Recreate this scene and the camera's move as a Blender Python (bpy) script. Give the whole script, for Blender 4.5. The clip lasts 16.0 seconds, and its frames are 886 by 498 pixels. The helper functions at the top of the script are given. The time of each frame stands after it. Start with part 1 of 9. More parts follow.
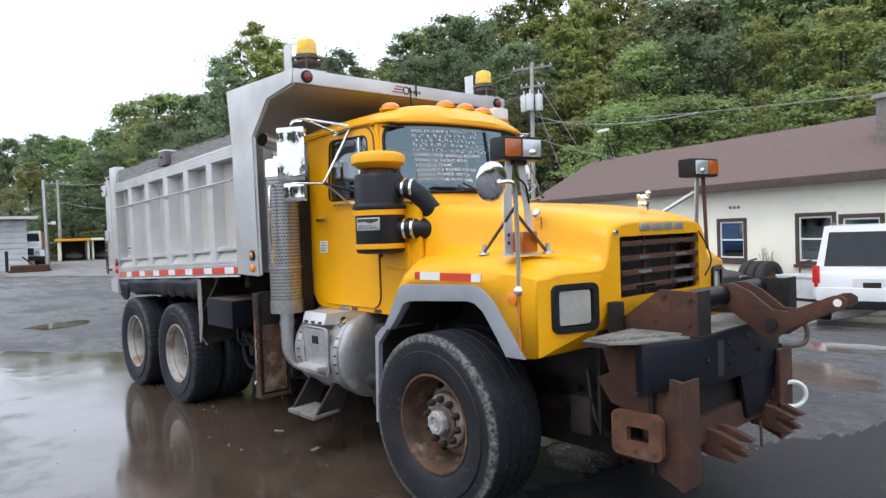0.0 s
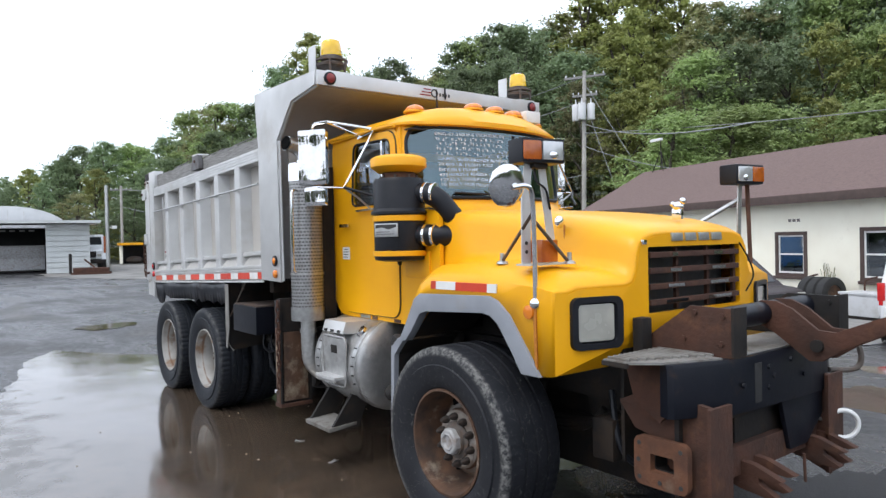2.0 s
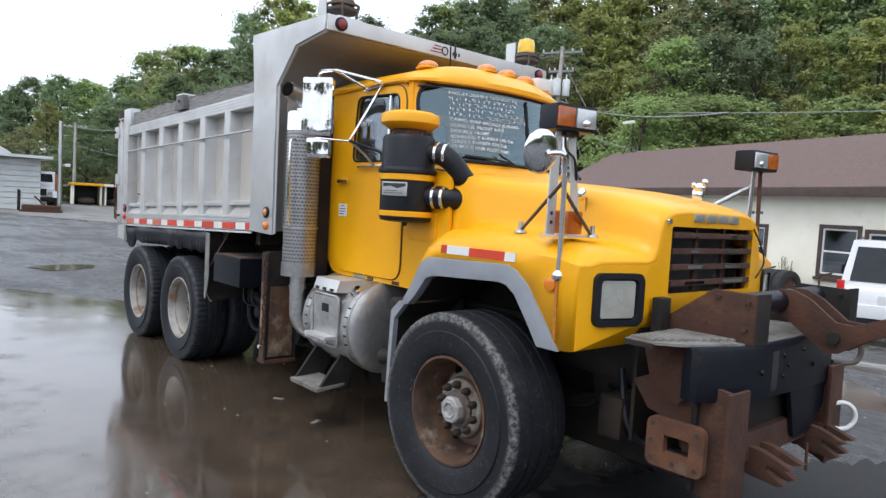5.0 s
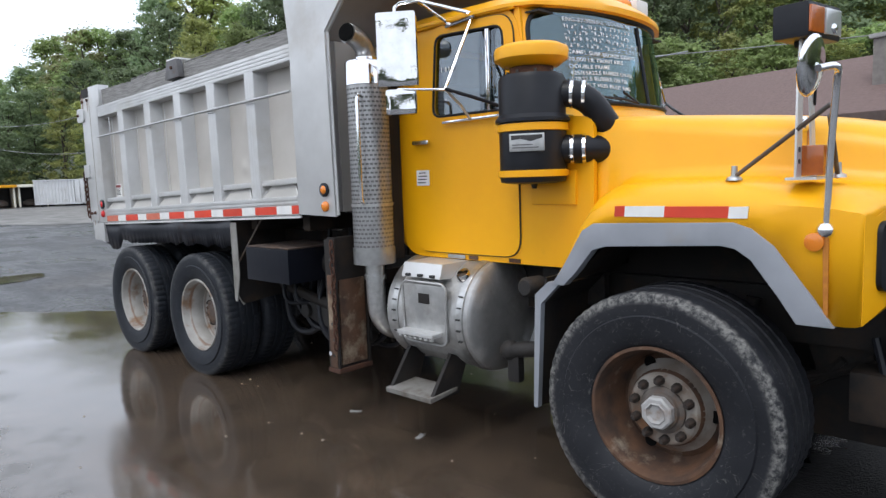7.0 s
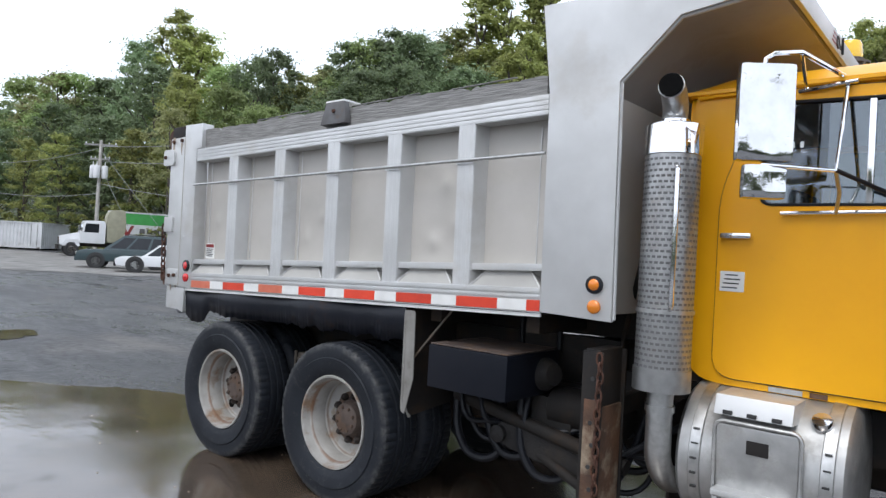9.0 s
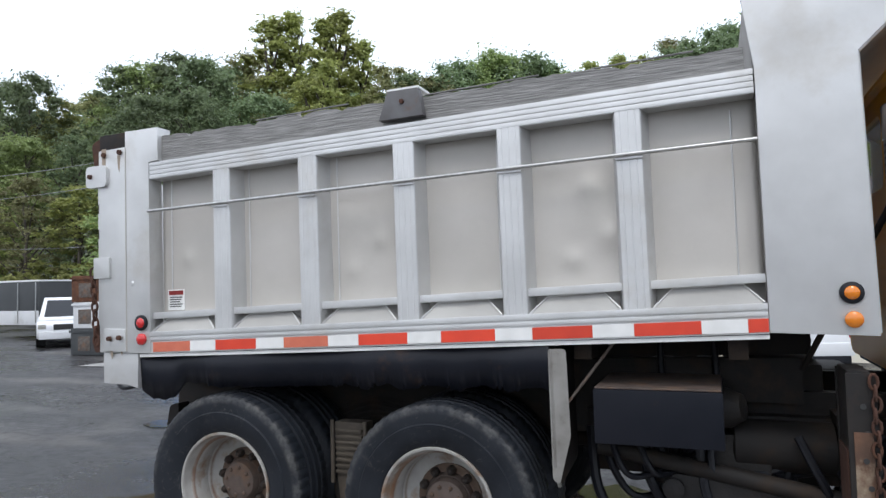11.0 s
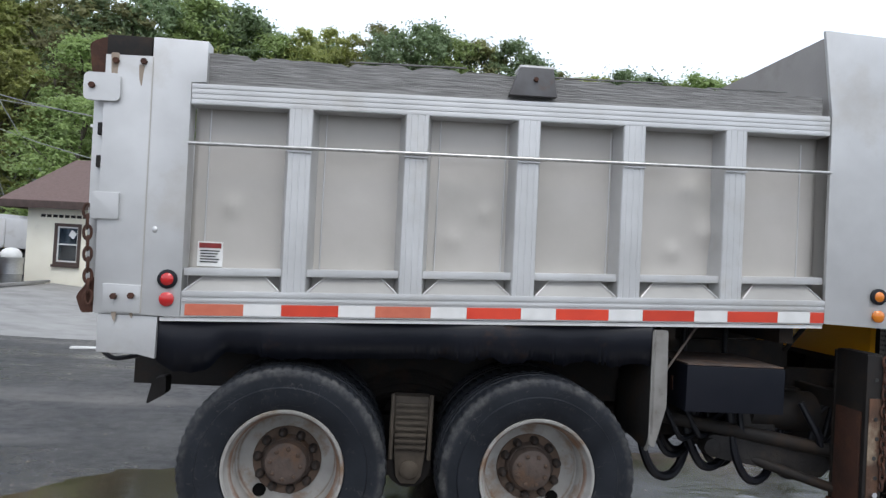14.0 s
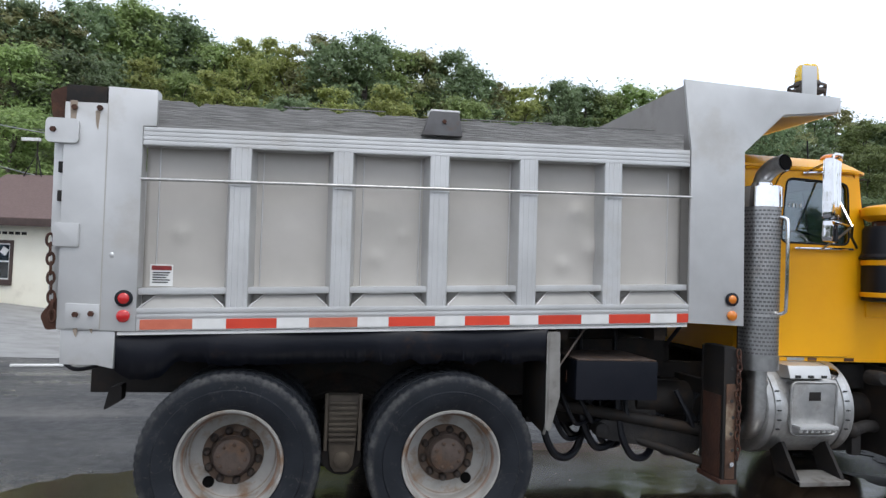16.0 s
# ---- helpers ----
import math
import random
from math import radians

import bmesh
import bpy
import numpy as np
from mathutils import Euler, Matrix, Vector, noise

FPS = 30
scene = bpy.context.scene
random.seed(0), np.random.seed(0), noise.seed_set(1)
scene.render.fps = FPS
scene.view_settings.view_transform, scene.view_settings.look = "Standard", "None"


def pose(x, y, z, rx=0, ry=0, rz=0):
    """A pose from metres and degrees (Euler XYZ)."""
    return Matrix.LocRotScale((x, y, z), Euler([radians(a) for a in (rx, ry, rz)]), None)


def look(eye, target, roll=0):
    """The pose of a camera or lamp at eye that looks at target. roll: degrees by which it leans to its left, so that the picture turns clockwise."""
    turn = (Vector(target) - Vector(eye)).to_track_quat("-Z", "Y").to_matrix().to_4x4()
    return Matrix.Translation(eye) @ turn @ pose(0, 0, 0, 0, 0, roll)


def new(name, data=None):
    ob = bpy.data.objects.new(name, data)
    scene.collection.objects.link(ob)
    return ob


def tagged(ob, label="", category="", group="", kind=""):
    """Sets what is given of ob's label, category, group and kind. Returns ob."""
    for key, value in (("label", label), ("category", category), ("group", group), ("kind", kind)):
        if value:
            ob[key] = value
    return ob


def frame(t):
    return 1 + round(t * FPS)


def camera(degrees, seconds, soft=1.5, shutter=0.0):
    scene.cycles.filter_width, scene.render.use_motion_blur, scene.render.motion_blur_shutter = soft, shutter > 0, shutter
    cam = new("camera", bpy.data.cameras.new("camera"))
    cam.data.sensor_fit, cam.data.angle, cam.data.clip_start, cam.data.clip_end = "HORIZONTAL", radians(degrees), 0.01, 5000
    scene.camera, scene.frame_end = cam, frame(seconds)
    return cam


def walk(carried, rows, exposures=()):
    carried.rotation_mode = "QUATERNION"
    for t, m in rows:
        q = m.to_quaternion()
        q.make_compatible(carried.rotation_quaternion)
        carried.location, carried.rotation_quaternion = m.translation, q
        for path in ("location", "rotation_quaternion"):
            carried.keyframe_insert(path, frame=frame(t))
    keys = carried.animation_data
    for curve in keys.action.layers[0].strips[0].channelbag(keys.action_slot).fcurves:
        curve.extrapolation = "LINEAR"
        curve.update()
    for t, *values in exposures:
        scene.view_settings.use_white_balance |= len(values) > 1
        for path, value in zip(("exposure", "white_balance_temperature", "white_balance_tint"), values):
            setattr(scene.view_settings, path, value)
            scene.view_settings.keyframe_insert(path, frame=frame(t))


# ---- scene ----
cam = camera(66.22, 16.0, soft=1.4)
PATH = [
    (0.0, 3.05, -3.682, 1.687, 88.37, 2.04, 48.29),
    (0.5, 3.014, -3.558, 1.685, 88.44, 1.78, 48.57),
    (1.0, 3.027, -3.44, 1.671, 88.72, 1.48, 51.3),
    (1.5, 3.025, -3.394, 1.667, 89.09, 1.67, 52.36),
    (2.0, 3.014, -3.388, 1.667, 89.29, 1.18, 52.62),
    (2.5, 3.023, -3.381, 1.664, 89.15, 0.83, 52.72),
    (3.0, 3.022, -3.371, 1.66, 88.95, 1.05, 51.98),
    (3.2, 3.027, -3.366, 1.656, 88.36, 0.98, 51.94),
    (5.3, 2.599, -3.566, 1.629, 86.35, -3.37, 49.04),
    (5.5, 2.51, -3.572, 1.621, 85.87, -3.0, 49.07),
    (6.0, 2.157, -3.573, 1.632, 85.7, 1.23, 50.24),
    (6.5, 1.736, -3.689, 1.604, 86.72, -3.66, 46.05),
    (7.0, 1.306, -3.756, 1.593, 83.83, 1.96, 43.29),
    (7.5, 0.788, -3.843, 1.613, 86.4, -1.33, 46.26),
    (8.0, 0.317, -3.949, 1.65, 88.41, -0.38, 41.73),
    (8.5, -0.212, -4.006, 1.654, 90.56, -0.61, 41.79),
    (8.7, -0.412, -4.044, 1.648, 90.51, -2.23, 41.91),
    (10.8, -2.504, -4.225, 1.583, 92.39, 1.7, 21.94),
    (11.0, -2.714, -4.232, 1.596, 93.13, 1.47, 21.99),
    (11.5, -3.196, -4.255, 1.601, 94.59, 1.32, 17.04),
    (12.0, -3.654, -4.208, 1.582, 93.09, -0.14, 11.2),
    (12.5, -4.117, -4.223, 1.598, 94.52, -0.5, 10.76),
    (13.0, -4.473, -4.322, 1.62, 92.55, -1.96, 3.62),
    (13.5, -4.812, -4.342, 1.619, 91.04, -3.02, -4.28),
    (14.0, -4.931, -4.538, 1.594, 90.9, -3.32, -5.66),
    (14.5, -4.972, -4.759, 1.614, 88.54, -3.11, -8.77),
    (15.0, -4.925, -4.939, 1.618, 88.5, -3.15, -10.3),
    (15.2, -4.911, -5.009, 1.632, 88.31, -3.3, -10.54),
    (15.5, -4.871, -5.098, 1.624, 88.73, -2.65, -10.47),
    (16.0, -4.868, -5.143, 1.648, 91.77, -2.22, -10.25),
]
walk(cam, [(t, pose(x, y, z, rx, ry, rz)) for t, x, y, z, rx, ry, rz in PATH],
     [(0.0, 0.1), (3.0, 0.1), (5.5, 0.02), (7.0, 0.0), (8.5, 0.05), (11.0, -0.02), (12.5, -0.05), (14.0, -0.16), (15.0, -0.22), (16.0, -0.22)])

# ---------------------------------------------------------------- world and sun
world = bpy.data.worlds.new("overcast_sky")
scene.world = world
world.use_nodes = True
wn, wl = world.node_tree.nodes, world.node_tree.links
sky = wn.new("ShaderNodeTexSky")
sky.sky_type = "NISHITA"
sky.sun_disc = False
sky.sun_elevation, sky.sun_rotation = radians(50), radians(200)
sky.air_density, sky.dust_density = 1.0, 3.0
cloud = wn.new("ShaderNodeMix")
cloud.data_type = "RGBA"
cloud.inputs[0].default_value = 0.86
wl.new(sky.outputs[0], cloud.inputs[6])
cloud.inputs[7].default_value = (8.9, 9.7, 11.2, 1)
bg = wn["Background"]
bg.inputs[1].default_value = 0.165
wl.new(cloud.outputs[2], bg.inputs[0])
sun = new("sun", bpy.data.lights.new("sun", "SUN"))
sun.data.energy, sun.data.angle, sun.data.color = 1.3, radians(25), (1.0, 0.97, 0.92)
sun.matrix_world = look((10, -30, 50), (0, 0, 0))

# ---------------------------------------------------------------- materials


def surf(name, c1, c2=None, scale=6.0, rough=0.5, rough2=None, metal=0.0, bump=0.0, bscale=60.0,
         dirt=None, dscale=2.5, damount=0.0, dlow=0.5, stretch=(1, 1, 1), coat=0.0, vary=0.0, spec=0.5):
    """Two-tone noise colour, a second noise for dirt or rust, uneven gloss and fine relief."""
    m = bpy.data.materials.new(name)
    m.use_nodes = True
    n, l = m.node_tree.nodes, m.node_tree.links
    b = n["Principled BSDF"]
    tc = n.new("ShaderNodeTexCoord")
    mp = n.new("ShaderNodeMapping")
    mp.inputs["Scale"].default_value = stretch
    l.new(tc.outputs["Object"], mp.inputs[0])
    tex = n.new("ShaderNodeTexNoise")
    tex.inputs["Scale"].default_value, tex.inputs["Detail"].default_value = scale, 6
    l.new(mp.outputs[0], tex.inputs["Vector"])
    mix = n.new("ShaderNodeMix")
    mix.data_type = "RGBA"
    ramp = n.new("ShaderNodeMapRange")
    ramp.inputs[1].default_value, ramp.inputs[2].default_value = 0.32, 0.68
    l.new(tex.outputs[0], ramp.inputs[0])
    l.new(ramp.outputs[0], mix.inputs[0])
    mix.inputs[6].default_value = (*c1, 1)
    mix.inputs[7].default_value = (*(c2 or [c * 0.85 for c in c1]), 1)
    col = mix.outputs[2]
    if vary:
        oi = n.new("ShaderNodeObjectInfo")
        hs = n.new("ShaderNodeHueSaturation")
        mr = n.new("ShaderNodeMapRange")
        mr.inputs[3].default_value, mr.inputs[4].default_value = 1 - vary, 1 + vary
        l.new(oi.outputs["Random"], mr.inputs[0])
        l.new(mr.outputs[0], hs.inputs["Value"])
        l.new(col, hs.inputs["Color"])
        col = hs.outputs[0]
    rmr = n.new("ShaderNodeMapRange")
    rmr.inputs[3].default_value, rmr.inputs[4].default_value = rough, rough if rough2 is None else rough2
    l.new(tex.outputs[0], rmr.inputs[0])
    rg = rmr.outputs[0]
    if damount:
        dt = n.new("ShaderNodeTexNoise")
        dt.inputs["Scale"].default_value, dt.inputs["Detail"].default_value = dscale, 9
        dt.inputs["Roughness"].default_value = 0.65
        l.new(tc.outputs["Object"], dt.inputs["Vector"])
        dr = n.new("ShaderNodeMapRange")
        dr.inputs[1].default_value, dr.inputs[2].default_value = dlow, dlow + 0.14
        dr.inputs[4].default_value = damount
        l.new(dt.outputs[0], dr.inputs[0])
        dm = n.new("ShaderNodeMix")
        dm.data_type = "RGBA"
        l.new(dr.outputs[0], dm.inputs[0])
        l.new(col, dm.inputs[6])
        dm.inputs[7].default_value = (*dirt, 1)
        col = dm.outputs[2]
        rm = n.new("ShaderNodeMix")
        l.new(dr.outputs[0], rm.inputs[0])
        l.new(rg, rm.inputs[2])
        rm.inputs[3].default_value = 0.85
        rg = rm.outputs[0]
        if metal:
            mm = n.new("ShaderNodeMapRange")
            mm.inputs[3].default_value, mm.inputs[4].default_value = metal, 0
            l.new(dr.outputs[0], mm.inputs[0])
            l.new(mm.outputs[0], b.inputs["Metallic"])
    elif metal:
        b.inputs["Metallic"].default_value = metal
    l.new(col, b.inputs["Base Color"])
    l.new(rg, b.inputs["Roughness"])
    b.inputs["Specular IOR Level"].default_value = spec
    if coat:
        b.inputs["Coat Weight"].default_value, b.inputs["Coat Roughness"].default_value = coat, 0.12
    if bump:
        bt = n.new("ShaderNodeTexNoise")
        bt.inputs["Scale"].default_value, bt.inputs["Detail"].default_value = bscale, 5
        l.new(mp.outputs[0], bt.inputs["Vector"])
        bp = n.new("ShaderNodeBump")
        bp.inputs["Strength"].default_value, bp.inputs["Distance"].default_value = bump, 0.02
        l.new(bt.outputs[0], bp.inputs["Height"])
        l.new(bp.outputs[0], b.inputs["Normal"])
    return m


def glass(name, tint, clear=0.5, sheen=(0.9, 0.95, 1.0)):
    """Tinted pane: part see-through, part mirror."""
    m = bpy.data.materials.new(name)
    m.use_nodes = True
    n, l = m.node_tree.nodes, m.node_tree.links
    n.remove(n["Principled BSDF"])
    tr = n.new("ShaderNodeBsdfTransparent")
    tr.inputs[0].default_value = (*tint, 1)
    gl = n.new("ShaderNodeBsdfGlossy")
    gl.inputs["Roughness"].default_value = 0.03
    gl.inputs["Color"].default_value = (*sheen, 1)
    mx = n.new("ShaderNodeMixShader")
    lw = n.new("ShaderNodeLayerWeight")
    lw.inputs[0].default_value = 0.5
    fr = n.new("ShaderNodeMath")
    fr.operation = "POWER"
    fr.inputs[1].default_value = 4.0
    l.new(lw.outputs["Facing"], fr.inputs[0])
    mr = n.new("ShaderNodeMapRange")
    mr.inputs[3].default_value, mr.inputs[4].default_value = 1 - clear, 1.0
    l.new(fr.outputs[0], mr.inputs[0])
    l.new(mr.outputs[0], mx.inputs[0])
    l.new(tr.outputs[0], mx.inputs[1])
    l.new(gl.outputs[0], mx.inputs[2])
    l.new(mx.outputs[0], n["Material Output"].inputs[0])
    return m


M_YELLOW = surf("yellow_truck_paint", (0.85, 0.405, 0.004), (0.78, 0.358, 0.004), 2.2, 0.34, 0.48, coat=0.12, spec=0.35,
                dirt=(0.45, 0.26, 0.06), dscale=3.0, damount=0.3, dlow=0.64, bump=0.02, bscale=9)
M_ALU = surf("weathered_aluminium", (0.64, 0.64, 0.632), (0.53, 0.53, 0.522), 3.0, 0.36, 0.56, metal=0.6,
             dirt=(0.44, 0.41, 0.36), dscale=1.6, damount=0.45, dlow=0.55, bump=0.03, bscale=14)
M_SHEET = surf("dull_aluminium_sheet", (0.51, 0.485, 0.45), (0.44, 0.42, 0.385), 2.0, 0.5, 0.72, metal=0.22,
               dirt=(0.44, 0.42, 0.385), dscale=2.4, damount=0.4, dlow=0.52, bump=0.12, bscale=4)
M_CHROME = surf("chrome", (0.85, 0.85, 0.86), (0.78, 0.78, 0.79), 20, 0.05, 0.12, metal=1.0, bump=0.015, bscale=8)
M_DENTED = surf("dented_chrome", (0.72, 0.72, 0.73), (0.62, 0.62, 0.63), 14, 0.03, 0.09, metal=1.0, bump=0.15, bscale=9)
M_STEEL = surf("brushed_steel", (0.55, 0.55, 0.54), (0.42, 0.42, 0.41), 30, 0.25, 0.45, metal=0.9)
M_GUARD = surf("weathered_shield_steel", (0.44, 0.44, 0.435), (0.33, 0.33, 0.325), 24, 0.24, 0.45, metal=0.9, dirt=(0.26, 0.22, 0.18), dscale=5, damount=0.4, dlow=0.55)
M_TANK = surf("scuffed_tank_aluminium", (0.52, 0.52, 0.51), (0.36, 0.36, 0.355), 9, 0.34, 0.55, metal=0.8, dirt=(0.20, 0.185, 0.165), dscale=5, damount=0.6, dlow=0.52, bump=0.1, bscale=20)
M_BLACK = surf("black_plastic", (0.007, 0.008, 0.011), (0.012, 0.013, 0.017), 9, 0.35, 0.5, bump=0.02, spec=0.28)
M_FRAME = surf("black_chassis_paint", (0.011, 0.010, 0.010), (0.02, 0.017, 0.015), 7, 0.55, 0.8,
               dirt=(0.045, 0.030, 0.020), dscale=4, damount=0.7, dlow=0.5, bump=0.1, bscale=30, spec=0.3)
M_NAVY = surf("navy_black_paint", (0.005, 0.0065, 0.011), (0.009, 0.010, 0.015), 5, 0.28, 0.5,
              dirt=(0.05, 0.030, 0.020), dscale=7, damount=0.6, dlow=0.60, bump=0.05, bscale=20, spec=0.22)
M_RUST = surf("rusty_steel", (0.075, 0.028, 0.015), (0.043, 0.020, 0.013), 7, 0.75, 0.95,
              dirt=(0.12, 0.05, 0.022), dscale=6, damount=0.6, dlow=0.54, bump=0.25, bscale=45)
M_RUSTLT = surf("orange_rust", (0.13, 0.052, 0.024), (0.07, 0.031, 0.018), 9, 0.8, 0.95,
                dirt=(0.22, 0.17, 0.12), dscale=4, damount=0.5, dlow=0.58, bump=0.25, bscale=45)
M_STAIN = surf("rust_water_stain", (0.36, 0.30, 0.24), (0.28, 0.22, 0.165), 12, 0.7, 0.85)
M_RUN = surf("orange_rust_run", (0.50, 0.19, 0.018), (0.36, 0.12, 0.014), 30, 0.6, 0.8)
M_CLEAR = surf("clear_lamp_glass", (0.62, 0.63, 0.63), (0.50, 0.51, 0.51), 12, 0.1, 0.25, metal=0.5, coat=0.6)
M_RIM = surf("white_wheel_paint", (0.37, 0.36, 0.34), (0.25, 0.24, 0.22), 7, 0.45, 0.65,
             dirt=(0.20, 0.12, 0.07), dscale=6, damount=0.9, dlow=0.51, bump=0.05)
M_HUBR = surf("rusty_rear_hub", (0.095, 0.070, 0.058), (0.055, 0.040, 0.034), 12, 0.6, 0.85, dirt=(0.13, 0.07, 0.035), dscale=9, damount=0.6, dlow=0.5, bump=0.2)
M_RIMRUST = surf("rusty_wheel", (0.105, 0.050, 0.025), (0.038, 0.023, 0.016), 9, 0.7, 0.9,
                 dirt=(0.30, 0.25, 0.19), dscale=6, damount=0.6, dlow=0.58, bump=0.2, bscale=40)
M_HUB = surf("dirty_hub_metal", (0.12, 0.105, 0.095), (0.07, 0.055, 0.045), 12, 0.6, 0.85,
             dirt=(0.16, 0.08, 0.04), dscale=9, damount=0.6, dlow=0.5, bump=0.2)
M_NUT = surf("dark_wheel_nuts", (0.030, 0.022, 0.018), (0.018, 0.014, 0.012), 14, 0.55, 0.8, dirt=(0.08, 0.04, 0.02), dscale=12, damount=0.5, dlow=0.56)
# near-black with random mottling, for parts below the chassis and at the hitch
M_NEARBLACK = surf("near_black_parts", (0.016, 0.014, 0.013), (0.009, 0.008, 0.008), 9, 0.6, 0.85, dirt=(0.035, 0.026, 0.019), dscale=7, damount=0.6, dlow=0.52, bump=0.2)
M_DISCF = surf("chalky_wheel_disc", (0.30, 0.285, 0.26), (0.13, 0.085, 0.055), 5, 0.6, 0.85, dirt=(0.15, 0.07, 0.032), dscale=7, damount=0.85, dlow=0.52, bump=0.2)
M_PANEL = surf("stained_steel_panel", (0.13, 0.062, 0.032), (0.05, 0.028, 0.018), 6, 0.6, 0.85, dirt=(0.34, 0.28, 0.20), dscale=3.5, damount=0.85, dlow=0.52, bump=0.2)
M_HUBF = surf("grey_front_hub", (0.40, 0.40, 0.40), (0.27, 0.26, 0.25), 9, 0.5, 0.75, dirt=(0.17, 0.085, 0.04), dscale=8, damount=0.8, dlow=0.56, bump=0.15)
M_WOOD = surf("weathered_grey_board", (0.30, 0.295, 0.285), (0.16, 0.157, 0.152), 5, 0.85, 0.95, bump=0.5, bscale=7,
              stretch=(1.2, 14, 22))
M_RED = surf("red_reflective_tape", (0.66, 0.060, 0.028), (0.58, 0.05, 0.025), 10, 0.3, 0.4, vary=0.15)
M_REDFADE = surf("faded_red_tape", (0.60, 0.17, 0.10), (0.52, 0.13, 0.075), 14, 0.35, 0.5)
M_TRAY = surf("worn_grating_metal", (0.27, 0.262, 0.245), (0.17, 0.16, 0.145), 7, 0.5, 0.75, metal=0.3, dirt=(0.11, 0.085, 0.065), dscale=7, damount=0.7, dlow=0.53, bump=0.1)
# darker and duller than the wings' aluminium, with random mottling
M_SHIELD = surf("mottled_shield_sheet", (0.34, 0.325, 0.31), (0.26, 0.245, 0.235), 1.6, 0.55, 0.7, metal=0.15, dirt=(0.20, 0.175, 0.155), dscale=2.2, damount=0.5, dlow=0.53, bump=0.05)
# darker copy of the side sheet: the pockets' shade is put into the colour
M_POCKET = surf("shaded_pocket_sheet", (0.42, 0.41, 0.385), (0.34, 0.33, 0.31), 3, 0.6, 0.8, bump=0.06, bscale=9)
M_DISCR = surf("grimy_wheel_disc", (0.13, 0.085, 0.058), (0.075, 0.048, 0.034), 8, 0.6, 0.85, dirt=(0.18, 0.15, 0.12), dscale=6, damount=0.6, dlow=0.56, bump=0.15)
M_BRACKET = surf("dull_grey_bracket", (0.13, 0.13, 0.135), (0.09, 0.085, 0.085), 8, 0.5, 0.7, dirt=(0.14, 0.08, 0.05), dscale=9, damount=0.6, dlow=0.6)
M_WHITE = surf("white_reflective_tape", (0.78, 0.78, 0.76), (0.68, 0.68, 0.66), 10, 0.3, 0.45)
M_AMBER = surf("amber_lens", (0.75, 0.22, 0.012), (0.62, 0.17, 0.01), 20, 0.15, 0.25, coat=0.5)
M_AMBDARK = surf("old_amber_lens", (0.46, 0.11, 0.010), (0.34, 0.075, 0.008), 20, 0.15, 0.3, coat=0.5)
M_YLENS = surf("yellow_beacon_lens", (0.85, 0.55, 0.02), (0.75, 0.45, 0.015), 20, 0.12, 0.2, coat=0.6)
M_REDLENS = surf("red_lens", (0.60, 0.02, 0.02), (0.45, 0.012, 0.014), 20, 0.18, 0.3, coat=0.5)
M_REDOLD = surf("dull_red_lens", (0.26, 0.022, 0.02), (0.17, 0.016, 0.016), 20, 0.3, 0.45, coat=0.2)
M_LENS = surf("frosted_headlamp_glass", (0.42, 0.41, 0.36), (0.31, 0.305, 0.27), 7, 0.15, 0.35, coat=0.7)
M_GREY = surf("grey_rubber_flare", (0.27, 0.285, 0.315), (0.22, 0.235, 0.26), 5, 0.55, 0.75, dirt=(0.26, 0.25, 0.24),
              dscale=4, damount=0.5, dlow=0.56)
M_GLASS = glass("cab_glass", (0.50, 0.58, 0.62), 0.86)
M_SCREEN = glass("windscreen_glass", (0.50, 0.66, 0.72), 0.85, (0.72, 0.93, 1.0))
M_WRITE = surf("white_marker", (0.72, 0.75, 0.76), (0.60, 0.63, 0.65), 40, 0.8)
M_SEAT = surf("black_seat_cloth", (0.02, 0.02, 0.022), (0.035, 0.035, 0.036), 30, 0.85)
# flat black standing in for the shade inside pipe mouth and hand holes
M_HOLLOW = surf("hollow_black", (0.004, 0.004, 0.004), (0.006, 0.006, 0.006), 20, 0.9, 0.95, spec=0.05)
# black for print and gaps; also painted as the shade inside holes and slots
M_FLATBLACK = surf("flat_black_marks", (0.02, 0.02, 0.02), (0.03, 0.03, 0.03), 30, 0.6)

# ---------------------------------------------------------------- mesh helpers


def thing(name, label, category, at=(0, 0, 0), group="", rz=0.0):
    ob = new(name)
    ob.matrix_world = pose(*at, 0, 0, rz)
    return tagged(ob, label, category, group)


def mesh_of(name, bm, mat, smooth=38):
    bmesh.ops.recalc_face_normals(bm, faces=bm.faces[:])
    me = bpy.data.meshes.new(name)
    bm.to_mesh(me)
    bm.free()
    me.materials.append(mat)
    if smooth:
        me.polygons.foreach_set("use_smooth", [True] * len(me.polygons))
        me.set_sharp_from_angle(angle=radians(smooth))
    return me


def part(name, bm, mat, parent, label="", smooth=38):
    ob = new(name, mesh_of(name, bm, mat, smooth))
    ob.parent = parent
    return tagged(ob, label)


def solo(name, bm, mat, label, category, group="", kind="", smooth=38):
    return tagged(new(name, mesh_of(name, bm, mat, smooth)), label, category, group, kind)


def bevel_all(bm, r, seg=2):
    es = [e for e in bm.edges if len(e.link_faces) == 2 and e.calc_face_angle(0) > 0.5]
    bmesh.ops.bevel(bm, geom=es, offset=r, segments=seg, profile=0.7, affect="EDGES", clamp_overlap=True)
    return bm


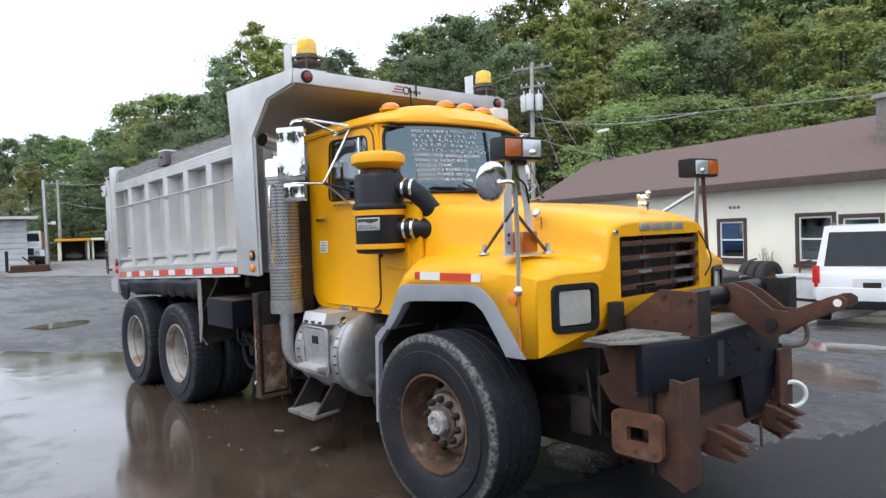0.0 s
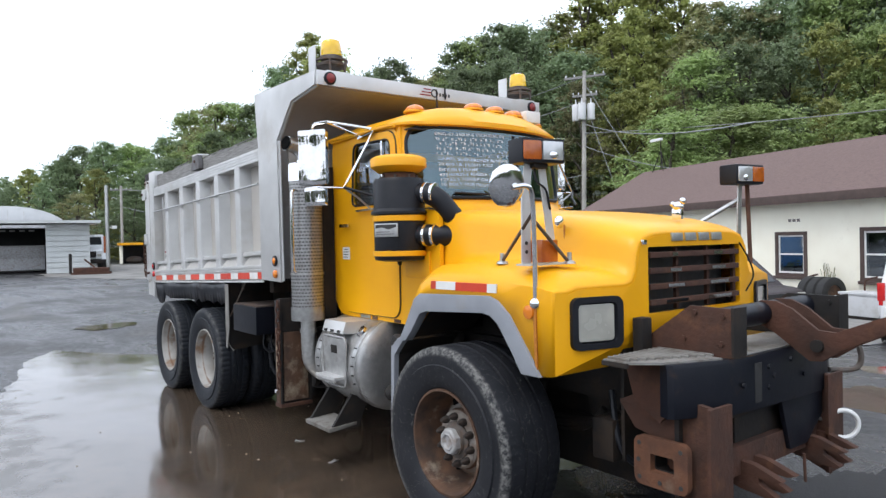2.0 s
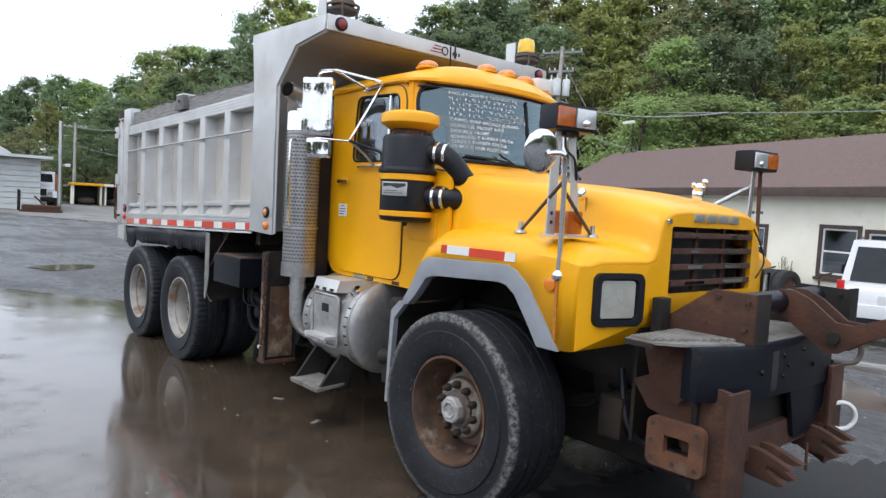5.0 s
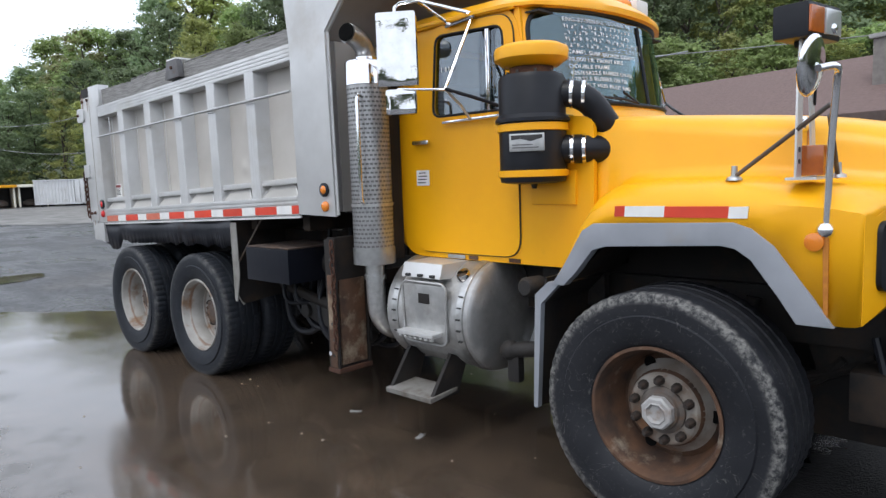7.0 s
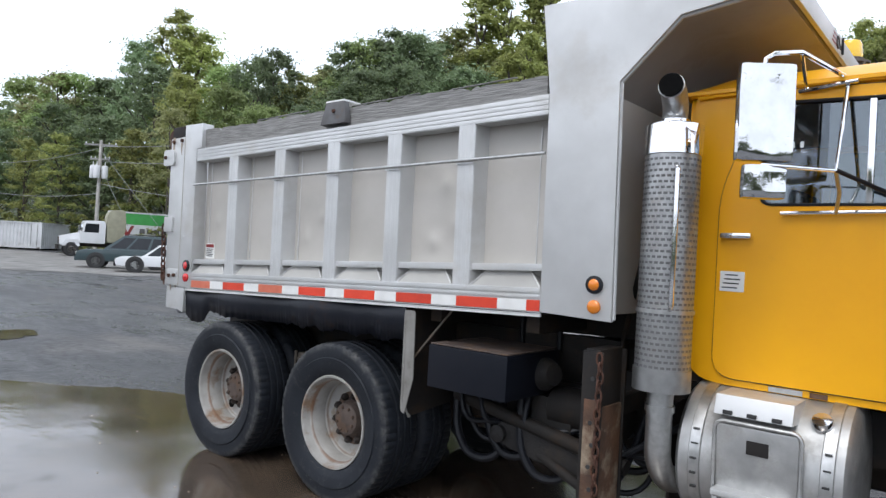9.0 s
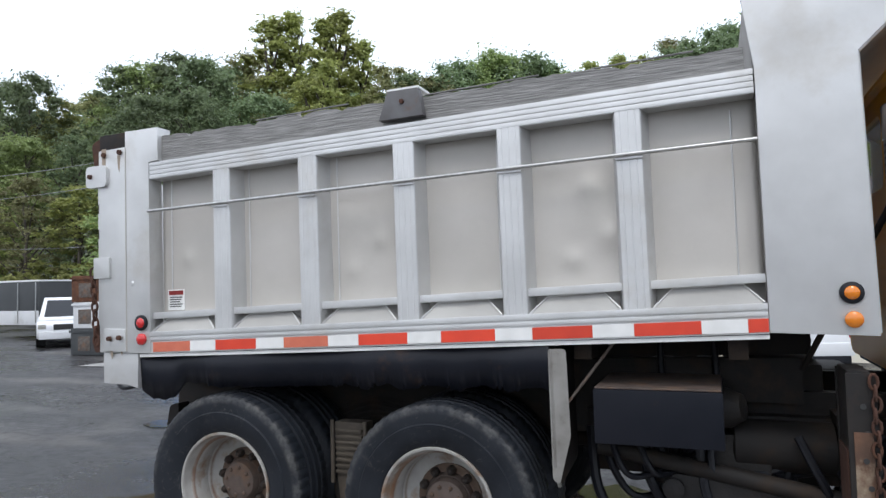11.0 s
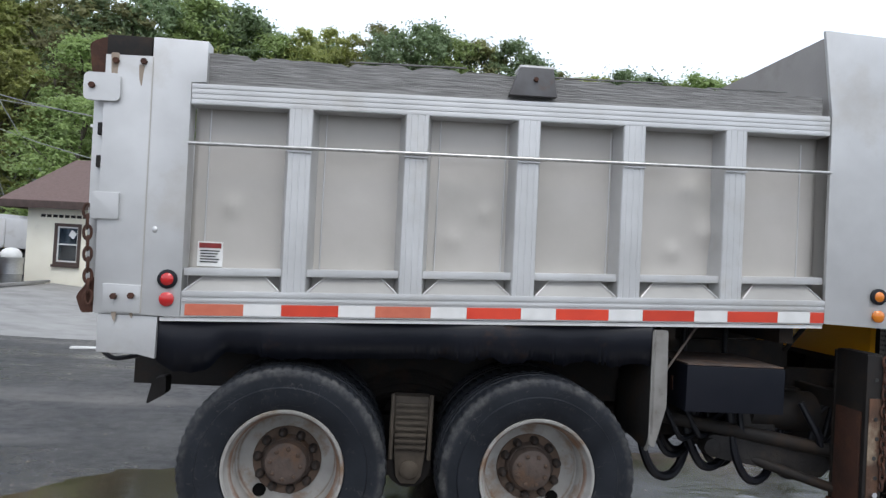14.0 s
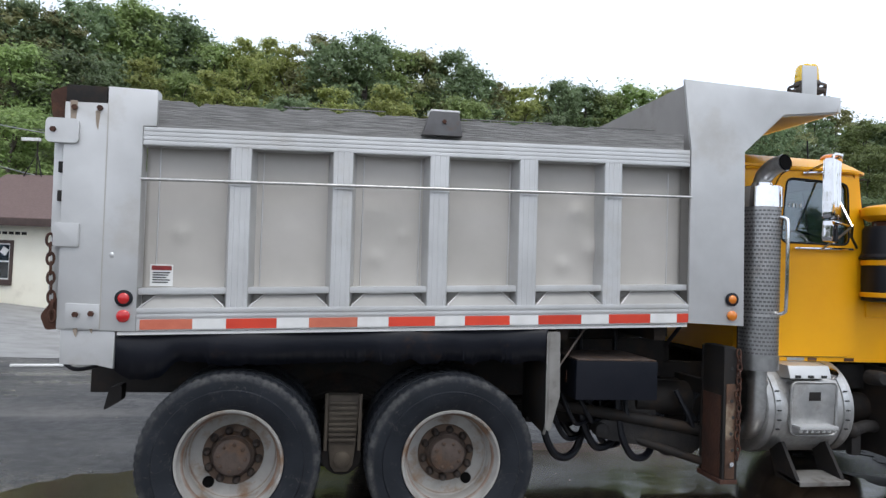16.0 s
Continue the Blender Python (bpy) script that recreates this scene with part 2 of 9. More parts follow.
def box(x0, y0, z0, x1, y1, z1, r=0.0, bm=None):
    b = bmesh.new()
    bmesh.ops.create_cube(b, size=1, matrix=Matrix.Translation(((x0 + x1) / 2, (y0 + y1) / 2, (z0 + z1) / 2))
                          @ Matrix.Diagonal((abs(x1 - x0), abs(y1 - y0), abs(z1 - z0), 1)))
    if r:
        bevel_all(b, r)
    return b if bm is None else merge(bm, b)


def merge(bm, other, m=None):
    if m is not None:
        bmesh.ops.transform(other, matrix=m, verts=other.verts[:])
    tmp = bpy.data.meshes.new("tmp")
    other.to_mesh(tmp)
    other.free()
    bm.from_mesh(tmp)
    bpy.data.meshes.remove(tmp)
    return bm


def moved(bm, m):
    bmesh.ops.transform(bm, matrix=m, verts=bm.verts[:])
    return bm


def frame_at(a, b):
    """A matrix whose z runs from a towards b, set at a."""
    d = Vector(b) - Vector(a)
    return Matrix.Translation(a) @ d.to_track_quat("Z", "Y").to_matrix().to_4x4()


def lathe(profile, a, b, seg=28, bm=None, close=False):
    """Turn (radius, distance along a to b) points round the axis a-b."""
    bm = bmesh.new() if bm is None else bm
    m = frame_at(a, b)
    rings = []
    for r, h in profile:
        rings.append([bm.verts.new(m @ Vector((max(r, 1e-4) * math.cos(2 * math.pi * k / seg),
                                               max(r, 1e-4) * math.sin(2 * math.pi * k / seg), h))) for k in range(seg)])
    pairs = list(zip(rings, rings[1:])) + ([(rings[-1], rings[0])] if close else [])
    for p, q in pairs:
        for k in range(seg):
            bm.faces.new((p[k], p[(k + 1) % seg], q[(k + 1) % seg], q[k]))
    if not close:
        for ring in (rings[0], rings[-1]):
            bm.faces.new(ring)
    return bm


def rod(a, b, r, r2=None, seg=14, bm=None):
    return lathe([(r, 0), (r if r2 is None else r2, (Vector(b) - Vector(a)).length)], a, b, seg, bm)


def tube(points, r, seg=10, bm=None, loop=False):
    """A round bar along points."""
    bm = bmesh.new() if bm is None else bm
    ps = [Vector(p) for p in points]
    rings, up = [], None
    n = len(ps)
    for i, p in enumerate(ps):
        d = (ps[(i + 1) % n] - ps[i - 1]) if loop else (ps[min(i + 1, n - 1)] - ps[max(i - 1, 0)])
        d.normalize()
        if up is None:
            up = d.orthogonal().normalized()
        up = (up - d * up.dot(d)).normalized()
        side = d.cross(up)
        rings.append([bm.verts.new(p + r * (math.cos(2 * math.pi * k / seg) * up + math.sin(2 * math.pi * k / seg) * side))
                      for k in range(seg)])
    for i in range(n if loop else n - 1):
        p, q = rings[i], rings[(i + 1) % n]
        for k in range(seg):
            bm.faces.new((p[k], p[(k + 1) % seg], q[(k + 1) % seg], q[k]))
    if not loop:
        bm.faces.new(rings[0])
        bm.faces.new(rings[-1])
    return bm


def arc_points(points, steps=6):
    """Round the polyline's corners (Catmull-Rom)."""
    ps = [Vector(p) for p in points]
    out = []
    for i in range(len(ps) - 1):
        p0, p1, p2, p3 = ps[max(i - 1, 0)], ps[i], ps[i + 1], ps[min(i + 2, len(ps) - 1)]
        for k in range(steps):
            t = k / steps
            out.append(0.5 * ((2 * p1) + (p2 - p0) * t + (2 * p0 - 5 * p1 + 4 * p2 - p3) * t * t + (3 * p1 - p0 - 3 * p2 + p3) * t ** 3))
    return out + [ps[-1]]


AXES = {"x": lambda u, v, w: (w, u, v), "y": lambda u, v, w: (u, w, v), "z": lambda u, v, w: (u, v, w)}


def slab(axis, outline, lo, hi, holes=(), r=0.0, bm=None):
    """A plate: an outline (and holes) drawn across the axis, from lo to hi along it."""
    b = bmesh.new()
    to = AXES[axis]
    for ring in (outline, *holes):
        vs = [b.verts.new(to(u, v, lo)) for u, v in ring]
        for i in range(len(vs)):
            b.edges.new((vs[i - 1], vs[i]))
    if holes:
        bmesh.ops.triangle_fill(b, use_beauty=True, edges=b.edges[:])
    else:
        b.faces.new(b.verts[:])
    got = bmesh.ops.extrude_face_region(b, geom=b.faces[:])
    d = Vector(to(0, 0, hi - lo))
    bmesh.ops.translate(b, vec=d, verts=[g for g in got["geom"] if isinstance(g, bmesh.types.BMVert)])
    if r:
        bmesh.ops.recalc_face_normals(b, faces=b.faces[:])
        bevel_all(b, r)
    return b if bm is None else merge(bm, b)


def rrect(u0, v0, u1, v1, r, n=5):
    """A rectangle's outline with round corners."""
    out = []
    for cu, cv, a in ((u1 - r, v1 - r, 0), (u0 + r, v1 - r, 90), (u0 + r, v0 + r, 180), (u1 - r, v0 + r, 270)):
        out += [(cu + r * math.cos(radians(a + 90 * k / n)), cv + r * math.sin(radians(a + 90 * k / n))) for k in range(n + 1)]
    return out


def rounded(points, r, n=4):
    """An outline with its corners cut round."""
    out = []
    ps = [Vector(p) for p in points]
    for i, p in enumerate(ps):
        a, b = ps[i - 1] - p, ps[(i + 1) % len(ps)] - p
        k = min(r, a.length * 0.45, b.length * 0.45)
        q0, q1 = p + a.normalized() * k, p + b.normalized() * k
        for j in range(n + 1):
            t = j / n
            out.append(tuple((1 - t) ** 2 * q0 + 2 * t * (1 - t) * p + t * t * q1))
    return out


def ball(c, r, seg=14, squash=(1, 1, 1), bm=None):
    b = bmesh.new()
    bmesh.ops.create_uvsphere(b, u_segments=seg, v_segments=seg // 2, radius=r,
                              matrix=Matrix.Translation(c) @ Matrix.Diagonal((*squash, 1)))
    return b if bm is None else merge(bm, b)


def bolt(c, d, r=0.015, h=0.012, bm=None):
    """A six-sided bolt head at c, pointing along d."""
    c = Vector(c)
    return rod(c, c + Vector(d) * h, r, r * 0.9, 6, bm)


C = 0.03  # the truck's middle line

# ---------------------------------------------------------------- the dump truck
truck = thing("dump_truck", "yellow dump truck with a grey aluminium body, standing in a puddle", "truck")


def scuffed(name, r, grain, pale, lo=0.40, hi=0.66, c1=(0.008, 0.009, 0.012), c2=(0.015, 0.016, 0.020)):
    """Black rubber with pale scuffs round the outer shoulder."""
    m = surf(name, c1, c2, 6, 0.5, 0.7, bump=0.08, bscale=50, spec=0.3)
    n, l = m.node_tree.nodes, m.node_tree.links
    b = n["Principled BSDF"]
    old = b.inputs["Base Color"].links[0].from_socket
    tc = n.new("ShaderNodeTexCoord")
    sep = n.new("ShaderNodeSeparateXYZ")
    l.new(tc.outputs["Object"], sep.inputs[0])
    cmb = n.new("ShaderNodeCombineXYZ")
    l.new(sep.outputs[0], cmb.inputs[0])
    l.new(sep.outputs[2], cmb.inputs[2])
    ln = n.new("ShaderNodeVectorMath")
    ln.operation = "LENGTH"
    l.new(cmb.outputs[0], ln.inputs[0])

    def ramp(src, lo, hi, a=0.0, c=1.0):
        q = n.new("ShaderNodeMapRange")
        q.interpolation_type = "SMOOTHSTEP"
        q.inputs[1].default_value, q.inputs[2].default_value, q.inputs[3].default_value, q.inputs[4].default_value = lo, hi, a, c
        l.new(src, q.inputs[0])
        return q.outputs[0]

    def times(a, c):
        q = n.new("ShaderNodeMath")
        q.operation = "MULTIPLY"
        l.new(a, q.inputs[0])
        l.new(c, q.inputs[1])
        return q.outputs[0]
    tex = n.new("ShaderNodeTexNoise")
    tex.inputs["Scale"].default_value, tex.inputs["Detail"].default_value, tex.inputs["Roughness"].default_value = grain, 9, 0.72
    l.new(tc.outputs["Object"], tex.inputs["Vector"])
    band = times(ramp(ln.outputs["Value"], r * 0.89, r * 0.945), ramp(sep.outputs[1], -0.012, 0.012, 1.0, 0.0))
    worn = times(band, ramp(tex.outputs[0], lo, hi))
    dust = ramp(tex.outputs[0], 0.55, 0.8, 0.0, 0.35)
    line = n.new("ShaderNodeTexNoise")
    line.inputs["Scale"].default_value, line.inputs["Detail"].default_value, line.inputs["Distortion"].default_value = 7.0, 2, 1.2
    l.new(tc.outputs["Object"], line.inputs["Vector"])
    cut = times(ramp(line.outputs[0], 0.500, 0.506), ramp(line.outputs[0], 0.506, 0.512, 1.0, 0.0))
    cut = times(cut, ramp(tex.outputs[0], 0.42, 0.58, 0.0, 0.45))
    both = n.new("ShaderNodeMath")
    both.operation = "MAXIMUM"
    l.new(dust, both.inputs[0])
    l.new(cut, both.inputs[1])
    mx = n.new("ShaderNodeMath")
    mx.operation = "MAXIMUM"
    l.new(worn, mx.inputs[0])
    l.new(both.outputs[0], mx.inputs[1])
    mix = n.new("ShaderNodeMix")
    mix.data_type = "RGBA"
    l.new(mx.outputs[0], mix.inputs[0])
    l.new(old, mix.inputs[6])
    mix.inputs[7].default_value = (pale, pale * 0.98, pale * 0.92, 1)
    l.new(mix.outputs[2], b.inputs["Base Color"])
    return m


def rusted_rim():
    """White wheel paint with rust creeping round the step of the barrel and the disc's seam."""
    m = M_RIM.copy()
    m.name = "white_rim_with_rusty_step"
    n, l = m.node_tree.nodes, m.node_tree.links
    b = n["Principled BSDF"]
    old = b.inputs["Base Color"].links[0].from_socket
    tc, sep = n.new("ShaderNodeTexCoord"), n.new("ShaderNodeSeparateXYZ")
    l.new(tc.outputs["Object"], sep.inputs[0])
    info = n.new("ShaderNodeObjectInfo")
    tex = n.new("ShaderNodeTexNoise")
    tex.noise_dimensions = "4D"
    tex.inputs["Scale"].default_value, tex.inputs["Detail"].default_value = 7, 6
    l.new(tc.outputs["Object"], tex.inputs["Vector"])
    wv = n.new("ShaderNodeMath")
    wv.operation = "MULTIPLY"
    wv.inputs[1].default_value = 30
    l.new(info.outputs["Random"], wv.inputs[0])
    l.new(wv.outputs[0], tex.inputs["W"])
    total = None
    for at, half, high in ((0.052, 0.022, 0.62), (0.178, 0.020, 0.5)):
        d = n.new("ShaderNodeMath")
        d.operation = "SUBTRACT"
        l.new(sep.outputs[1], d.inputs[0])
        d.inputs[1].default_value = at
        e = n.new("ShaderNodeMath")
        e.operation = "ABSOLUTE"
        l.new(d.outputs[0], e.inputs[0])
        r = n.new("ShaderNodeMapRange")
        r.inputs[1].default_value, r.inputs[2].default_value, r.inputs[3].default_value, r.inputs[4].default_value = 0, half, high, 0
        l.new(e.outputs[0], r.inputs[0])
        if total is None:
            total = r.outputs[0]
        else:
            a = n.new("ShaderNodeMath")
            l.new(total, a.inputs[0])
            l.new(r.outputs[0], a.inputs[1])
            total = a.outputs[0]
    a = n.new("ShaderNodeMath")
    l.new(total, a.inputs[0])
    l.new(tex.outputs[0], a.inputs[1])
    k = n.new("ShaderNodeMapRange")
    k.inputs[1].default_value, k.inputs[2].default_value, k.inputs[4].default_value = 0.82, 1.12, 0.85
    l.new(a.outputs[0], k.inputs[0])
    mix = n.new("ShaderNodeMix")
    mix.data_type = "RGBA"
    l.new(k.outputs[0], mix.inputs[0])
    l.new(old, mix.inputs[6])
    mix.inputs[7].default_value = (0.13, 0.062, 0.03, 1)
    l.new(mix.outputs[2], b.inputs["Base Color"])
    return m


def wheel_set():
    """Meshes for the three kinds of wheel; the axle is y, the outer face is at y = 0 and looks to -y."""
    def tyre(r, w, r_in, notch, seg=192):
        bm = bmesh.new()
        prof = [(r_in, 0.012), (r_in + 0.015, -0.004), (r_in + 0.022, -0.010), (r_in + 0.07, -0.027), (r * 0.805, -0.034), (r * 0.815, -0.025), (r * 0.90, -0.027), (r - 0.022, -0.023),
                (r - 0.008, -0.014), (r, 0.006)]
        g = 0.012
        n = 4
        for k in range(1, n):
            y = 0.026 + (w - 0.052) * k / n
            prof += [(r, y - g), (r - 0.012, y - g + 0.003), (r - 0.012, y + g - 0.003), (r, y + g)]
        prof += [(r, w - 0.026), (r - 0.008, w - 0.008), (r - 0.03, w + 0.012), (r * 0.88, w + 0.03), (r_in + 0.03, w), (r_in, w - 0.02)]
        rings = []
        for i, (rad, y) in enumerate(prof):
            shoulder = 8 <= i <= 11 or len(prof) - 7 <= i <= len(prof) - 4
            rings.append([bm.verts.new(((rad - (notch if shoulder and k % 3 < 1 else 0)) * math.cos(2 * math.pi * k / seg), y,
                                        (rad - (notch if shoulder and k % 3 < 1 else 0)) * math.sin(2 * math.pi * k / seg))) for k in range(seg)])
        for p, q in zip(rings, rings[1:]):
            for k in range(seg):
                bm.faces.new((p[k], p[(k + 1) % seg], q[(k + 1) % seg], q[k]))
        return bm

    def rim(depth, r=0.2985, convex=False):
        """Flange, barrel and disc in one turned shell."""
        if convex:
            prof = [(r, 0.006), (r + 0.002, -0.006), (r - 0.012, -0.008), (r - 0.022, 0.01), (r - 0.03, 0.08), (r - 0.042, 0.15), (r - 0.06, 0.19),
                    (0.20, 0.165), (0.175, 0.13), (0.165, 0.103), (0.155, 0.095), (0.10, 0.095), (0.10, 0.125), (0.155, 0.135), (r - 0.04, 0.235), (r - 0.005, 0.275), (r, 0.1)]
        else:
            prof = [(r, 0.006), (r + 0.002, -0.006), (r - 0.012, -0.008), (r - 0.017, 0.004), (r - 0.021, 0.040), (r - 0.026, 0.047), (r - 0.033, 0.050), (r - 0.037, 0.056), (r - 0.043, depth - 0.04), (r - 0.041, depth - 0.026), (r - 0.048, depth - 0.018),
                    (r - 0.052, depth - 0.006), (r - 0.058, depth), (0.19, depth + 0.004), (0.10, depth + 0.012), (0.10, depth + 0.03), (0.20, depth + 0.035), (r - 0.04, depth + 0.02), (r - 0.004, 0.12), (r, 0.05)]
        return lathe(prof, (0, 0, 0), (0, 1, 0), 48, close=True)

    hand_f = lathe([(0.001, -0.002), (0.028, -0.002), (0.028, 0.004)], (0, 0, 0), (0, 1, 0), 14)
    hand_r = lathe([(0.001, -0.004), (0.034, -0.004), (0.034, 0.004)], (0, 0, 0), (0, 1, 0), 14)
    hub_f = lathe([(0.105, 0.03), (0.105, 0.004), (0.085, -0.004), (0.08, -0.02), (0.001, -0.02)], (0, 0, 0), (0, 1, 0), 28)
    cap_f = lathe([(0.074, -0.015), (0.074, -0.05), (0.066, -0.058), (0.05, -0.058), (0.045, -0.064), (0.036, -0.05), (0.001, -0.048)], (0, 0, 0), (0, 1, 0), 8)
    disc_f = lathe([(0.212, 0.094), (0.196, 0.083), (0.173, 0.050), (0.163, 0.024), (0.153, 0.016), (0.10, 0.016), (0.10, 0.022), (0.15, 0.022), (0.20, 0.10)], (0, 0, 0), (0, 1, 0), 40, close=True)
    ring_r = lathe([(0.178, 0.207), (0.176, 0.190), (0.172, 0.187), (0.125, 0.188), (0.125, 0.205)], (0, 0, 0), (0, 1, 0), 36)
    flange_r = lathe([(0.289, 0.0), (0.291, -0.011), (0.300, -0.012), (0.303, -0.002)], (0, 0, 0), (0, 1, 0), 48, close=True)
    hub_r = lathe([(0.118, 0.205), (0.116, 0.15), (0.108, 0.135), (0.104, 0.12), (0.09, 0.112), (0.001, 0.11)], (0, 0, 0), (0, 1, 0), 24)
    lathe([(0.135, 0.207), (0.135, 0.185), (0.12, 0.16)], (0, 0, 0), (0, 1, 0), 24, hub_r)
    stud_r = lathe([(0.012, 0), (0.012, -0.008), (0.007, -0.012)], (0, 0, 0), (0, 1, 0), 6)
    return {
        "tyre_f": mesh_of("tyre", tyre(0.538, 0.37, 0.292, 0.004), scuffed("worn_front_tyre", 0.538, 38, 0.19, 0.36, 0.68), 30), "tyre_r": mesh_of("tyre", tyre(0.515, 0.27, 0.292, 0.006), scuffed("worn_rear_tyre", 0.515, 14, 0.11, 0.30, 0.90, (0.0065, 0.0085, 0.0125), (0.014, 0.017, 0.023)), 30),
        "rim_f": mesh_of("wheel", rim(0, convex=True), M_RIMRUST), "rim_r": mesh_of("wheel", rim(0.19), rusted_rim()), "rim_i": mesh_of("wheel", rim(0.09), M_RIM),
        "hub_f": mesh_of("hub", hub_f, M_HUB), "cap_f": mesh_of("hub_cap", cap_f, M_HUBF), "disc_f": mesh_of("wheel_disc", disc_f, M_DISCF), "ring_r": mesh_of("wheel_disc", ring_r, M_DISCR), "flange_r": mesh_of("rim_flange", flange_r, M_RIM), "hub_r": mesh_of("hub", hub_r, M_HUBR),
        "hole_f": mesh_of("hand_hole", hand_f, M_HOLLOW), "hole_r": mesh_of("hand_hole", hand_r, M_HOLLOW),
        "stud_r": mesh_of("hub_bolt", stud_r, M_HUBR),
        "nut_r": mesh_of("wheel_nut", lathe([(0.024, 0.0), (0.024, -0.026), (0.018, -0.034), (0.01, -0.045), (0.001, -0.045)], (0, 0, 0), (0, 1, 0), 8), M_NUT),
        "nut": mesh_of("wheel_nut", lathe([(0.021, 0.0), (0.021, -0.028), (0.016, -0.036), (0.01, -0.05), (0.001, -0.05)], (0, 0, 0), (0, 1, 0), 8), M_NUT),
    }


WHEEL = wheel_set()


def add_wheel(kind, x, y, z, side, spin, inner=False, hole=0.0):
    """kind f or r; side -1 shows its face to -y."""
    w = new("front_wheel" if kind == "f" else "rear_wheel", WHEEL["rim_i" if inner else "rim_" + kind])
    w.parent = truck
    w.matrix_basis = pose(x, y, z, 0, 0, 0 if side < 0 else 180) @ pose(0, 0, 0, 0, spin, 0)
    tagged(w, "rusted steel front wheel with a dirty hub" if kind == "f" else "white-painted dished steel wheel with rust streaks")

    def sub(name, mesh, at=(0, 0, 0)):
        o = new(name, mesh)
        o.parent = w
        o.matrix_basis = Matrix.Translation(at)
        return o
    sub("tyre", WHEEL["tyre_" + kind])
    if inner:
        return
    sub("hub", WHEEL["hub_" + kind], (0, 0.075 if kind == "f" else 0, 0))
    if kind == "r":
        sub("wheel_disc", WHEEL["ring_r"])
        sub("rim_flange", WHEEL["flange_r"])
        a = radians(hole + spin)
        sub("hand_hole", WHEEL["hole_r"], (0.209 * math.cos(a), 0.190, 0.209 * math.sin(a)))
        for k in range(10):
            a = 2 * math.pi * k / 10
            sub("wheel_nut", WHEEL["nut_r"], (0.150 * math.cos(a), 0.184, 0.147 * math.sin(a)))
        for k in range(8):
            a = 2 * math.pi * k / 8
            sub("hub_bolt", WHEEL["stud_r"], (0.078 * math.cos(a), 0.113, 0.078 * math.sin(a)))
    else:
        sub("wheel_disc", WHEEL["disc_f"], (0, 0.075, 0))
        sub("hub_cap", WHEEL["cap_f"], (0, 0.075, 0))
        for a in (0.3, 2.4, 4.6):
            sub("hand_hole", WHEEL["hole_f"], (0.205 * math.cos(a), 0.159, 0.205 * math.sin(a)))
        for k in range(10):
            a = 2 * math.pi * (k + 0.2) / 10
            sub("wheel_nut", WHEEL["nut"], (0.132 * math.cos(a), 0.091, 0.132 * math.sin(a)))



XR, XM = -5.328, -4.042
for side in (-1, 1):
    yr = C + side * 1.136
    add_wheel("f", 0.0, C + side * 1.13, 0.538, side, 20)
    for x, spin, hole in ((XR, 8, -130), (XM, 205, -50)):
        add_wheel("r", x, yr, 0.505, side, spin, hole=hole)
        add_wheel("r", x, yr - side * 0.60, 0.505, -side, 0, inner=True)

# -- dump body -----------------------------------------------------------------
X0, X1 = -5.86, -2.52       # the ribbed side, from the tail post to the headboard
BED = 0.7                   # degrees by which the body stands raised
YN, YF = -1.105, 2 * C + 1.105


def ease(v):
    v = min(1.0, max(0.0, v))
    return v * v * (3 - 2 * v)


def ramp(z0, z1):
    return lambda x: z0 + (z1 - z0) * (x - X0) / (X1 - X0)


z_bot, z_ledge, z_railb, z_railt, z_rod = ramp(1.24, 1.322), ramp(1.462, 1.555), ramp(2.285, 2.337), ramp(2.384, 2.445), ramp(2.090, 2.137)


def strip(x0, x1, lo, hi, y0, y1, r=0.0, dlo=0.0, dhi=0.0, bm=None):
    """A long bar whose under and upper edges follow the body's slope."""
    return slab("y", [(x0, lo(x0) + dlo), (x1, lo(x1) + dlo), (x1, hi(x1) + dhi), (x0, hi(x0) + dhi)], y0, y1, (), r, bm)


bm = slab("y", [(-6.2, 1.25), (X1, 1.33), (-2.2, 1.335), (-2.2, 2.45), (X1, 2.45), (X1, 1.39), (-6.2, 1.31)], -0.98, YF - 0.12)
body = part("dump_body", bm, M_SHEET, truck, "weathered grey aluminium dump body with ribbed sides")
body.matrix_basis = Matrix.Translation((-5.968, 0, 1.037)) @ pose(0, 0, 0, 0, -BED, 0) @ Matrix.Translation((5.968, 0, -1.037))

DENTS = [(-5.66, 1.80, 0.05, 0.016), (-5.05, 1.84, 0.13, 0.010), (-4.36, 1.83, 0.04, 0.014), (-4.53, 1.68, 0.05, 0.014), (-4.56, 1.95, 0.10, 0.006), (-3.95, 1.90, 0.16, 0.007),
         (-3.25, 2.02, 0.06, 0.020), (-3.15, 1.78, 0.07, 0.020), (-3.33, 1.67, 0.05, 0.018), (-3.22, 1.90, 0.16, 0.010), (-2.80, 1.90, 0.18, 0.009), (-2.70, 2.1, 0.10, 0.008)]


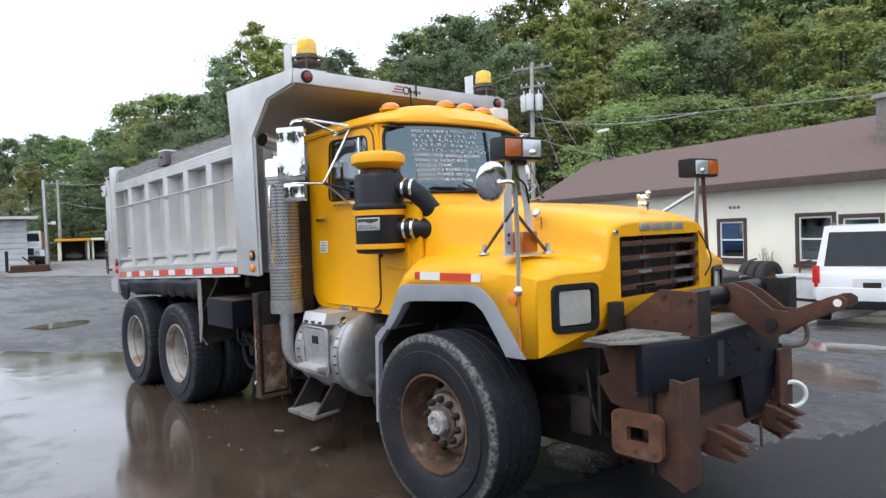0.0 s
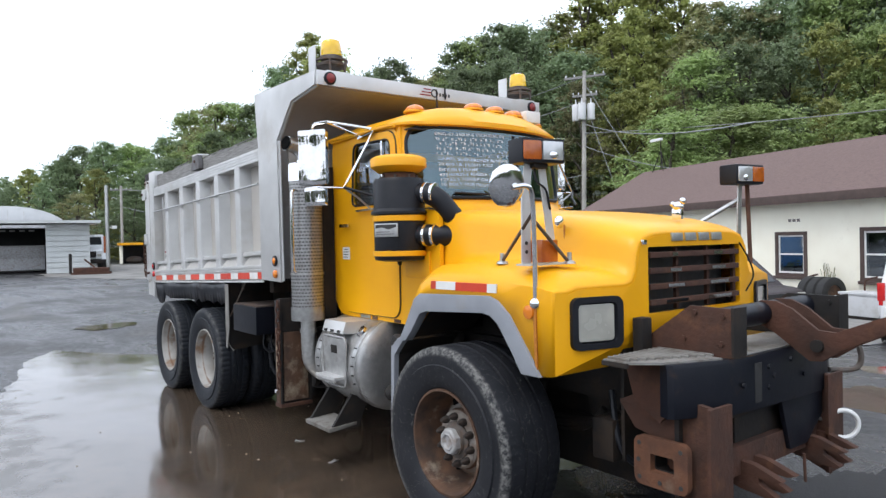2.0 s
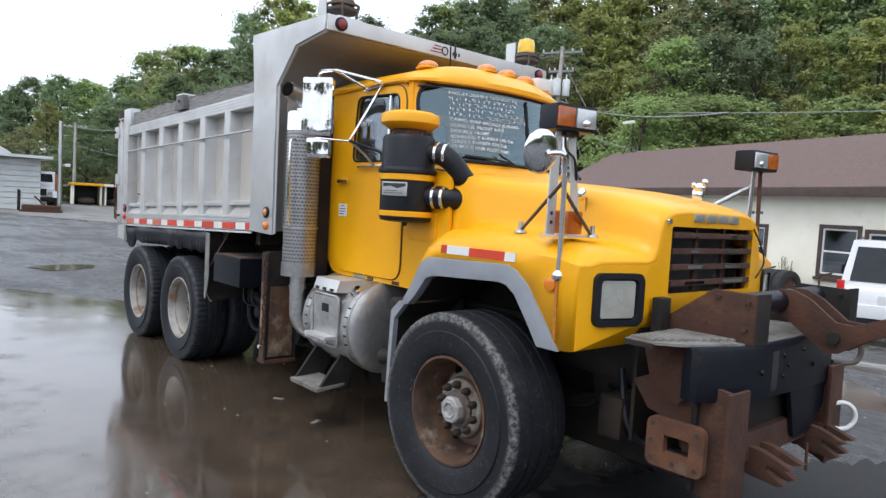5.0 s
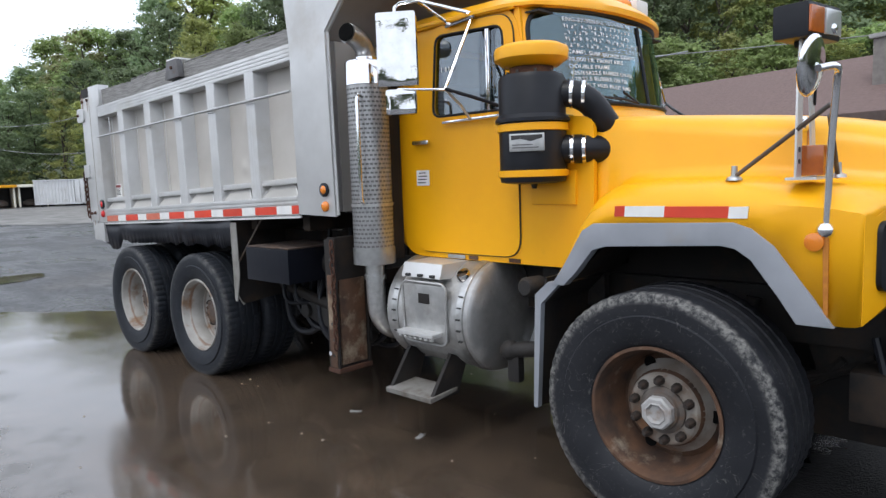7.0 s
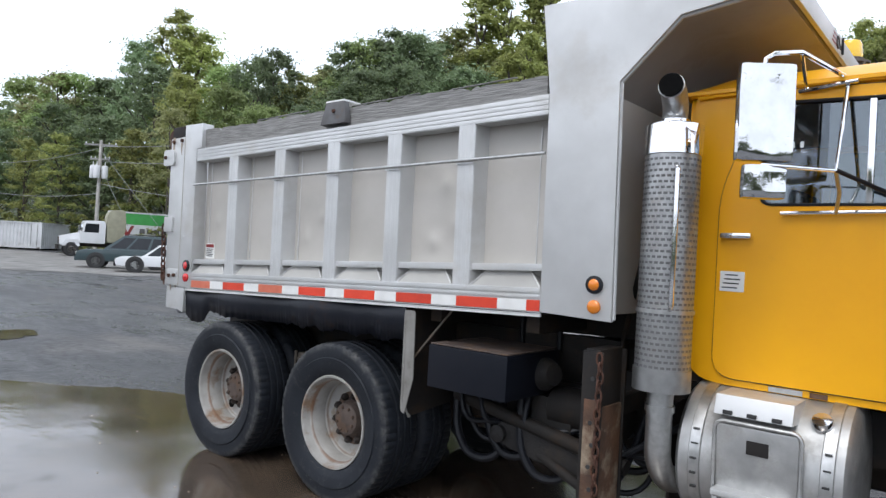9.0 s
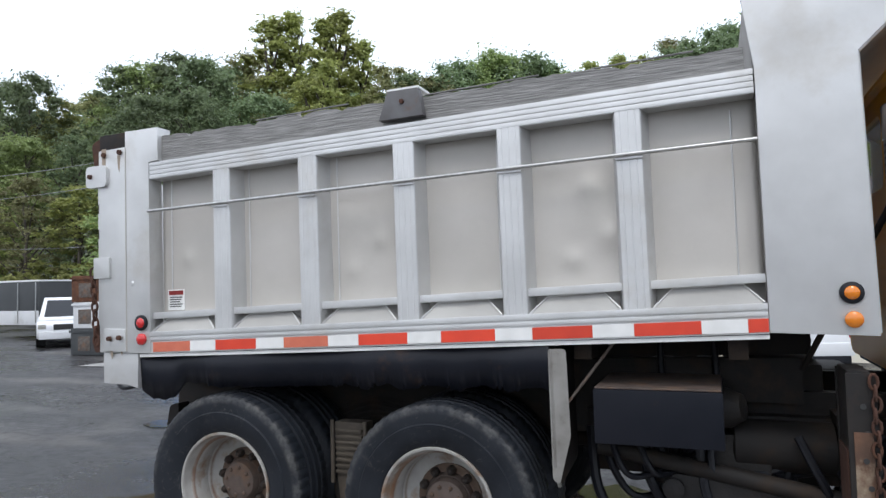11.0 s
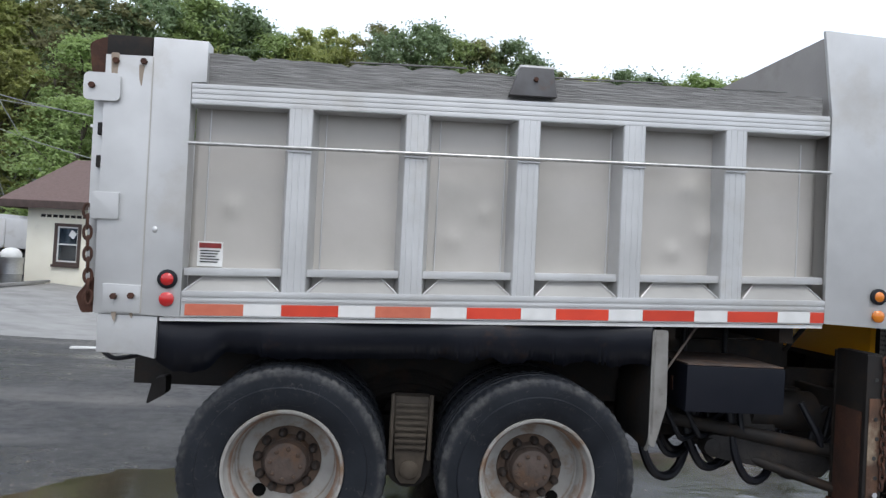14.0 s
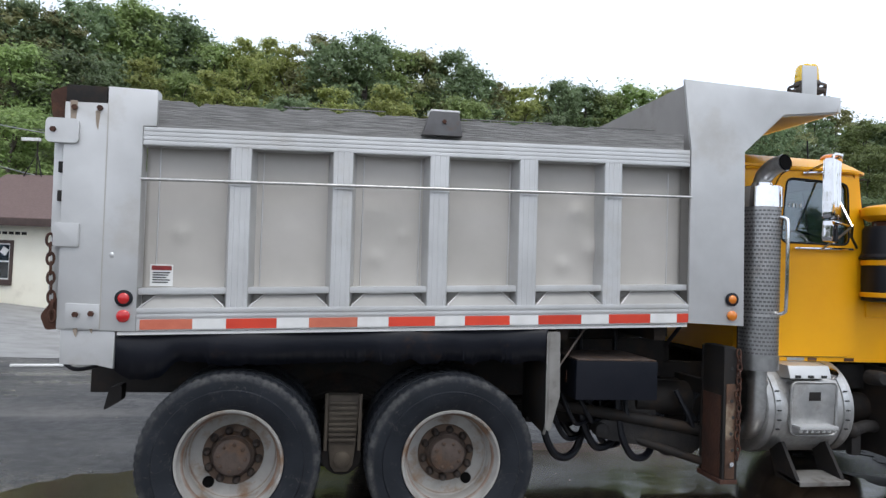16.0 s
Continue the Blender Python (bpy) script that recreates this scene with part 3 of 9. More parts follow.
def dented(y, out):
    """The side sheet between floor and rail, hammered outwards by old loads."""
    bm = bmesh.new()
    nx, nz = 134, 40
    rows = []
    for i in range(nx + 1):
        x = X0 + (X1 - X0) * i / nx
        lo, hi = 1.28 + 0.08 * i / nx, 2.34 + 0.06 * i / nx
        col = []
        for j in range(nz + 1):
            z = lo + (hi - lo) * j / nz
            d = 0.005 * noise.noise((x * 3.1, z * 2.6, y)) + 0.0012 * noise.noise((x * 14, z * 14, y))
            for dx, dz, r, h in DENTS:
                d += 1.05 * h * math.exp(-(((x - dx) ** 2 + 0.7 * (z - dz) ** 2) / (2 * (r * 0.55) ** 2)) ** 0.8)
            col.append(bm.verts.new((x, y + out * d, z)))
        rows.append(col)
    for p, q in zip(rows, rows[1:]):
        for j in range(nz):
            bm.faces.new((p[j], p[j + 1], q[j + 1], q[j]))
    return bm


for y, out in ((-0.998, -1), (YF - 0.107, 1)):
    sheet = part("side_sheet", dented(y, out), M_SHEET, body, "dull dented aluminium side sheet", 60)
    sheet.modifiers.new("thick", "SOLIDIFY").thickness = 0.006
RIBS = (-5.326, -4.744, -4.166, -3.604, -3.045)


def rib(x, y_out, y_in):
    """A pressed post with three shallow grooves down its face."""
    bm = bmesh.new()
    s = 1 if y_out < 0 else -1
    prof = [(-0.085, y_in), (-0.060, y_out + s * 0.006), (-0.055, y_out)]
    for g in (-0.034, 0.0, 0.034):
        prof += [(g - 0.004, y_out), (g - 0.001, y_out + s * 0.0016), (g + 0.001, y_out + s * 0.0016), (g + 0.004, y_out)]
    prof += [(0.055, y_out), (0.060, y_out + s * 0.006), (0.085, y_in)]
    rows = [[bm.verts.new((x + u, y, z)) for u, y in prof] for z in (z_bot(x) + 0.12, z_ledge(x), z_railb(x) + 0.005)]
    for a, b in zip(rows, rows[1:]):
        for k in range(len(prof) - 1):
            bm.faces.new((a[k], a[k + 1], b[k + 1], b[k]))
    bm.faces.new(rows[0])
    bm.faces.new(rows[-1])
    return bm


for x in RIBS:
    part("rib", rib(x, YN, -0.99), M_ALU, body, smooth=20)
    part("rib", rib(x, YF, YF - 0.115), M_ALU, body, smooth=20)
bays = [X0] + [x for x in RIBS for _ in (0, 1)] + [X1]
for i in range(0, len(bays), 2):
    a, b = bays[i] + (0.06 if i else 0.0), bays[i + 1] - (0.06 if i < len(bays) - 2 else 0.0)
    part("ledge", strip(a, b, z_ledge, z_ledge, -1.088, -0.99, 0.003, -0.02, 0.018), M_ALU, body)
    # sloping pocket under the ledge, with its two gussets
    bm = bmesh.new()
    vs = [bm.verts.new(p) for p in ((a + 0.09, -1.058, z_ledge(a) - 0.02), (b - 0.09, -1.058, z_ledge(b) - 0.02),
                                    (b - 0.01, -1.098, z_bot(b) + 0.125), (a + 0.01, -1.098, z_bot(a) + 0.125),
                                    (a, -1.0, z_ledge(a) - 0.02), (b, -1.0, z_ledge(b) - 0.02), (b, -1.0, z_bot(b) + 0.12), (a, -1.0, z_bot(a) + 0.12))]
    for f in ((0, 1, 2, 3), (0, 3, 7, 4), (1, 5, 6, 2)):
        bm.faces.new([vs[k] for k in f])
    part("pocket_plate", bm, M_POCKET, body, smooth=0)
    bead = tube([vs_ for vs_ in ((a + 0.01, -1.099, z_bot(a) + 0.13), (a + 0.09, -1.060, z_ledge(a) - 0.022), (b - 0.09, -1.060, z_ledge(b) - 0.022), (b - 0.01, -1.099, z_bot(b) + 0.13))], 0.005, 6)
    part("weld_bead", bead, M_ALU, body)
rail = part("top_rail", strip(X0, X1, z_railb, z_railt, YN + 0.004, -0.96), M_ALU, body, "ridged aluminium top rail", smooth=20)
for k in range(4):
    part("rail_ridge", strip(X0, X1, z_railb, z_railb, YN - 0.001, YN + 0.003, 0.0015, 0.003 + 0.0255 * k, 0.0255 + 0.0255 * k), M_ALU, rail, smooth=20)
part("top_rail", strip(X0, X1, z_railb, z_railt, YF - 0.12, YF), M_ALU, body)
rail = part("rub_rail", strip(X0, X1, z_bot, z_bot, YN - 0.002, -0.97, 0.0, 0.0, 0.128), M_ALU, body, "ridged aluminium rub rail", smooth=20)
for d0, d1 in ((0.074, 0.092), (0.1, 0.126)):
    part("rail_ridge", strip(X0, X1, z_bot, z_bot, YN - 0.008, YN - 0.003, 0.002, d0, d1), M_ALU, rail, smooth=20)
for i, x in enumerate((-5.79, -5.21, -4.62, -4.27, -3.70, -3.12, -2.62)):
    part("weld_seam", rod((x, -1.001, 1.50), (x + 0.004, -1.001, 2.30), 0.004, seg=6), M_ALU, body)
for x, z, w, h in ((-6.225, 2.27, 0.02, 0.24), (-6.10, 2.35, 0.014, 0.11), (-6.17, 1.20, 0.02, 0.11), (-6.09, 1.22, 0.016, 0.09)):
    part("rust_streak", slab("y", rounded([(x - w, z + h), (x + w, z + h), (x + w * 0.5, z + h * 0.4), (x + 0.003, z), (x - w * 0.6, z + h * 0.3)], 0.01), YN - 0.0055, YN - 0.0035), M_STAIN, body, "pale brown rust stain")
part("rub_rail", strip(X0, X1, z_bot, z_bot, YF - 0.13, YF, 0.0, 0.0, 0.128), M_ALU, body)
x = X0 + 0.02
k = 0
while x < X1 - 0.03:
    w = min(0.28 if k % 2 == 0 else 0.183, X1 - x)
    part("red_tape" if k % 2 == 0 else "white_tape", strip(x, x + w - 0.001, z_bot, z_bot, YN - 0.007, YN, 0.0, 0.008, 0.064), (M_REDFADE if k in (0, 4) else M_RED) if k % 2 == 0 else M_WHITE, body, smooth=0)
    x += w
    k += 1
part("tarp_rod", rod((X0, YN - 0.016, z_rod(X0)), (X1, YN - 0.016, z_rod(X1)), 0.0095, seg=10), M_STEEL, body, "bright steel tarp rod")
for x in RIBS:
    part("rod_clip", box(x - 0.06, YN - 0.012, z_rod(x) - 0.02, x + 0.06, YN - 0.002, z_rod(x) - 0.006), M_ALU, body)


def board(x0, x1, y0, y1, lo, hi, seed):
    """A weathered plank with a splintered upper edge."""
    rnd = random.Random(seed)
    bm = bmesh.new()
    n = 90
    cols = []
    for i in range(n + 1):
        x = x0 + (x1 - x0) * i / n
        top = hi(x) + 0.006 * math.sin(x * 5) + rnd.uniform(-0.006, 0.004) - (0.02 if rnd.random() < 0.06 else 0)
        cols.append([bm.verts.new(p) for p in ((x, y0, lo(x)), (x, y0 + rnd.uniform(-0.003, 0.003), (lo(x) + top) / 2), (x, y0, top), (x, y1, top + rnd.uniform(-0.004, 0.004)), (x, y1, lo(x)))])
    for a, b in zip(cols, cols[1:]):
        for k in range(4):
            bm.faces.new((a[k], b[k], b[k + 1], a[k + 1]))
    bm.faces.new(cols[0])
    bm.faces.new(cols[-1])
    return bm


z_board = ramp(2.548, 2.552)
part("side_board", board(-5.79, -2.55, -1.075, -1.03, z_railt, z_board, 3), M_WOOD, body, "weathered grey wooden side board, splintered on top", 25)
part("side_board", board(-5.79, -2.55, YF - 0.075, YF - 0.03, z_railt, z_board, 4), M_WOOD, body, "weathered grey wooden side board", 25)
for a, b, zz in ((-4.05, -3.45, 2.552), (-3.2, -2.75, 2.556), (-5.1, -4.5, 2.556)):
    part("splinter", moved(box(0, -1.07, 0, b - a, -1.055, 0.006, 0.002), pose(a, 0, zz, 0, -1.2, 0)), M_WOOD, body)

# tail post, hinge plates and tail lights
for s in (-1, 1):
    yo = YN if s < 0 else YF
    o, i = (yo - 0.004, yo + 0.10) if s < 0 else (yo - 0.10, yo + 0.004)
    part("tail_post", slab("y", [(-6.27, 1.245), (X0 - 0.002, 1.238), (X0 - 0.002, 2.39), (-5.79, 2.395), (-5.79, 2.597), (-6.05, 2.60), (-6.05, 2.505), (-6.27, 2.50)], o, i, (), 0.004),
         M_ALU, body, "bare aluminium corner post with dents and rust stains")
    part("post_foot", slab("y", [(-6.25, 1.055), (-6.06, 1.05), (-5.975, 1.03), (-5.97, 1.236), (-6.25, 1.242)], o + 0.01, i, (), 0.004), M_ALU, body)
part("post_seam", box(-6.05, YN - 0.008, 1.25, -6.045, YN, 2.5), M_SHEET, body)
bm = slab("y", rounded([(-6.36, 2.27), (-6.19, 2.27), (-6.19, 2.405), (-6.36, 2.405)], 0.03), YN - 0.022, YN)
part("hinge_plate", bm, M_ALU, body)
part("hinge_plate", slab("y", rounded([(-6.30, 1.70), (-6.17, 1.70), (-6.17, 1.83), (-6.30, 1.83)], 0.008), YN - 0.022, YN, (), 0.003), M_ALU, body)
part("hinge_plate", slab("y", [(-6.225, 1.255), (-6.05, 1.25), (-6.05, 1.385), (-6.225, 1.39)], YN - 0.014, YN, (), 0.003), M_ALU, body)
part("hinge_block", box(-6.27, -1.10, 2.50, -6.06, -0.98, 2.60, 0.008), M_FRAME, body, "dark rusted steel hinge block")
part("hinge_ear", slab("y", rounded([(-6.34, 2.40), (-6.26, 2.42), (-6.26, 2.60), (-6.36, 2.56)], 0.03), -1.08, -1.05), M_RUST, body, "rusted hinge ear")
for x, z in ((-6.22, 2.47), (-6.09, 2.475), (-6.32, 2.34), (-6.17, 1.33), (-6.09, 1.335)):
    part("bolt", bolt((x, YN - 0.004 if z > 2.4 else YN - 0.02, z), (0, -1, 0), 0.017, 0.016), M_RUST, body)
part("tail_latch", slab("y", rounded([(-6.33, 1.24), (-6.24, 1.25), (-6.22, 1.40), (-6.29, 1.42), (-6.36, 1.32)], 0.02), -1.09, -1.03), M_RUST, body, "rusted tailgate latch")
part("tailgate", slab("x", [(-1.06, 1.26), (YF - 0.06, 1.26), (YF - 0.06, 2.36), (-1.06, 2.36)], -6.335, -6.275, (), 0.008), M_ALU, body)
for z in (1.98, 2.14):
    part("gate_lug", box(-6.30, -1.09, z - 0.03, -6.272, -1.06, z + 0.03, 0.005), M_FRAME, body)
for k in range(9):
    zz, a = 1.735 - 0.052 * k, 90 * (k % 2)
    ring = [(0.017 * math.cos(t), 0, 0.034 * math.sin(t)) for t in [2 * math.pi * j / 12 for j in range(12)]]
    part("chain_link", moved(tube(ring, 0.0075, 6, loop=True), pose(-6.315 + 0.003 * k, YN - 0.012, zz, 0, 0, a + 20)), M_RUST, body, "rusted chain link")
part("dent", ball((-6.0, YN + 0.012, 1.66), 0.022, 12, (1, 1, 1.2)), M_ALU, body)


def round_lamp(x, y, z, r, lens, bezel=True, parent=None, d=-1):
    p = body if parent is None else parent
    if bezel:
        b = part("lamp_bezel", lathe([(r + 0.014, 0), (r + 0.014, 0.012), (r, 0.016), (r * 0.7, 0.006)], (x, y, z), (x, y + d, z), 24), M_BLACK, p)
    return part("marker_lamp", lathe([(r, 0), (r, 0.012), (r * 0.75, 0.02), (r * 0.3, 0.024), (0.001, 0.025)], (x, y, z), (x, y + d, z), 22), lens, p)


round_lamp(-5.927, YN - 0.004, 1.422, 0.033, M_REDLENS)
round_lamp(-5.927, YN - 0.004, 1.324, 0.035, M_REDLENS, False)
part("warning_sticker", box(-5.82, -1.006, 1.49, -5.695, -1.0, 1.615), M_WHITE, body, "white warning sticker")
part("sticker_band", box(-5.812, -1.0085, 1.582, -5.703, -1.006, 1.608), M_REDOLD, body)
for k in range(5):
    part("sticker_line", box(-5.805, -1.0085, 1.565 - 0.014 * k, -5.71 - 0.01 * (k % 3), -1.006, 1.571 - 0.014 * k), M_FLATBLACK, body)
part("tarp_bracket", slab("y", [(-4.285, 2.435), (-4.035, 2.437), (-4.06, 2.585), (-4.23, 2.585)], -1.13, -1.08, (), 0.005), M_BRACKET, body, "dull tarp bracket")
part("tarp_bracket_top", box(-4.235, -1.13, 2.578, -4.055, -0.98, 2.592, 0.004), M_WHITE, body)
part("bracket_bolt", bolt((-4.15, -1.13, 2.52), (0, -1, 0), 0.014), M_RUST, body)

# headboard and cab shield
wing = [(X1 + 0.002, 1.326), (-2.125, 1.31), (-2.132, 2.455), (-1.85, 2.72), (-1.447, 2.765), (-1.427, 2.865), (-2.57, 2.905), (-2.515, 2.45)]
for y0, y1 in ((YN - 0.006, YN + 0.016), (YF - 0.016, YF + 0.006)):
    part("shield_wing", slab("y", wing, y0, y1, (), 0.003), M_ALU, body, "smooth aluminium headboard wing")
part("wing_edge", tube([(-2.127, YN + 0.02, 1.32), (-2.134, YN + 0.02, 2.455), (-1.852, YN + 0.02, 2.718), (-1.447, YN + 0.02, 2.762)], 0.012, 8), M_ALU, body)
part("cab_shield", slab("y", [(-2.20, 2.42), (-1.86, 2.706), (-1.452, 2.757), (-1.432, 2.86), (-2.52, 2.893), (-2.52, 2.42)], YN + 0.016, YF - 0.016), M_SHIELD, body, "mottled grey cab shield")
part("headboard", box(-2.3, YN + 0.016, 1.335, -2.21, YF - 0.016, 2.43), M_SHIELD, body, "mottled grey aluminium headboard")
part("shield_lip", box(-1.436, YN, 2.762, -1.414, YF, 2.868, 0.004), M_ALU, body)
for y in (-1.0, 2 * C + 1.0):
    bm = lathe([(0.048, 0), (0.048, 0.012), (0.03, 0.02)], (-1.415, y, 2.815), (0, y, 2.815), 20)
    b = part("shield_lamp", bm, M_BLACK, body)
    part("lamp_lens", lathe([(0.036, 0.012), (0.034, 0.022), (0.02, 0.028), (0.001, 0.03)], (-1.415, y, 2.815), (0, y, 2.815), 18), M_REDOLD, b)
round_lamp(-2.216, YN - 0.008, 1.483, 0.030, M_AMBER)
round_lamp(-2.214, YN - 0.008, 1.377, 0.033, M_AMBER, False)

# rubber fender flap with a frayed hem, and the mud-flap hanger
bm = bmesh.new()
rnd = random.Random(8)
cols = []
n = 260
for i in range(n + 1):
    u = i / n
    x = -5.975 + u * 2.52
    hem = 0.965 + 0.05 * (1 - u / 0.03) if u < 0.03 else 0.965 if u < 0.085 else 0.965 + 0.10 * ease((u - 0.085) / 0.05) if u < 0.2 else 1.045 + 0.02 * ease((u - 0.2) / 0.4) + (0.012 * math.sin(u * 60) if u > 0.55 else 0)
    ragged = 0.014 * noise.noise((u * 40, 0, 2)) + (0.012 * noise.noise((u * 160, 0, 5)) + (rnd.uniform(0, 0.03) if rnd.random() < 0.07 else 0) if u > 0.5 else 0.003 * noise.noise((u * 160, 0, 5)))
    top = z_bot(max(x, X0)) - 0.006
    yw = -1.085 + 0.012 * math.sin(u * 17)
    cols.append([bm.verts.new((x, yw + 0.01 * k, top + (hem + ragged * (k == 2) - top) * k / 2)) for k in (0, 1, 2)])
for a, b in zip(cols, cols[1:]):
    for k in (0, 1):
        bm.faces.new((a[k], b[k], b[k + 1], a[k + 1]))
flap = part("rubber_flap", bm, M_NAVY, body, "torn black rubber fender flap", 60)
flap.modifiers.new("thick", "SOLIDIFY").thickness = 0.008
part("flap_strip", strip(-5.96, X1, z_bot, z_bot, -1.098, -1.086, 0.0, -0.022, -0.004), M_WHITE, body)
# black colour puts the front face's shade onto the plate
part("flap_hanger", slab("x", rounded([(-1.09, 1.26), (-1.09, 0.72), (-1.04, 0.62), (-0.62, 0.66), (-0.62, 1.26)], 0.04), -3.46, -3.435, (), 0.004), M_FRAME, body, "bent flap hanger coloured black for its shaded face, with a bare edge")
part("hanger_plate", slab("y", rounded([(-3.46, 1.26), (-3.375, 1.26), (-3.37, 0.86), (-3.43, 0.64), (-3.462, 0.66)], 0.02), -1.098, -1.090, (), 0.002), M_TRAY, body, "bent bare aluminium hanger plate")
part("hanger_edge", tube([(-3.447, -1.092, 1.26), (-3.447, -1.092, 0.72), (-3.447, -1.03, 0.615)], 0.010, 8), M_TRAY, body)
part("hanger_brace", rod((-3.43, -1.06, 0.95), (-3.17, -1.0, 1.28), 0.007), M_HUB, body)
for k in range(5):
    part("floor_beam", box(-5.4 + 0.68 * k, -0.97, 1.20, -5.32 + 0.68 * k, YF - 0.12, 1.30), M_FRAME, body)
for y in (C - 0.42, C + 0.42):
    part("body_rail", slab("y", [(-6.1, 1.12), (-2.3, 1.17), (-2.3, 1.32), (-6.1, 1.28)], y - 0.05, y + 0.05), M_FRAME, body)

part("subframe_rail", slab("y", [(-6.15, 0.98), (-2.35, 0.98), (-2.35, 1.20), (-6.15, 1.15)], -0.49, -0.40), M_FRAME, truck, "black steel subframe rail")

M_CLAMP = surf("dusty_clamp_iron", (0.10, 0.082, 0.062), (0.058, 0.047, 0.037), 9, 0.75, 0.9, bump=0.15)
# -- chassis -------------------------------------------------------------------
bm = bmesh.new()
for y in (C - 0.43, C + 0.43):
    slab("y", [(-6.28, 0.78), (1.0, 0.78), (1.0, 1.03), (-6.28, 1.03)], y - 0.04, y + 0.04, (), 0, bm)
for x in (-6.2, -4.7, -3.0, -1.0, 0.9):
    box(x - 0.06, C - 0.43, 0.8, x + 0.06, C + 0.43, 1.0, 0, bm)
frame_part = part("chassis_frame", bm, M_FRAME, truck, "black dirty steel chassis frame")
for x in (XR, XM):
    a = part("rear_axle", rod((x, C - 0.95, 0.505), (x, C + 0.95, 0.505), 0.085), M_FRAME, truck)
    part("differential", ball((x, C, 0.52), 0.24, 16, (0.8, 0.8, 1)), M_FRAME, a)
    part("brake_drum", lathe([(0.2, 0), (0.205, 0.12), (0.19, 0.14)], (x, C - 0.70, 0.505), (x, C - 1, 0.505), 24), M_FRAME, a)
part("front_axle", box(-0.08, C - 0.85, 0.42, 0.08, C + 0.85, 0.54, 0.02), M_FRAME, truck)
for s in (-1, 1):
    y = C + s * 0.46
    for k in range(4):
        part("camelback_leaf", tube(arc_points([(XR, y, 0.62 - 0.02 * k), (-5.0, y, 0.80 - 0.03 * k), (-4.68, y, 0.90 - 0.035 * k), (-4.36, y, 0.80 - 0.03 * k), (XM, y, 0.62 - 0.02 * k)]), 0.03, 6), M_FRAME, truck)
    tr = part("trunnion", slab("y", [(-4.755, 0.40), (-4.725, 0.36), (-4.645, 0.36), (-4.615, 0.40), (-4.600, 0.52), (-4.585, 0.84), (-4.785, 0.84), (-4.770, 0.52)], C + s * 0.80 - 0.05, C + s * 0.80 + 0.05, (), 0.015), M_CLAMP, truck, "dusty spring trunnion")
    for k in range(8):
        part("clamp_ridge", box(-4.77, C + s * 0.856 - 0.012, 0.555 + 0.033 * k, -4.60, C + s * 0.856 + 0.012, 0.572 + 0.033 * k, 0.005), M_CLAMP, tr)
    for x in (-4.79, -4.58):
        part("clamp_rod", rod((x, C + s * 0.862, 0.5), (x, C + s * 0.862, 0.85), 0.012), M_CLAMP, tr)
    part("trunnion_cap", lathe([(0.052, 0), (0.052, 0.018), (0.044, 0.024), (0.02, 0.028), (0.001, 0.028)], (-4.685, C + s * 0.845, 0.44), (-4.685, C + s * 2, 0.44), 24), M_CLAMP, tr)
# shaft and boxes added to block light between the rear wheels
part("gap_block_shaft", rod((-4.685, C - 0.82, 0.46), (-4.685, C + 0.82, 0.46), 0.125, seg=16), M_FRAME, truck)
for y in (-0.46, 0.46):
    part("gap_block", box(-4.95, C + y - 0.07, 0.30, -4.42, C + y + 0.07, 0.66, 0.03), M_FRAME, truck)
part("torque_rod", rod((XR, C - 0.3, 0.72), (-4.2, C - 0.3, 0.86), 0.04), M_FRAME, truck)
part("drive_shaft", rod((-3.9, C, 0.62), (-0.6, C, 0.85), 0.05), M_FRAME, truck)
part("gearbox", box(-1.7, C - 0.25, 0.62, -0.7, C + 0.25, 1.05, 0.06), M_FRAME, truck)
part("engine", box(-0.6, C - 0.3, 0.72, 0.7, C + 0.3, 1.5, 0.05), M_FRAME, truck)

# -- cab -----------------------------------------------------------------------
YD = -0.73                  # the door's skin
HW = C - YD                 # the cab's half width


def cab_skin(y0, y1, side):
    outline = rounded([(-1.905, 1.24), (-1.885, 1.15), (-1.83, 1.105), (-1.74, 1.09), (-0.60, 1.085), (-0.50, 1.20), (-0.50, 1.86), (-0.86, 1.905), (-0.965, 2.42), (-1.04, 2.50), (-1.92, 2.50)], 0.06)
    hole = rounded([(-1.60, 1.945), (-1.035, 1.945), (-1.055, 2.40), (-1.56, 2.415)], 0.06)
    return slab("y", outline, y0, y1, (hole,))


cab = part("cab", cab_skin(YD, YD + 0.03, -1), M_YELLOW, truck, "yellow steel day cab, chipped and rust-spotted")
part("cab_side", cab_skin(2 * C - YD - 0.03, 2 * C - YD, 1), M_YELLOW, cab)
bm = slab("x", rounded([(YD + 0.01, 1.12), (2 * C - YD - 0.01, 1.12), (2 * C - YD - 0.01, 2.52), (YD + 0.01, 2.52)], 0.12, 6), -1.945, -1.90,
          (rrect(C - 0.42, 2.02, C + 0.42, 2.38, 0.06),), 0.0)
part("rear_wall", bm, M_YELLOW, cab)
part("rear_pane", box(-1.925, C - 0.43, 2.01, -1.92, C + 0.43, 2.39), M_GLASS, cab)
for z in (1.42, 1.62):
    part("rear_swage", box(-1.957, YD + 0.1, z, -1.94, 2 * C - YD - 0.1, z + 0.03, 0.008), M_YELLOW, cab)
part("cab_floor", box(-1.9, YD + 0.03, 1.08, -0.5, 2 * C - YD - 0.03, 1.13), M_FRAME, cab)
part("firewall", box(-0.60, YD + 0.02, 1.1, -0.57, 2 * C - YD - 0.02, 1.82), M_FRAME, cab)

# roof: crowned, with a visor lip at the front
NX, NY = 22, 20
bm = bmesh.new()
grid = []
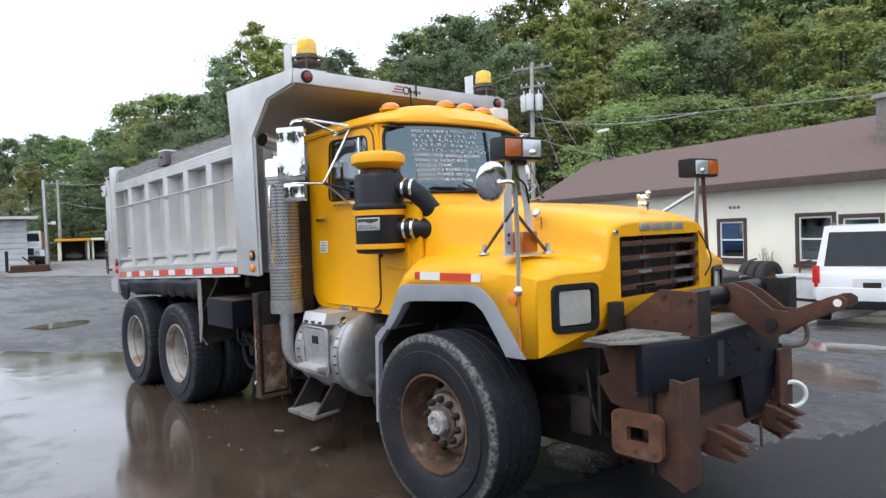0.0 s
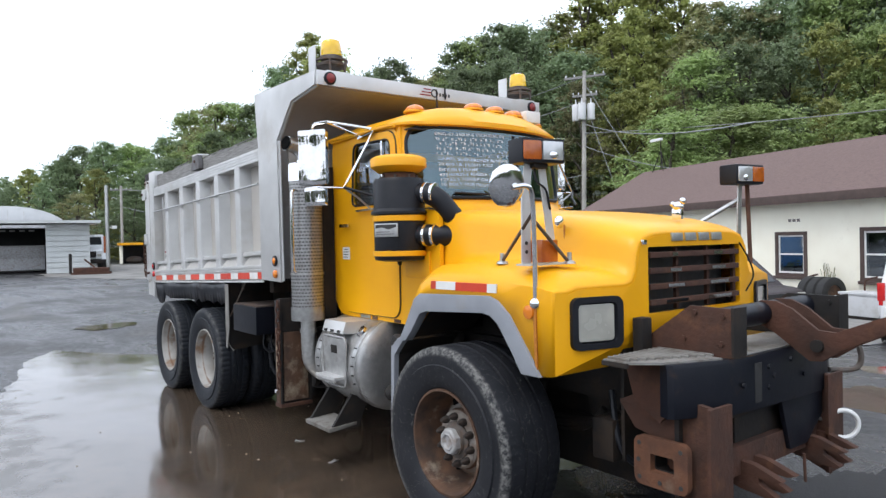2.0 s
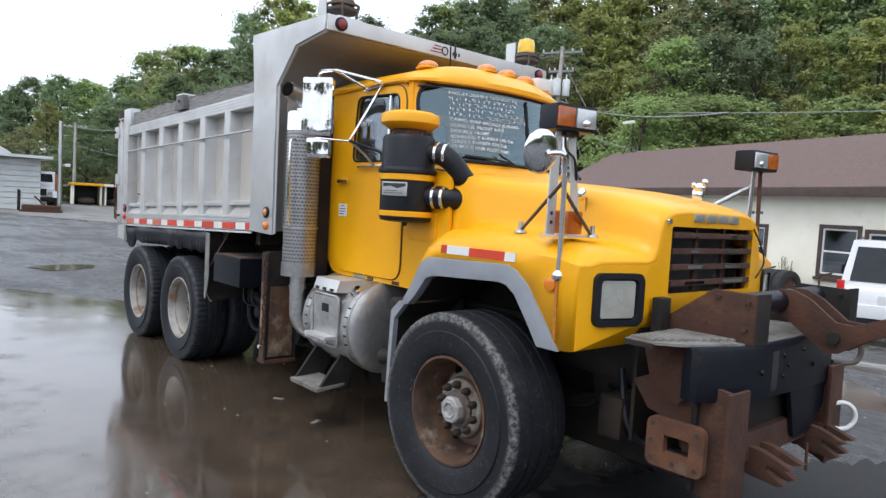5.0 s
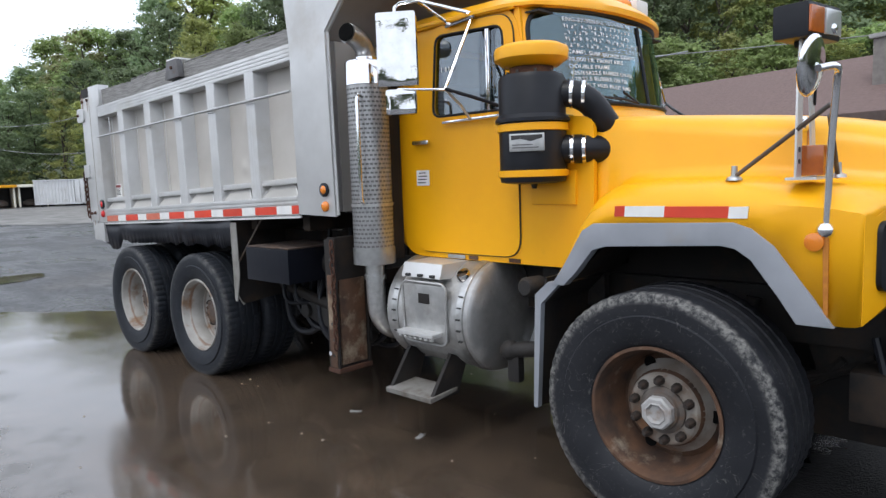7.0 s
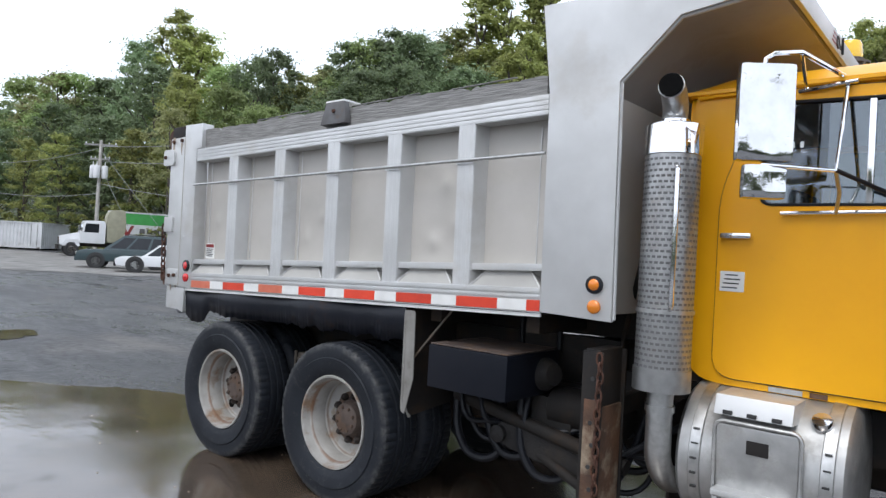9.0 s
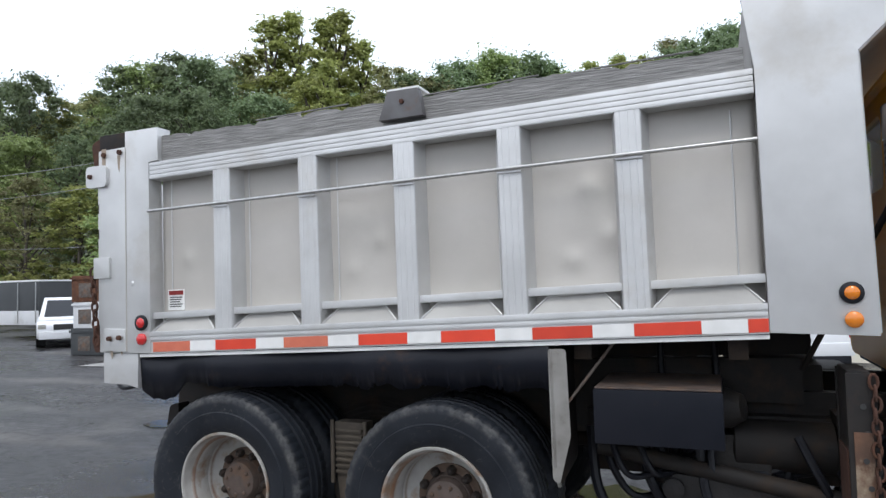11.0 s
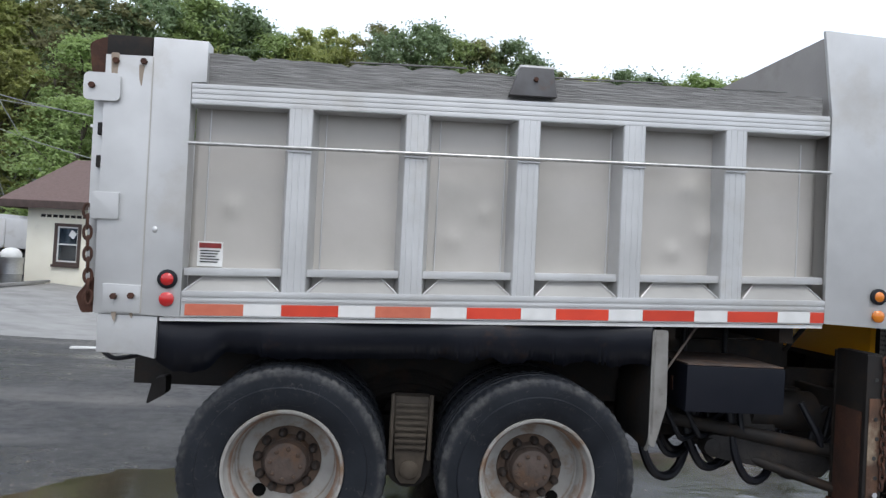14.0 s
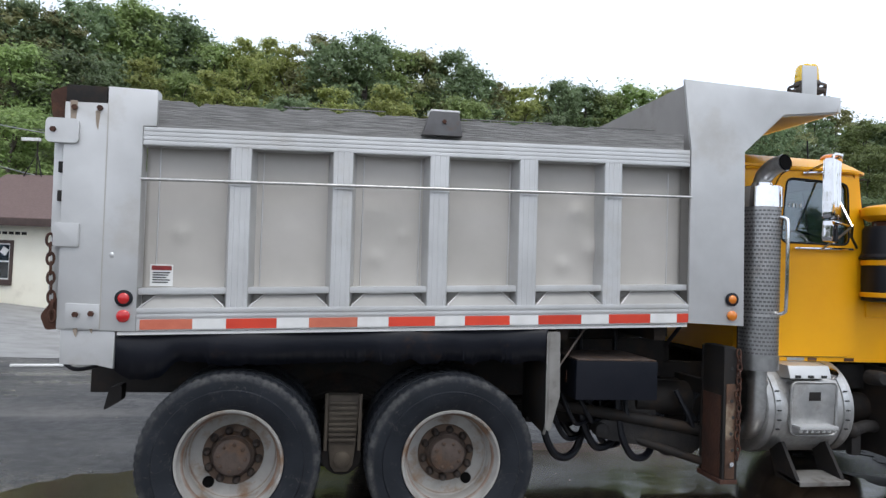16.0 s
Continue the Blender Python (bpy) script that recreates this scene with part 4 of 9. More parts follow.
for i in range(NX + 1):
    row = []
    w = i / NX
    x = -1.985 + w * 1.30
    for j in range(NY + 1):
        u = 2 * j / NY - 1
        nose = 0.19 * max(0.0, w - 0.70) / 0.30
        y = C + u * (HW + 0.035) * (1 - 0.09 * max(0.0, (w - 0.70) / 0.30) ** 2)
        xx = x - nose * 1.0 * abs(u) ** 2.2
        z = 2.50 + 0.155 * (1 - abs(u) ** 3.2) * (1 - max(0, 1 - w / 0.16) ** 2) * (1 - 0.9 * max(0, (w - 0.80) / 0.2) ** 1.6)
        row.append(bm.verts.new((xx, y, z)))
    grid.append(row)
for a, b in zip(grid, grid[1:]):
    for k in range(NY):
        bm.faces.new((a[k], a[k + 1], b[k + 1], b[k]))
rim = [grid[0][k] for k in range(NY + 1)] + [grid[i][NY] for i in range(1, NX + 1)] + [grid[NX][k] for k in range(NY - 1, -1, -1)] + [grid[i][0] for i in range(NX - 1, 0, -1)]
low = [bm.verts.new((v.co.x * 1.0 + 0.0, v.co.y, 2.482)) for v in rim]
mid = Vector((-1.2, C, 0))
low2 = [bm.verts.new((mid.x + (v.co.x - mid.x) * 0.955, mid.y + (v.co.y - mid.y) * 0.95, 2.474)) for v in rim]
for k in range(len(rim)):
    q = (k + 1) % len(rim)
    bm.faces.new((rim[k], rim[q], low[q], low[k]))
    bm.faces.new((low[k], low[q], low2[q], low2[k]))
part("roof", bm, M_YELLOW, cab, "yellow crowned roof with a visor lip", 50)
part("headliner", box(-1.88, YD + 0.04, 2.445, -0.85, 2 * C - YD - 0.04, 2.455), M_SEAT, cab)
for x, y, z in ((-1.03, -0.535, 2.612), (-0.95, -0.05, 2.662), (-0.95, 0.165, 2.66), (-0.96, 0.37, 2.648), (-1.03, 0.66, 2.60)):
    base = part("roof_lamp", lathe([(0.082, 0), (0.082, 0.012), (0.074, 0.016)], (x, y, z - 0.016), (x, y, 4), 22), M_YELLOW, cab, "amber roof clearance lamp on a yellow foot")
    part("lamp_lens", ball((x, y, z), 0.072, 18, (1.15, 0.95, 0.62)), M_AMBER, base, "amber dome lens")

# windscreen: bowed frame, rubber, two panes, wiper


def bow(u, v):
    """A place on the bowed front: u across, -1 to 1; v up, in metres."""
    return (-0.635 - 0.245 * abs(u) ** 2.6 - 0.17 * (v - 1.93), C + u * HW, v)


# cowl between hood and glass
bm = bmesh.new()
rows = []
for k in range(25):
    u = k / 12 - 1
    q = bow(u, 1.93)
    rows.append([bm.verts.new(p) for p in ((-0.555, C + u * 0.70, 1.858 - 0.05 * abs(u) ** 6), (-0.60, C + u * 0.705, 1.868 - 0.05 * abs(u) ** 6), (q[0] + 0.02, q[1], 1.915 - 0.02 * abs(u) ** 4), (q[0] - 0.01, q[1], 1.955))])
for p, q in zip(rows, rows[1:]):
    for j in range(3):
        bm.faces.new((p[j], q[j], q[j + 1], p[j + 1]))
part("cowl", bm, M_YELLOW, cab, smooth=60)

bm = slab("z", rounded([(-0.99, 1.86), (0.99, 1.86), (0.99, 2.50), (-0.99, 2.50)], 0.04), 0, 0.02, (rounded([(-0.955, 1.965), (0.975, 1.965), (0.965, 2.472), (-0.95, 2.472)], 0.15, 7),))
for k in range(1, 16):
    bmesh.ops.bisect_plane(bm, geom=bm.verts[:] + bm.edges[:] + bm.faces[:], plane_co=(-1 + k / 8, 0, 0), plane_no=(1, 0, 0))
for v in bm.verts:
    p = bow(v.co.x, v.co.y)
    v.co = Vector(p) + Vector((-v.co.z, 0, 0))
part("windscreen_frame", bm, M_YELLOW, cab, smooth=60)
loop = rounded([(-0.955, 1.965), (0.975, 1.965), (0.965, 2.472), (-0.95, 2.472)], 0.15, 7)
dense = []
for k, p in enumerate(loop):
    q = loop[(k + 1) % len(loop)]
    m = max(1, int(abs(q[0] - p[0]) / 0.12))
    dense += [(p[0] + (q[0] - p[0]) * j / m, p[1] + (q[1] - p[1]) * j / m) for j in range(m)]
part("windscreen_rubber", tube([bow(u, v) for u, v in dense], 0.014, 8, loop=True), M_BLACK, cab)
DIV = 0.16
for a, b in ((-0.955, DIV), (DIV, 0.97)):
    bm = bmesh.new()
    cols = []
    for k in range(13):
        u = a + (b - a) * k / 12
        cols.append([bm.verts.new(Vector(bow(u, v)) + Vector((-0.004, 0, 0))) for v in (1.965, 2.2, 2.468)])
    for p, q in zip(cols, cols[1:]):
        for k in (0, 1):
            bm.faces.new((p[k], q[k], q[k + 1], p[k + 1]))
    ob = part("windscreen", bm, M_SCREEN, cab, "tinted windscreen pane", 80)
    ob.visible_shadow = False
part("windscreen_bar", tube([bow(DIV, v) for v in (1.965, 2.1, 2.25, 2.44)], 0.011, 8), M_BLACK, cab)
part("wiper", tube([Vector(bow(-0.1, 1.975)) + Vector((0.03, 0, 0)), Vector(bow(-0.3, 1.99)) + Vector((0.03, 0, 0)), Vector(bow(-0.62, 2.0)) + Vector((0.025, 0, 0))], 0.008, 6), M_BLACK, cab)
part("wiper", tube([Vector(bow(-0.1, 1.97)) + Vector((0.035, 0, 0)), Vector(bow(-0.28, 2.03)) + Vector((0.03, 0, 0))], 0.007, 6), M_BLACK, cab)

# posts beside the windscreen
for s in (-1, 1):
    part("pillar", slab("y", [(-0.985, 1.90), (-0.87, 1.90), (-0.93, 2.30), (-0.95, 2.49), (-0.985, 2.49)], *sorted((C + s * (HW - 0.004), C + s * (HW - 0.05)))), M_YELLOW, cab)

# near and far door
for s in (-1, 1):
    y = YD if s < 0 else 2 * C - YD

    def yy(d):
        return y + s * d
    outline = rounded([(-1.775, 1.125), (-0.965, 1.125), (-0.965, 1.96), (-0.99, 2.455), (-1.60, 2.475), (-1.775, 2.0)], 0.11, 6)
    hole = rounded([(-1.60, 1.945), (-1.035, 1.945), (-1.055, 2.40), (-1.56, 2.415)], 0.06)
    a, b = sorted((yy(0.002), yy(0.014)))
    door = part("door", slab("y", outline, a, b, (hole,), 0.0), M_YELLOW, cab, "yellow door with a scratched skin")
    part("door_gap", tube([(u, yy(0.004), v) for u, v in outline], 0.006, 6, loop=True), M_FLATBLACK, cab)
    part("window_rubber", tube([(u, yy(0.012), v) for u, v in hole], 0.008, 6, loop=True), M_BLACK, cab)
    ob = part("door_window", slab("y", hole, *sorted((yy(-0.008), yy(-0.004)))), M_GLASS, cab, "dark tinted door window")
    ob.visible_shadow = False
    part("vent_post", box(-1.175, *sorted((yy(0.0), yy(0.016)))[:1], 1.95, -1.15, sorted((yy(0.0), yy(0.016)))[1], 2.41, 0.003), M_CHROME, cab)
    part("door_handle", box(-1.76, *sorted((yy(0.02), yy(0.045)))[:1], 1.785, -1.62, sorted((yy(0.02), yy(0.045)))[1], 1.812, 0.01), M_CHROME, cab, "chrome door handle")
    part("drip_rail", tube([(-1.9, yy(0.02), 2.47), (-1.3, yy(0.02), 2.485), (-0.97, yy(0.012), 2.476)], 0.009, 6), M_YELLOW, cab)
part("door_sticker", box(-1.755, YD - 0.018, 1.535, -1.645, YD - 0.0145, 1.63), M_WHITE, cab, "peeling white door sticker")
for k in range(4):
    part("sticker_bar", box(-1.745 + 0.004 * k, YD - 0.0195, 1.55 + 0.02 * k, -1.675 + 0.006 * (k % 3), YD - 0.018, 1.556 + 0.02 * k), M_FLATBLACK, cab)
for x0, x1, mtl in ((-1.52, -1.38, M_STEEL), (-1.05, -0.97, M_RUST), (-1.35, -1.28, M_RUSTLT)):
    part("sill_patch", box(x0, YD - 0.006, 1.092, x1, YD - 0.002, 1.115), mtl, cab)
# seat seen through the window
part("seat", slab("y", rounded([(-1.72, 1.35), (-1.25, 1.35), (-1.25, 1.5), (-1.55, 1.55), (-1.60, 2.12), (-1.76, 2.12)], 0.06), -0.58, -0.12, (), 0.03), M_SEAT, cab, "black high-backed seat")
part("headrest", box(-1.74, -0.50, 2.16, -1.60, -0.20, 2.34, 0.05), M_SEAT, cab)
part("seat", slab("y", rounded([(-1.72, 1.35), (-1.25, 1.35), (-1.25, 1.5), (-1.55, 1.55), (-1.60, 2.12), (-1.76, 2.12)], 0.06), 0.18, 0.64, (), 0.03), M_SEAT, cab, "black high-backed seat")
part("dashboard", box(-0.95, YD + 0.05, 1.60, -0.70, 2 * C - YD - 0.05, 1.90, 0.06), M_SEAT, cab)
wheel_pts = [(0.21 * math.cos(2 * math.pi * k / 28), 0.21 * math.sin(2 * math.pi * k / 28), 0) for k in range(28)]
part("steering_wheel", moved(tube(wheel_pts, 0.014, 8, loop=True), pose(-1.08, 0.42, 1.90, 0, -55, 0)), M_BLACK, cab)

# -- hood and fenders ----------------------------------------------------------
#        x      top    hood half-width  fender top  shoulder  outer  arch edge
HOOD = [(-0.56, 1.868, 0.715, 1.110, 1.09, 1.015, 1.055), (-0.50, 1.870, 0.712, 1.22, 1.17, 1.02, 1.13), (-0.43, 1.870, 0.705, 1.38, 1.31, 1.025, 1.26),
        (-0.36, 1.868, 0.70, 1.475, 1.40, 1.03, 1.325), (-0.28, 1.864, 0.69, 1.52, 1.435, 1.03, 1.345), (-0.10, 1.852, 0.675, 1.532, 1.445, 1.03, 1.352), (0.15, 1.834, 0.65, 1.532, 1.447, 1.03, 1.354),
        (0.30, 1.820, 0.63, 1.528, 1.445, 1.03, 1.345), (0.42, 1.806, 0.61, 1.52, 1.44, 1.03, 1.28), (0.55, 1.786, 0.59, 1.508, 1.432, 1.028, 1.10), (0.65, 1.766, 0.572, 1.495, 1.425, 1.025, 0.992),
        (0.75, 1.742, 0.556, 1.486, 1.42, 1.024, 0.992), (0.81, 1.724, 0.548, 1.462, 1.414, 1.026, 0.992), (0.85, 1.704, 0.54, 1.436, 1.41, 1.024, 0.995), (0.864, 1.678, 0.528, 1.412, 1.402, 1.016, 1.0)]


def section(x, zt, w, zf, zs, yo, zb):
    q = 0.4 + 0.6 * ease((x + 0.5) / 0.7)
    half = [(0, zt), (0.45 * w, zt - 0.002), (0.75 * w, zt - 0.012 * q), (0.90 * w, zt - 0.036 * q), (0.97 * w, zt - 0.075 * q), (w, zt - 0.06 - 0.065 * q),
            (w + 0.012, zf + 0.07 if zf + 0.07 < zt - 0.13 else zt - 0.13), (w + 0.035, zf + 0.022), (w + 0.075, zf + 0.004), (yo - 0.13, zf), (yo - 0.075, zf - 0.020), (yo - 0.04, 0.5 * (zf + zs) - 0.005), (yo - 0.004, zs), (yo, min(zs - 0.05, zb + 0.12 if zb > 1.25 else zs - 0.05)), (yo, zb)]
    half = [(a, max(b, zb) if k > 8 else b) for k, (a, b) in enumerate(half)]
    return [(x, C - a, b) for a, b in reversed(half)] + [(x, C + a, b) for a, b in half[1:]]


def swept(bm):
    """The nose falls back towards its outer corners."""
    for v in bm.verts:
        k = min(1.0, max(0.0, (v.co.x - 0.60) / 0.24))
        v.co.x -= 0.27 * max(0.0, abs(v.co.y - C) - 0.56) * k * k * (3 - 2 * k)
    return bm


bm = bmesh.new()
rows = [[bm.verts.new(p) for p in section(*h)] for h in HOOD]
for a, b in zip(rows, rows[1:]):
    for k in range(len(a) - 1):
        bm.faces.new((a[k], a[k + 1], b[k + 1], b[k]))
hood = part("hood", swept(bm), M_YELLOW, truck, "yellow tilt hood with wide fenders", 42)
hood.modifiers.new("thick", "SOLIDIFY").thickness = 0.012
# nose
last = [(p[1], p[2]) for p in section(*HOOD[-1])]
grille_hole = rrect(C - 0.445, 1.265, C + 0.445, 1.612, 0.015)
lamp_holes = [rrect(C + a, 1.115, C + b, 1.375, 0.04) for a, b in ((-0.935, -0.645), (0.645, 0.935))]
nose = slab("x", rounded(last, 0.001, 1), 0.84, 0.866, (grille_hole, *lamp_holes))
part("nose", swept(nose), M_YELLOW, hood, "yellow nose panel")
part("radiator", box(0.70, C - 0.46, 1.24, 0.74, C + 0.46, 1.63), M_FLATBLACK, hood)
for k in range(4):
    z = 1.305 + 0.083 * k
    bar = part("grille_bar", slab("x", [(C - 0.43, z), (C + 0.43, z), (C + 0.43, z + 0.03), (C - 0.43, z + 0.03)], 0.845, 0.872, (), 0.004), M_RUST, hood, "grille bar with chrome flaking to rust")
    for y, w in ((-0.30, 0.2), (0.1, 0.24)):
        part("chrome_flake", box(0.8725, C + y + 0.02 * k, z + 0.006, 0.8745, C + y + w - 0.03 * k, z + 0.024), M_CHROME, bar)
for y in (-0.43, -0.15, 0.15, 0.43):
    part("grille_upright", box(0.82, C + y - 0.012, 1.27, 0.84, C + y + 0.012, 1.61), M_RUST, hood)
for s in (-1, 1):
    y0, y1 = sorted((C + s * 0.935, C + s * 0.645))
    bz = part("headlamp_bezel", swept(slab("x", rrect(y0, 1.115, y1, 1.375, 0.045), 0.845, 0.884, (rrect(y0 + 0.034, 1.146, y1 - 0.034, 1.346, 0.03),))), M_BLACK, hood, "black headlamp bezel")
    part("headlamp_back", swept(box(0.82, y0 + 0.01, 1.11, 0.845, y1 - 0.01, 1.37)), M_BLACK, bz)
    part("headlamp", swept(slab("x", rrect(y0 + 0.042, 1.154, y1 - 0.042, 1.338, 0.02), 0.848, 0.872, (), 0.006)), M_LENS, bz, "clouded rectangular headlamp")
    # grey flare round the arch
    outer = [(-0.575, 1.045), (-0.50, 1.15), (-0.40, 1.315), (-0.34, 1.35), (0.29, 1.368), (0.36, 1.345), (0.445, 1.28), (0.58, 1.10), (0.66, 0.985)]
    inner = [(0.53, 0.985), (0.46, 1.09), (0.36, 1.222), (0.30, 1.262), (0.24, 1.272), (-0.28, 1.245), (-0.345, 1.225), (-0.44, 1.11), (-0.505, 1.045)]
    yy0, yy1 = sorted((C + s * 1.045, C + s * 0.985))
    part("fender_flare", slab("y", outer + inner, yy0, yy1, (), 0.008), M_GREY, hood, "grey rubber fender flare")
    tw = [(-0.5, 1.05), (-0.3, 1.24), (0.27, 1.27), (0.5, 1.05), (0.6, 0.98)]
    bm = bmesh.new()
    ra = [bm.verts.new((x, C + s * 0.99, z + 0.01)) for x, z in tw]
    rb = [bm.verts.new((x, C + s * 0.5, z + 0.03)) for x, z in tw]
    for k in range(len(tw) - 1):
        bm.faces.new((ra[k], ra[k + 1], rb[k + 1], rb[k]))
    part("wheel_well", bm, M_FRAME, hood)
    mud = part("splash_guard", slab("y", [(-0.70, 0.40), (-0.675, 0.40), (-0.645, 0.94), (-0.53, 1.055), (-0.60, 1.055), (-0.68, 0.985)], *sorted((C + s * 1.035, C + s * 1.0))), M_GREY, truck, "grey splash guard")
    part("guard_sheet", slab("y", [(-0.69, 0.40), (-0.68, 0.40), (-0.65, 0.94), (-0.55, 1.04), (-0.57, 1.05), (-0.665, 0.965)], *sorted((C + s * 1.0, C + s * 0.5))), M_FRAME, mud)
    # reflective tape on the fender
    for x0, x1, mt in ((-0.235, -0.185, M_RED), (-0.185, 0.0, M_WHITE), (0.0, 0.27, M_RED), (0.27, 0.345, M_WHITE)):
        part("fender_tape", slab("y", [(x0, 1.383), (x1, 1.385), (x1 + 0.004, 1.432), (x0 + 0.004, 1.43)], *sorted((C + s * 1.0355, C + s * 1.02))), mt, hood, smooth=0)

# -- exhaust -------------------------------------------------------------------
EX, EY = -1.926, -0.976
stack = part("exhaust_pipe", tube(arc_points([(EX, EY, 2.2), (EX, EY, 2.31), (EX + 0.008, EY - 0.02, 2.375), (EX + 0.025, EY - 0.09, 2.425), (EX + 0.042, EY - 0.17, 2.443)]), 0.058, 20), M_STEEL, truck, "bare steel exhaust pipe with a curved tip")
part("pipe_mouth", lathe([(0.001, 0), (0.054, 0), (0.054, 0.006)], (EX + 0.043, EY - 0.176, 2.4445), (EX + 0.07, EY - 0.3, 2.466), 20), M_HOLLOW, stack)
part("shield_cap", lathe([(0.126, 0), (0.132, 0.004), (0.132, 0.138), (0.126, 0.146), (0.07, 0.146), (0.066, 0.172)], (EX, EY, 2.15), (EX, EY, 3), 36), M_CHROME, stack, "polished chrome shield cap")
part("shield_skin", lathe([(0.126, 0), (0.126, 1.09), (0.120, 1.09), (0.120, 0)], (EX, EY, 1.062), (EX, EY, 3), 36, close=True), M_GUARD, stack)


def perforated(r, z0, z1):
    """The rows of staggered slots in the steel shield, as one mesh: raised dark facets painted as the shade in each
    slot.
    """
    vs, fs = [], []
    n, rows = 30, int((z1 - z0) / 0.026)
    for j in range(rows):
        zb = z0 + j * (z1 - z0) / rows
        zt = zb + 0.0115
        for k in range(n):
            a0 = 2 * math.pi * (k + 0.5 * (j % 2)) / n
            a1 = a0 + 2 * math.pi / n * 0.70
            b = len(vs)
            vs += [(EX + q * math.cos(a), EY + q * math.sin(a), z) for a, z, q in ((a0, zb, r), (a1, zb, r), (a1, zt, r), (a0, zt, r), ((a0 + a1) / 2, (zb + zt) / 2, r + 0.0005))]
            fs += [(b + i, b + (i + 1) % 4, b + 4) for i in range(4)]
    me = bpy.data.meshes.new("perforated_shield")
    me.from_pydata(vs, [], fs)
    me.materials.append(M_BRACKET)
    return me


ob = new("perforated_shield", perforated(0.1265, 1.17, 2.148))
ob.parent = stack
tagged(ob, "perforated steel heat shield")
part("shield_band", lathe([(0.132, 0), (0.132, 0.10)], (EX, EY, 1.062), (EX, EY, 3), 36), M_GUARD, stack)
part("shield_band", lathe([(0.133, 0), (0.133, 0.018)], (EX, EY, 1.42), (EX, EY, 3), 36), M_STEEL, stack)
part("lower_pipe", tube(arc_points([(EX, EY, 1.08), (EX, EY, 0.86), (EX, EY + 0.02, 0.72), (EX + 0.02, EY + 0.12, 0.62), (EX + 0.05, EY + 0.35, 0.60)]), 0.06, 16), M_STEEL, stack, "dull steel exhaust elbow")
part("pipe_clamp", lathe([(0.068, 0), (0.068, 0.03)], (EX, EY, 0.96), (EX, EY, 3), 20), M_STEEL, stack)
part("stack_brace", rod((EX - 0.13, EY + 0.02, 1.43), (-2.0, -0.60, 1.40), 0.012), M_FRAME, stack)
part("stack_brace", rod((EX - 0.1, EY + 0.05, 1.9), (-2.35, -0.5, 1.15), 0.014), M_FRAME, stack)
HX, HY = EX + 0.088, EY - 0.158
part("grab_handle", tube(arc_points([(EX + 0.055, EY - 0.10, 2.09), (HX - 0.006, HY + 0.012, 2.075), (HX, HY, 2.0), (HX, HY, 1.53), (HX - 0.006, HY + 0.012, 1.455), (EX + 0.055, EY - 0.10, 1.44)]), 0.012, 10), M_CHROME, stack, "chrome grab handle")
part("cab_guard", box(-1.93, -0.86, 1.07, -1.90, -0.74, 2.28, 0.004), M_FRAME, truck)

# -- fuel tank, step, box and tower --------------------------------------------
TY, TZ, TR = -0.645, 0.765, 0.33
tank = part("fuel_tank", lathe([(0.001, -0.02), (TR * 0.6, -0.012), (TR * 0.93, 0.0), (TR, 0.02), (TR, 0.68), (TR * 0.93, 0.70), (TR * 0.6, 0.712), (0.001, 0.716)], (-1.85, TY, TZ), (0, TY, TZ), 56), M_TANK, truck, "scuffed aluminium fuel tank")
for x in (-1.785, -1.255):
    st = part("tank_strap", lathe([(TR + 0.002, 0), (TR + 0.008, 0.004), (TR + 0.008, 0.05), (TR + 0.002, 0.054)], (x, TY, TZ), (0, TY, TZ), 56), M_STEEL, tank)
    for k in range(5):
        a = radians(180 - 25 + 11 * k)
        part("strap_slot", moved(box(x + 0.014, -0.004, -0.011, x + 0.04, 0.004, 0.011), Matrix.Translation((0, TY + (TR + 0.008) * math.cos(a), TZ + (TR + 0.008) * math.sin(a))) @ pose(0, 0, 0, math.degrees(a) - 90, 0, 0)), M_FLATBLACK, st)
part("tank_inset", moved(box(-1.66, -0.012, -0.17, -1.33, 0.012, 0.17, 0.02), Matrix.Translation((0, TY - TR + 0.004, TZ + 0.03)) @ pose(0, 0, 0, 3, 0, 0)), M_TANK, tank)
part("inset_rim", tube([(x, TY - TR - 0.01, z) for x, z in rrect(-1.67, TZ - 0.15, -1.32, TZ + 0.21, 0.04)], 0.009, 8, loop=True), M_TANK, tank)
stp = part("tank_step", box(-1.655, TY - TR - 0.085, TZ - 0.10, -1.36, TY - TR + 0.02, TZ - 0.075, 0.006), M_ALU, tank)
for k in range(7):
    part("step_tooth", lathe([(0.012, 0), (0.012, 0.012), (0.008, 0.014)], (-1.64 + 0.043 * k, TY - TR - 0.07, TZ - 0.104), (-1.64 + 0.043 * k, TY - TR - 0.07, 0), 8), M_ALU, stp)
part("tank_label", box(-1.535, TY - TR - 0.016, TZ + 0.085, -1.445, TY - TR - 0.009, TZ + 0.145, 0.004), M_FRAME, tank)
fb = part("battery_step", slab("x", [(-0.985, 1.00), (-0.955, 1.085), (-0.72, 1.085), (-0.72, 0.98)], -1.68, -1.36, (), 0.008), M_ALU, tank, "dull aluminium step box")
# three small shadows at the lower edge, drawn as black blocks
for k in range(3):
    part("step_shadow", box(-1.64 + 0.10 * k, -0.990, 1.004, -1.60 + 0.10 * k, -0.976, 1.022, 0.004), M_FLATBLACK, fb)
part("filler_cap", lathe([(0.045, 0), (0.045, 0.03), (0.038, 0.045), (0.001, 0.048)], (-1.27, -0.86, 1.0), (-1.27, -0.95, 1.12), 20), M_CHROME, tank)
HANG = [(-0.93, 0.56), (-1.09, 0.345), (-1.12, 0.34), (-1.12, 0.312), (-0.88, 0.312), (-0.80, 0.50)]
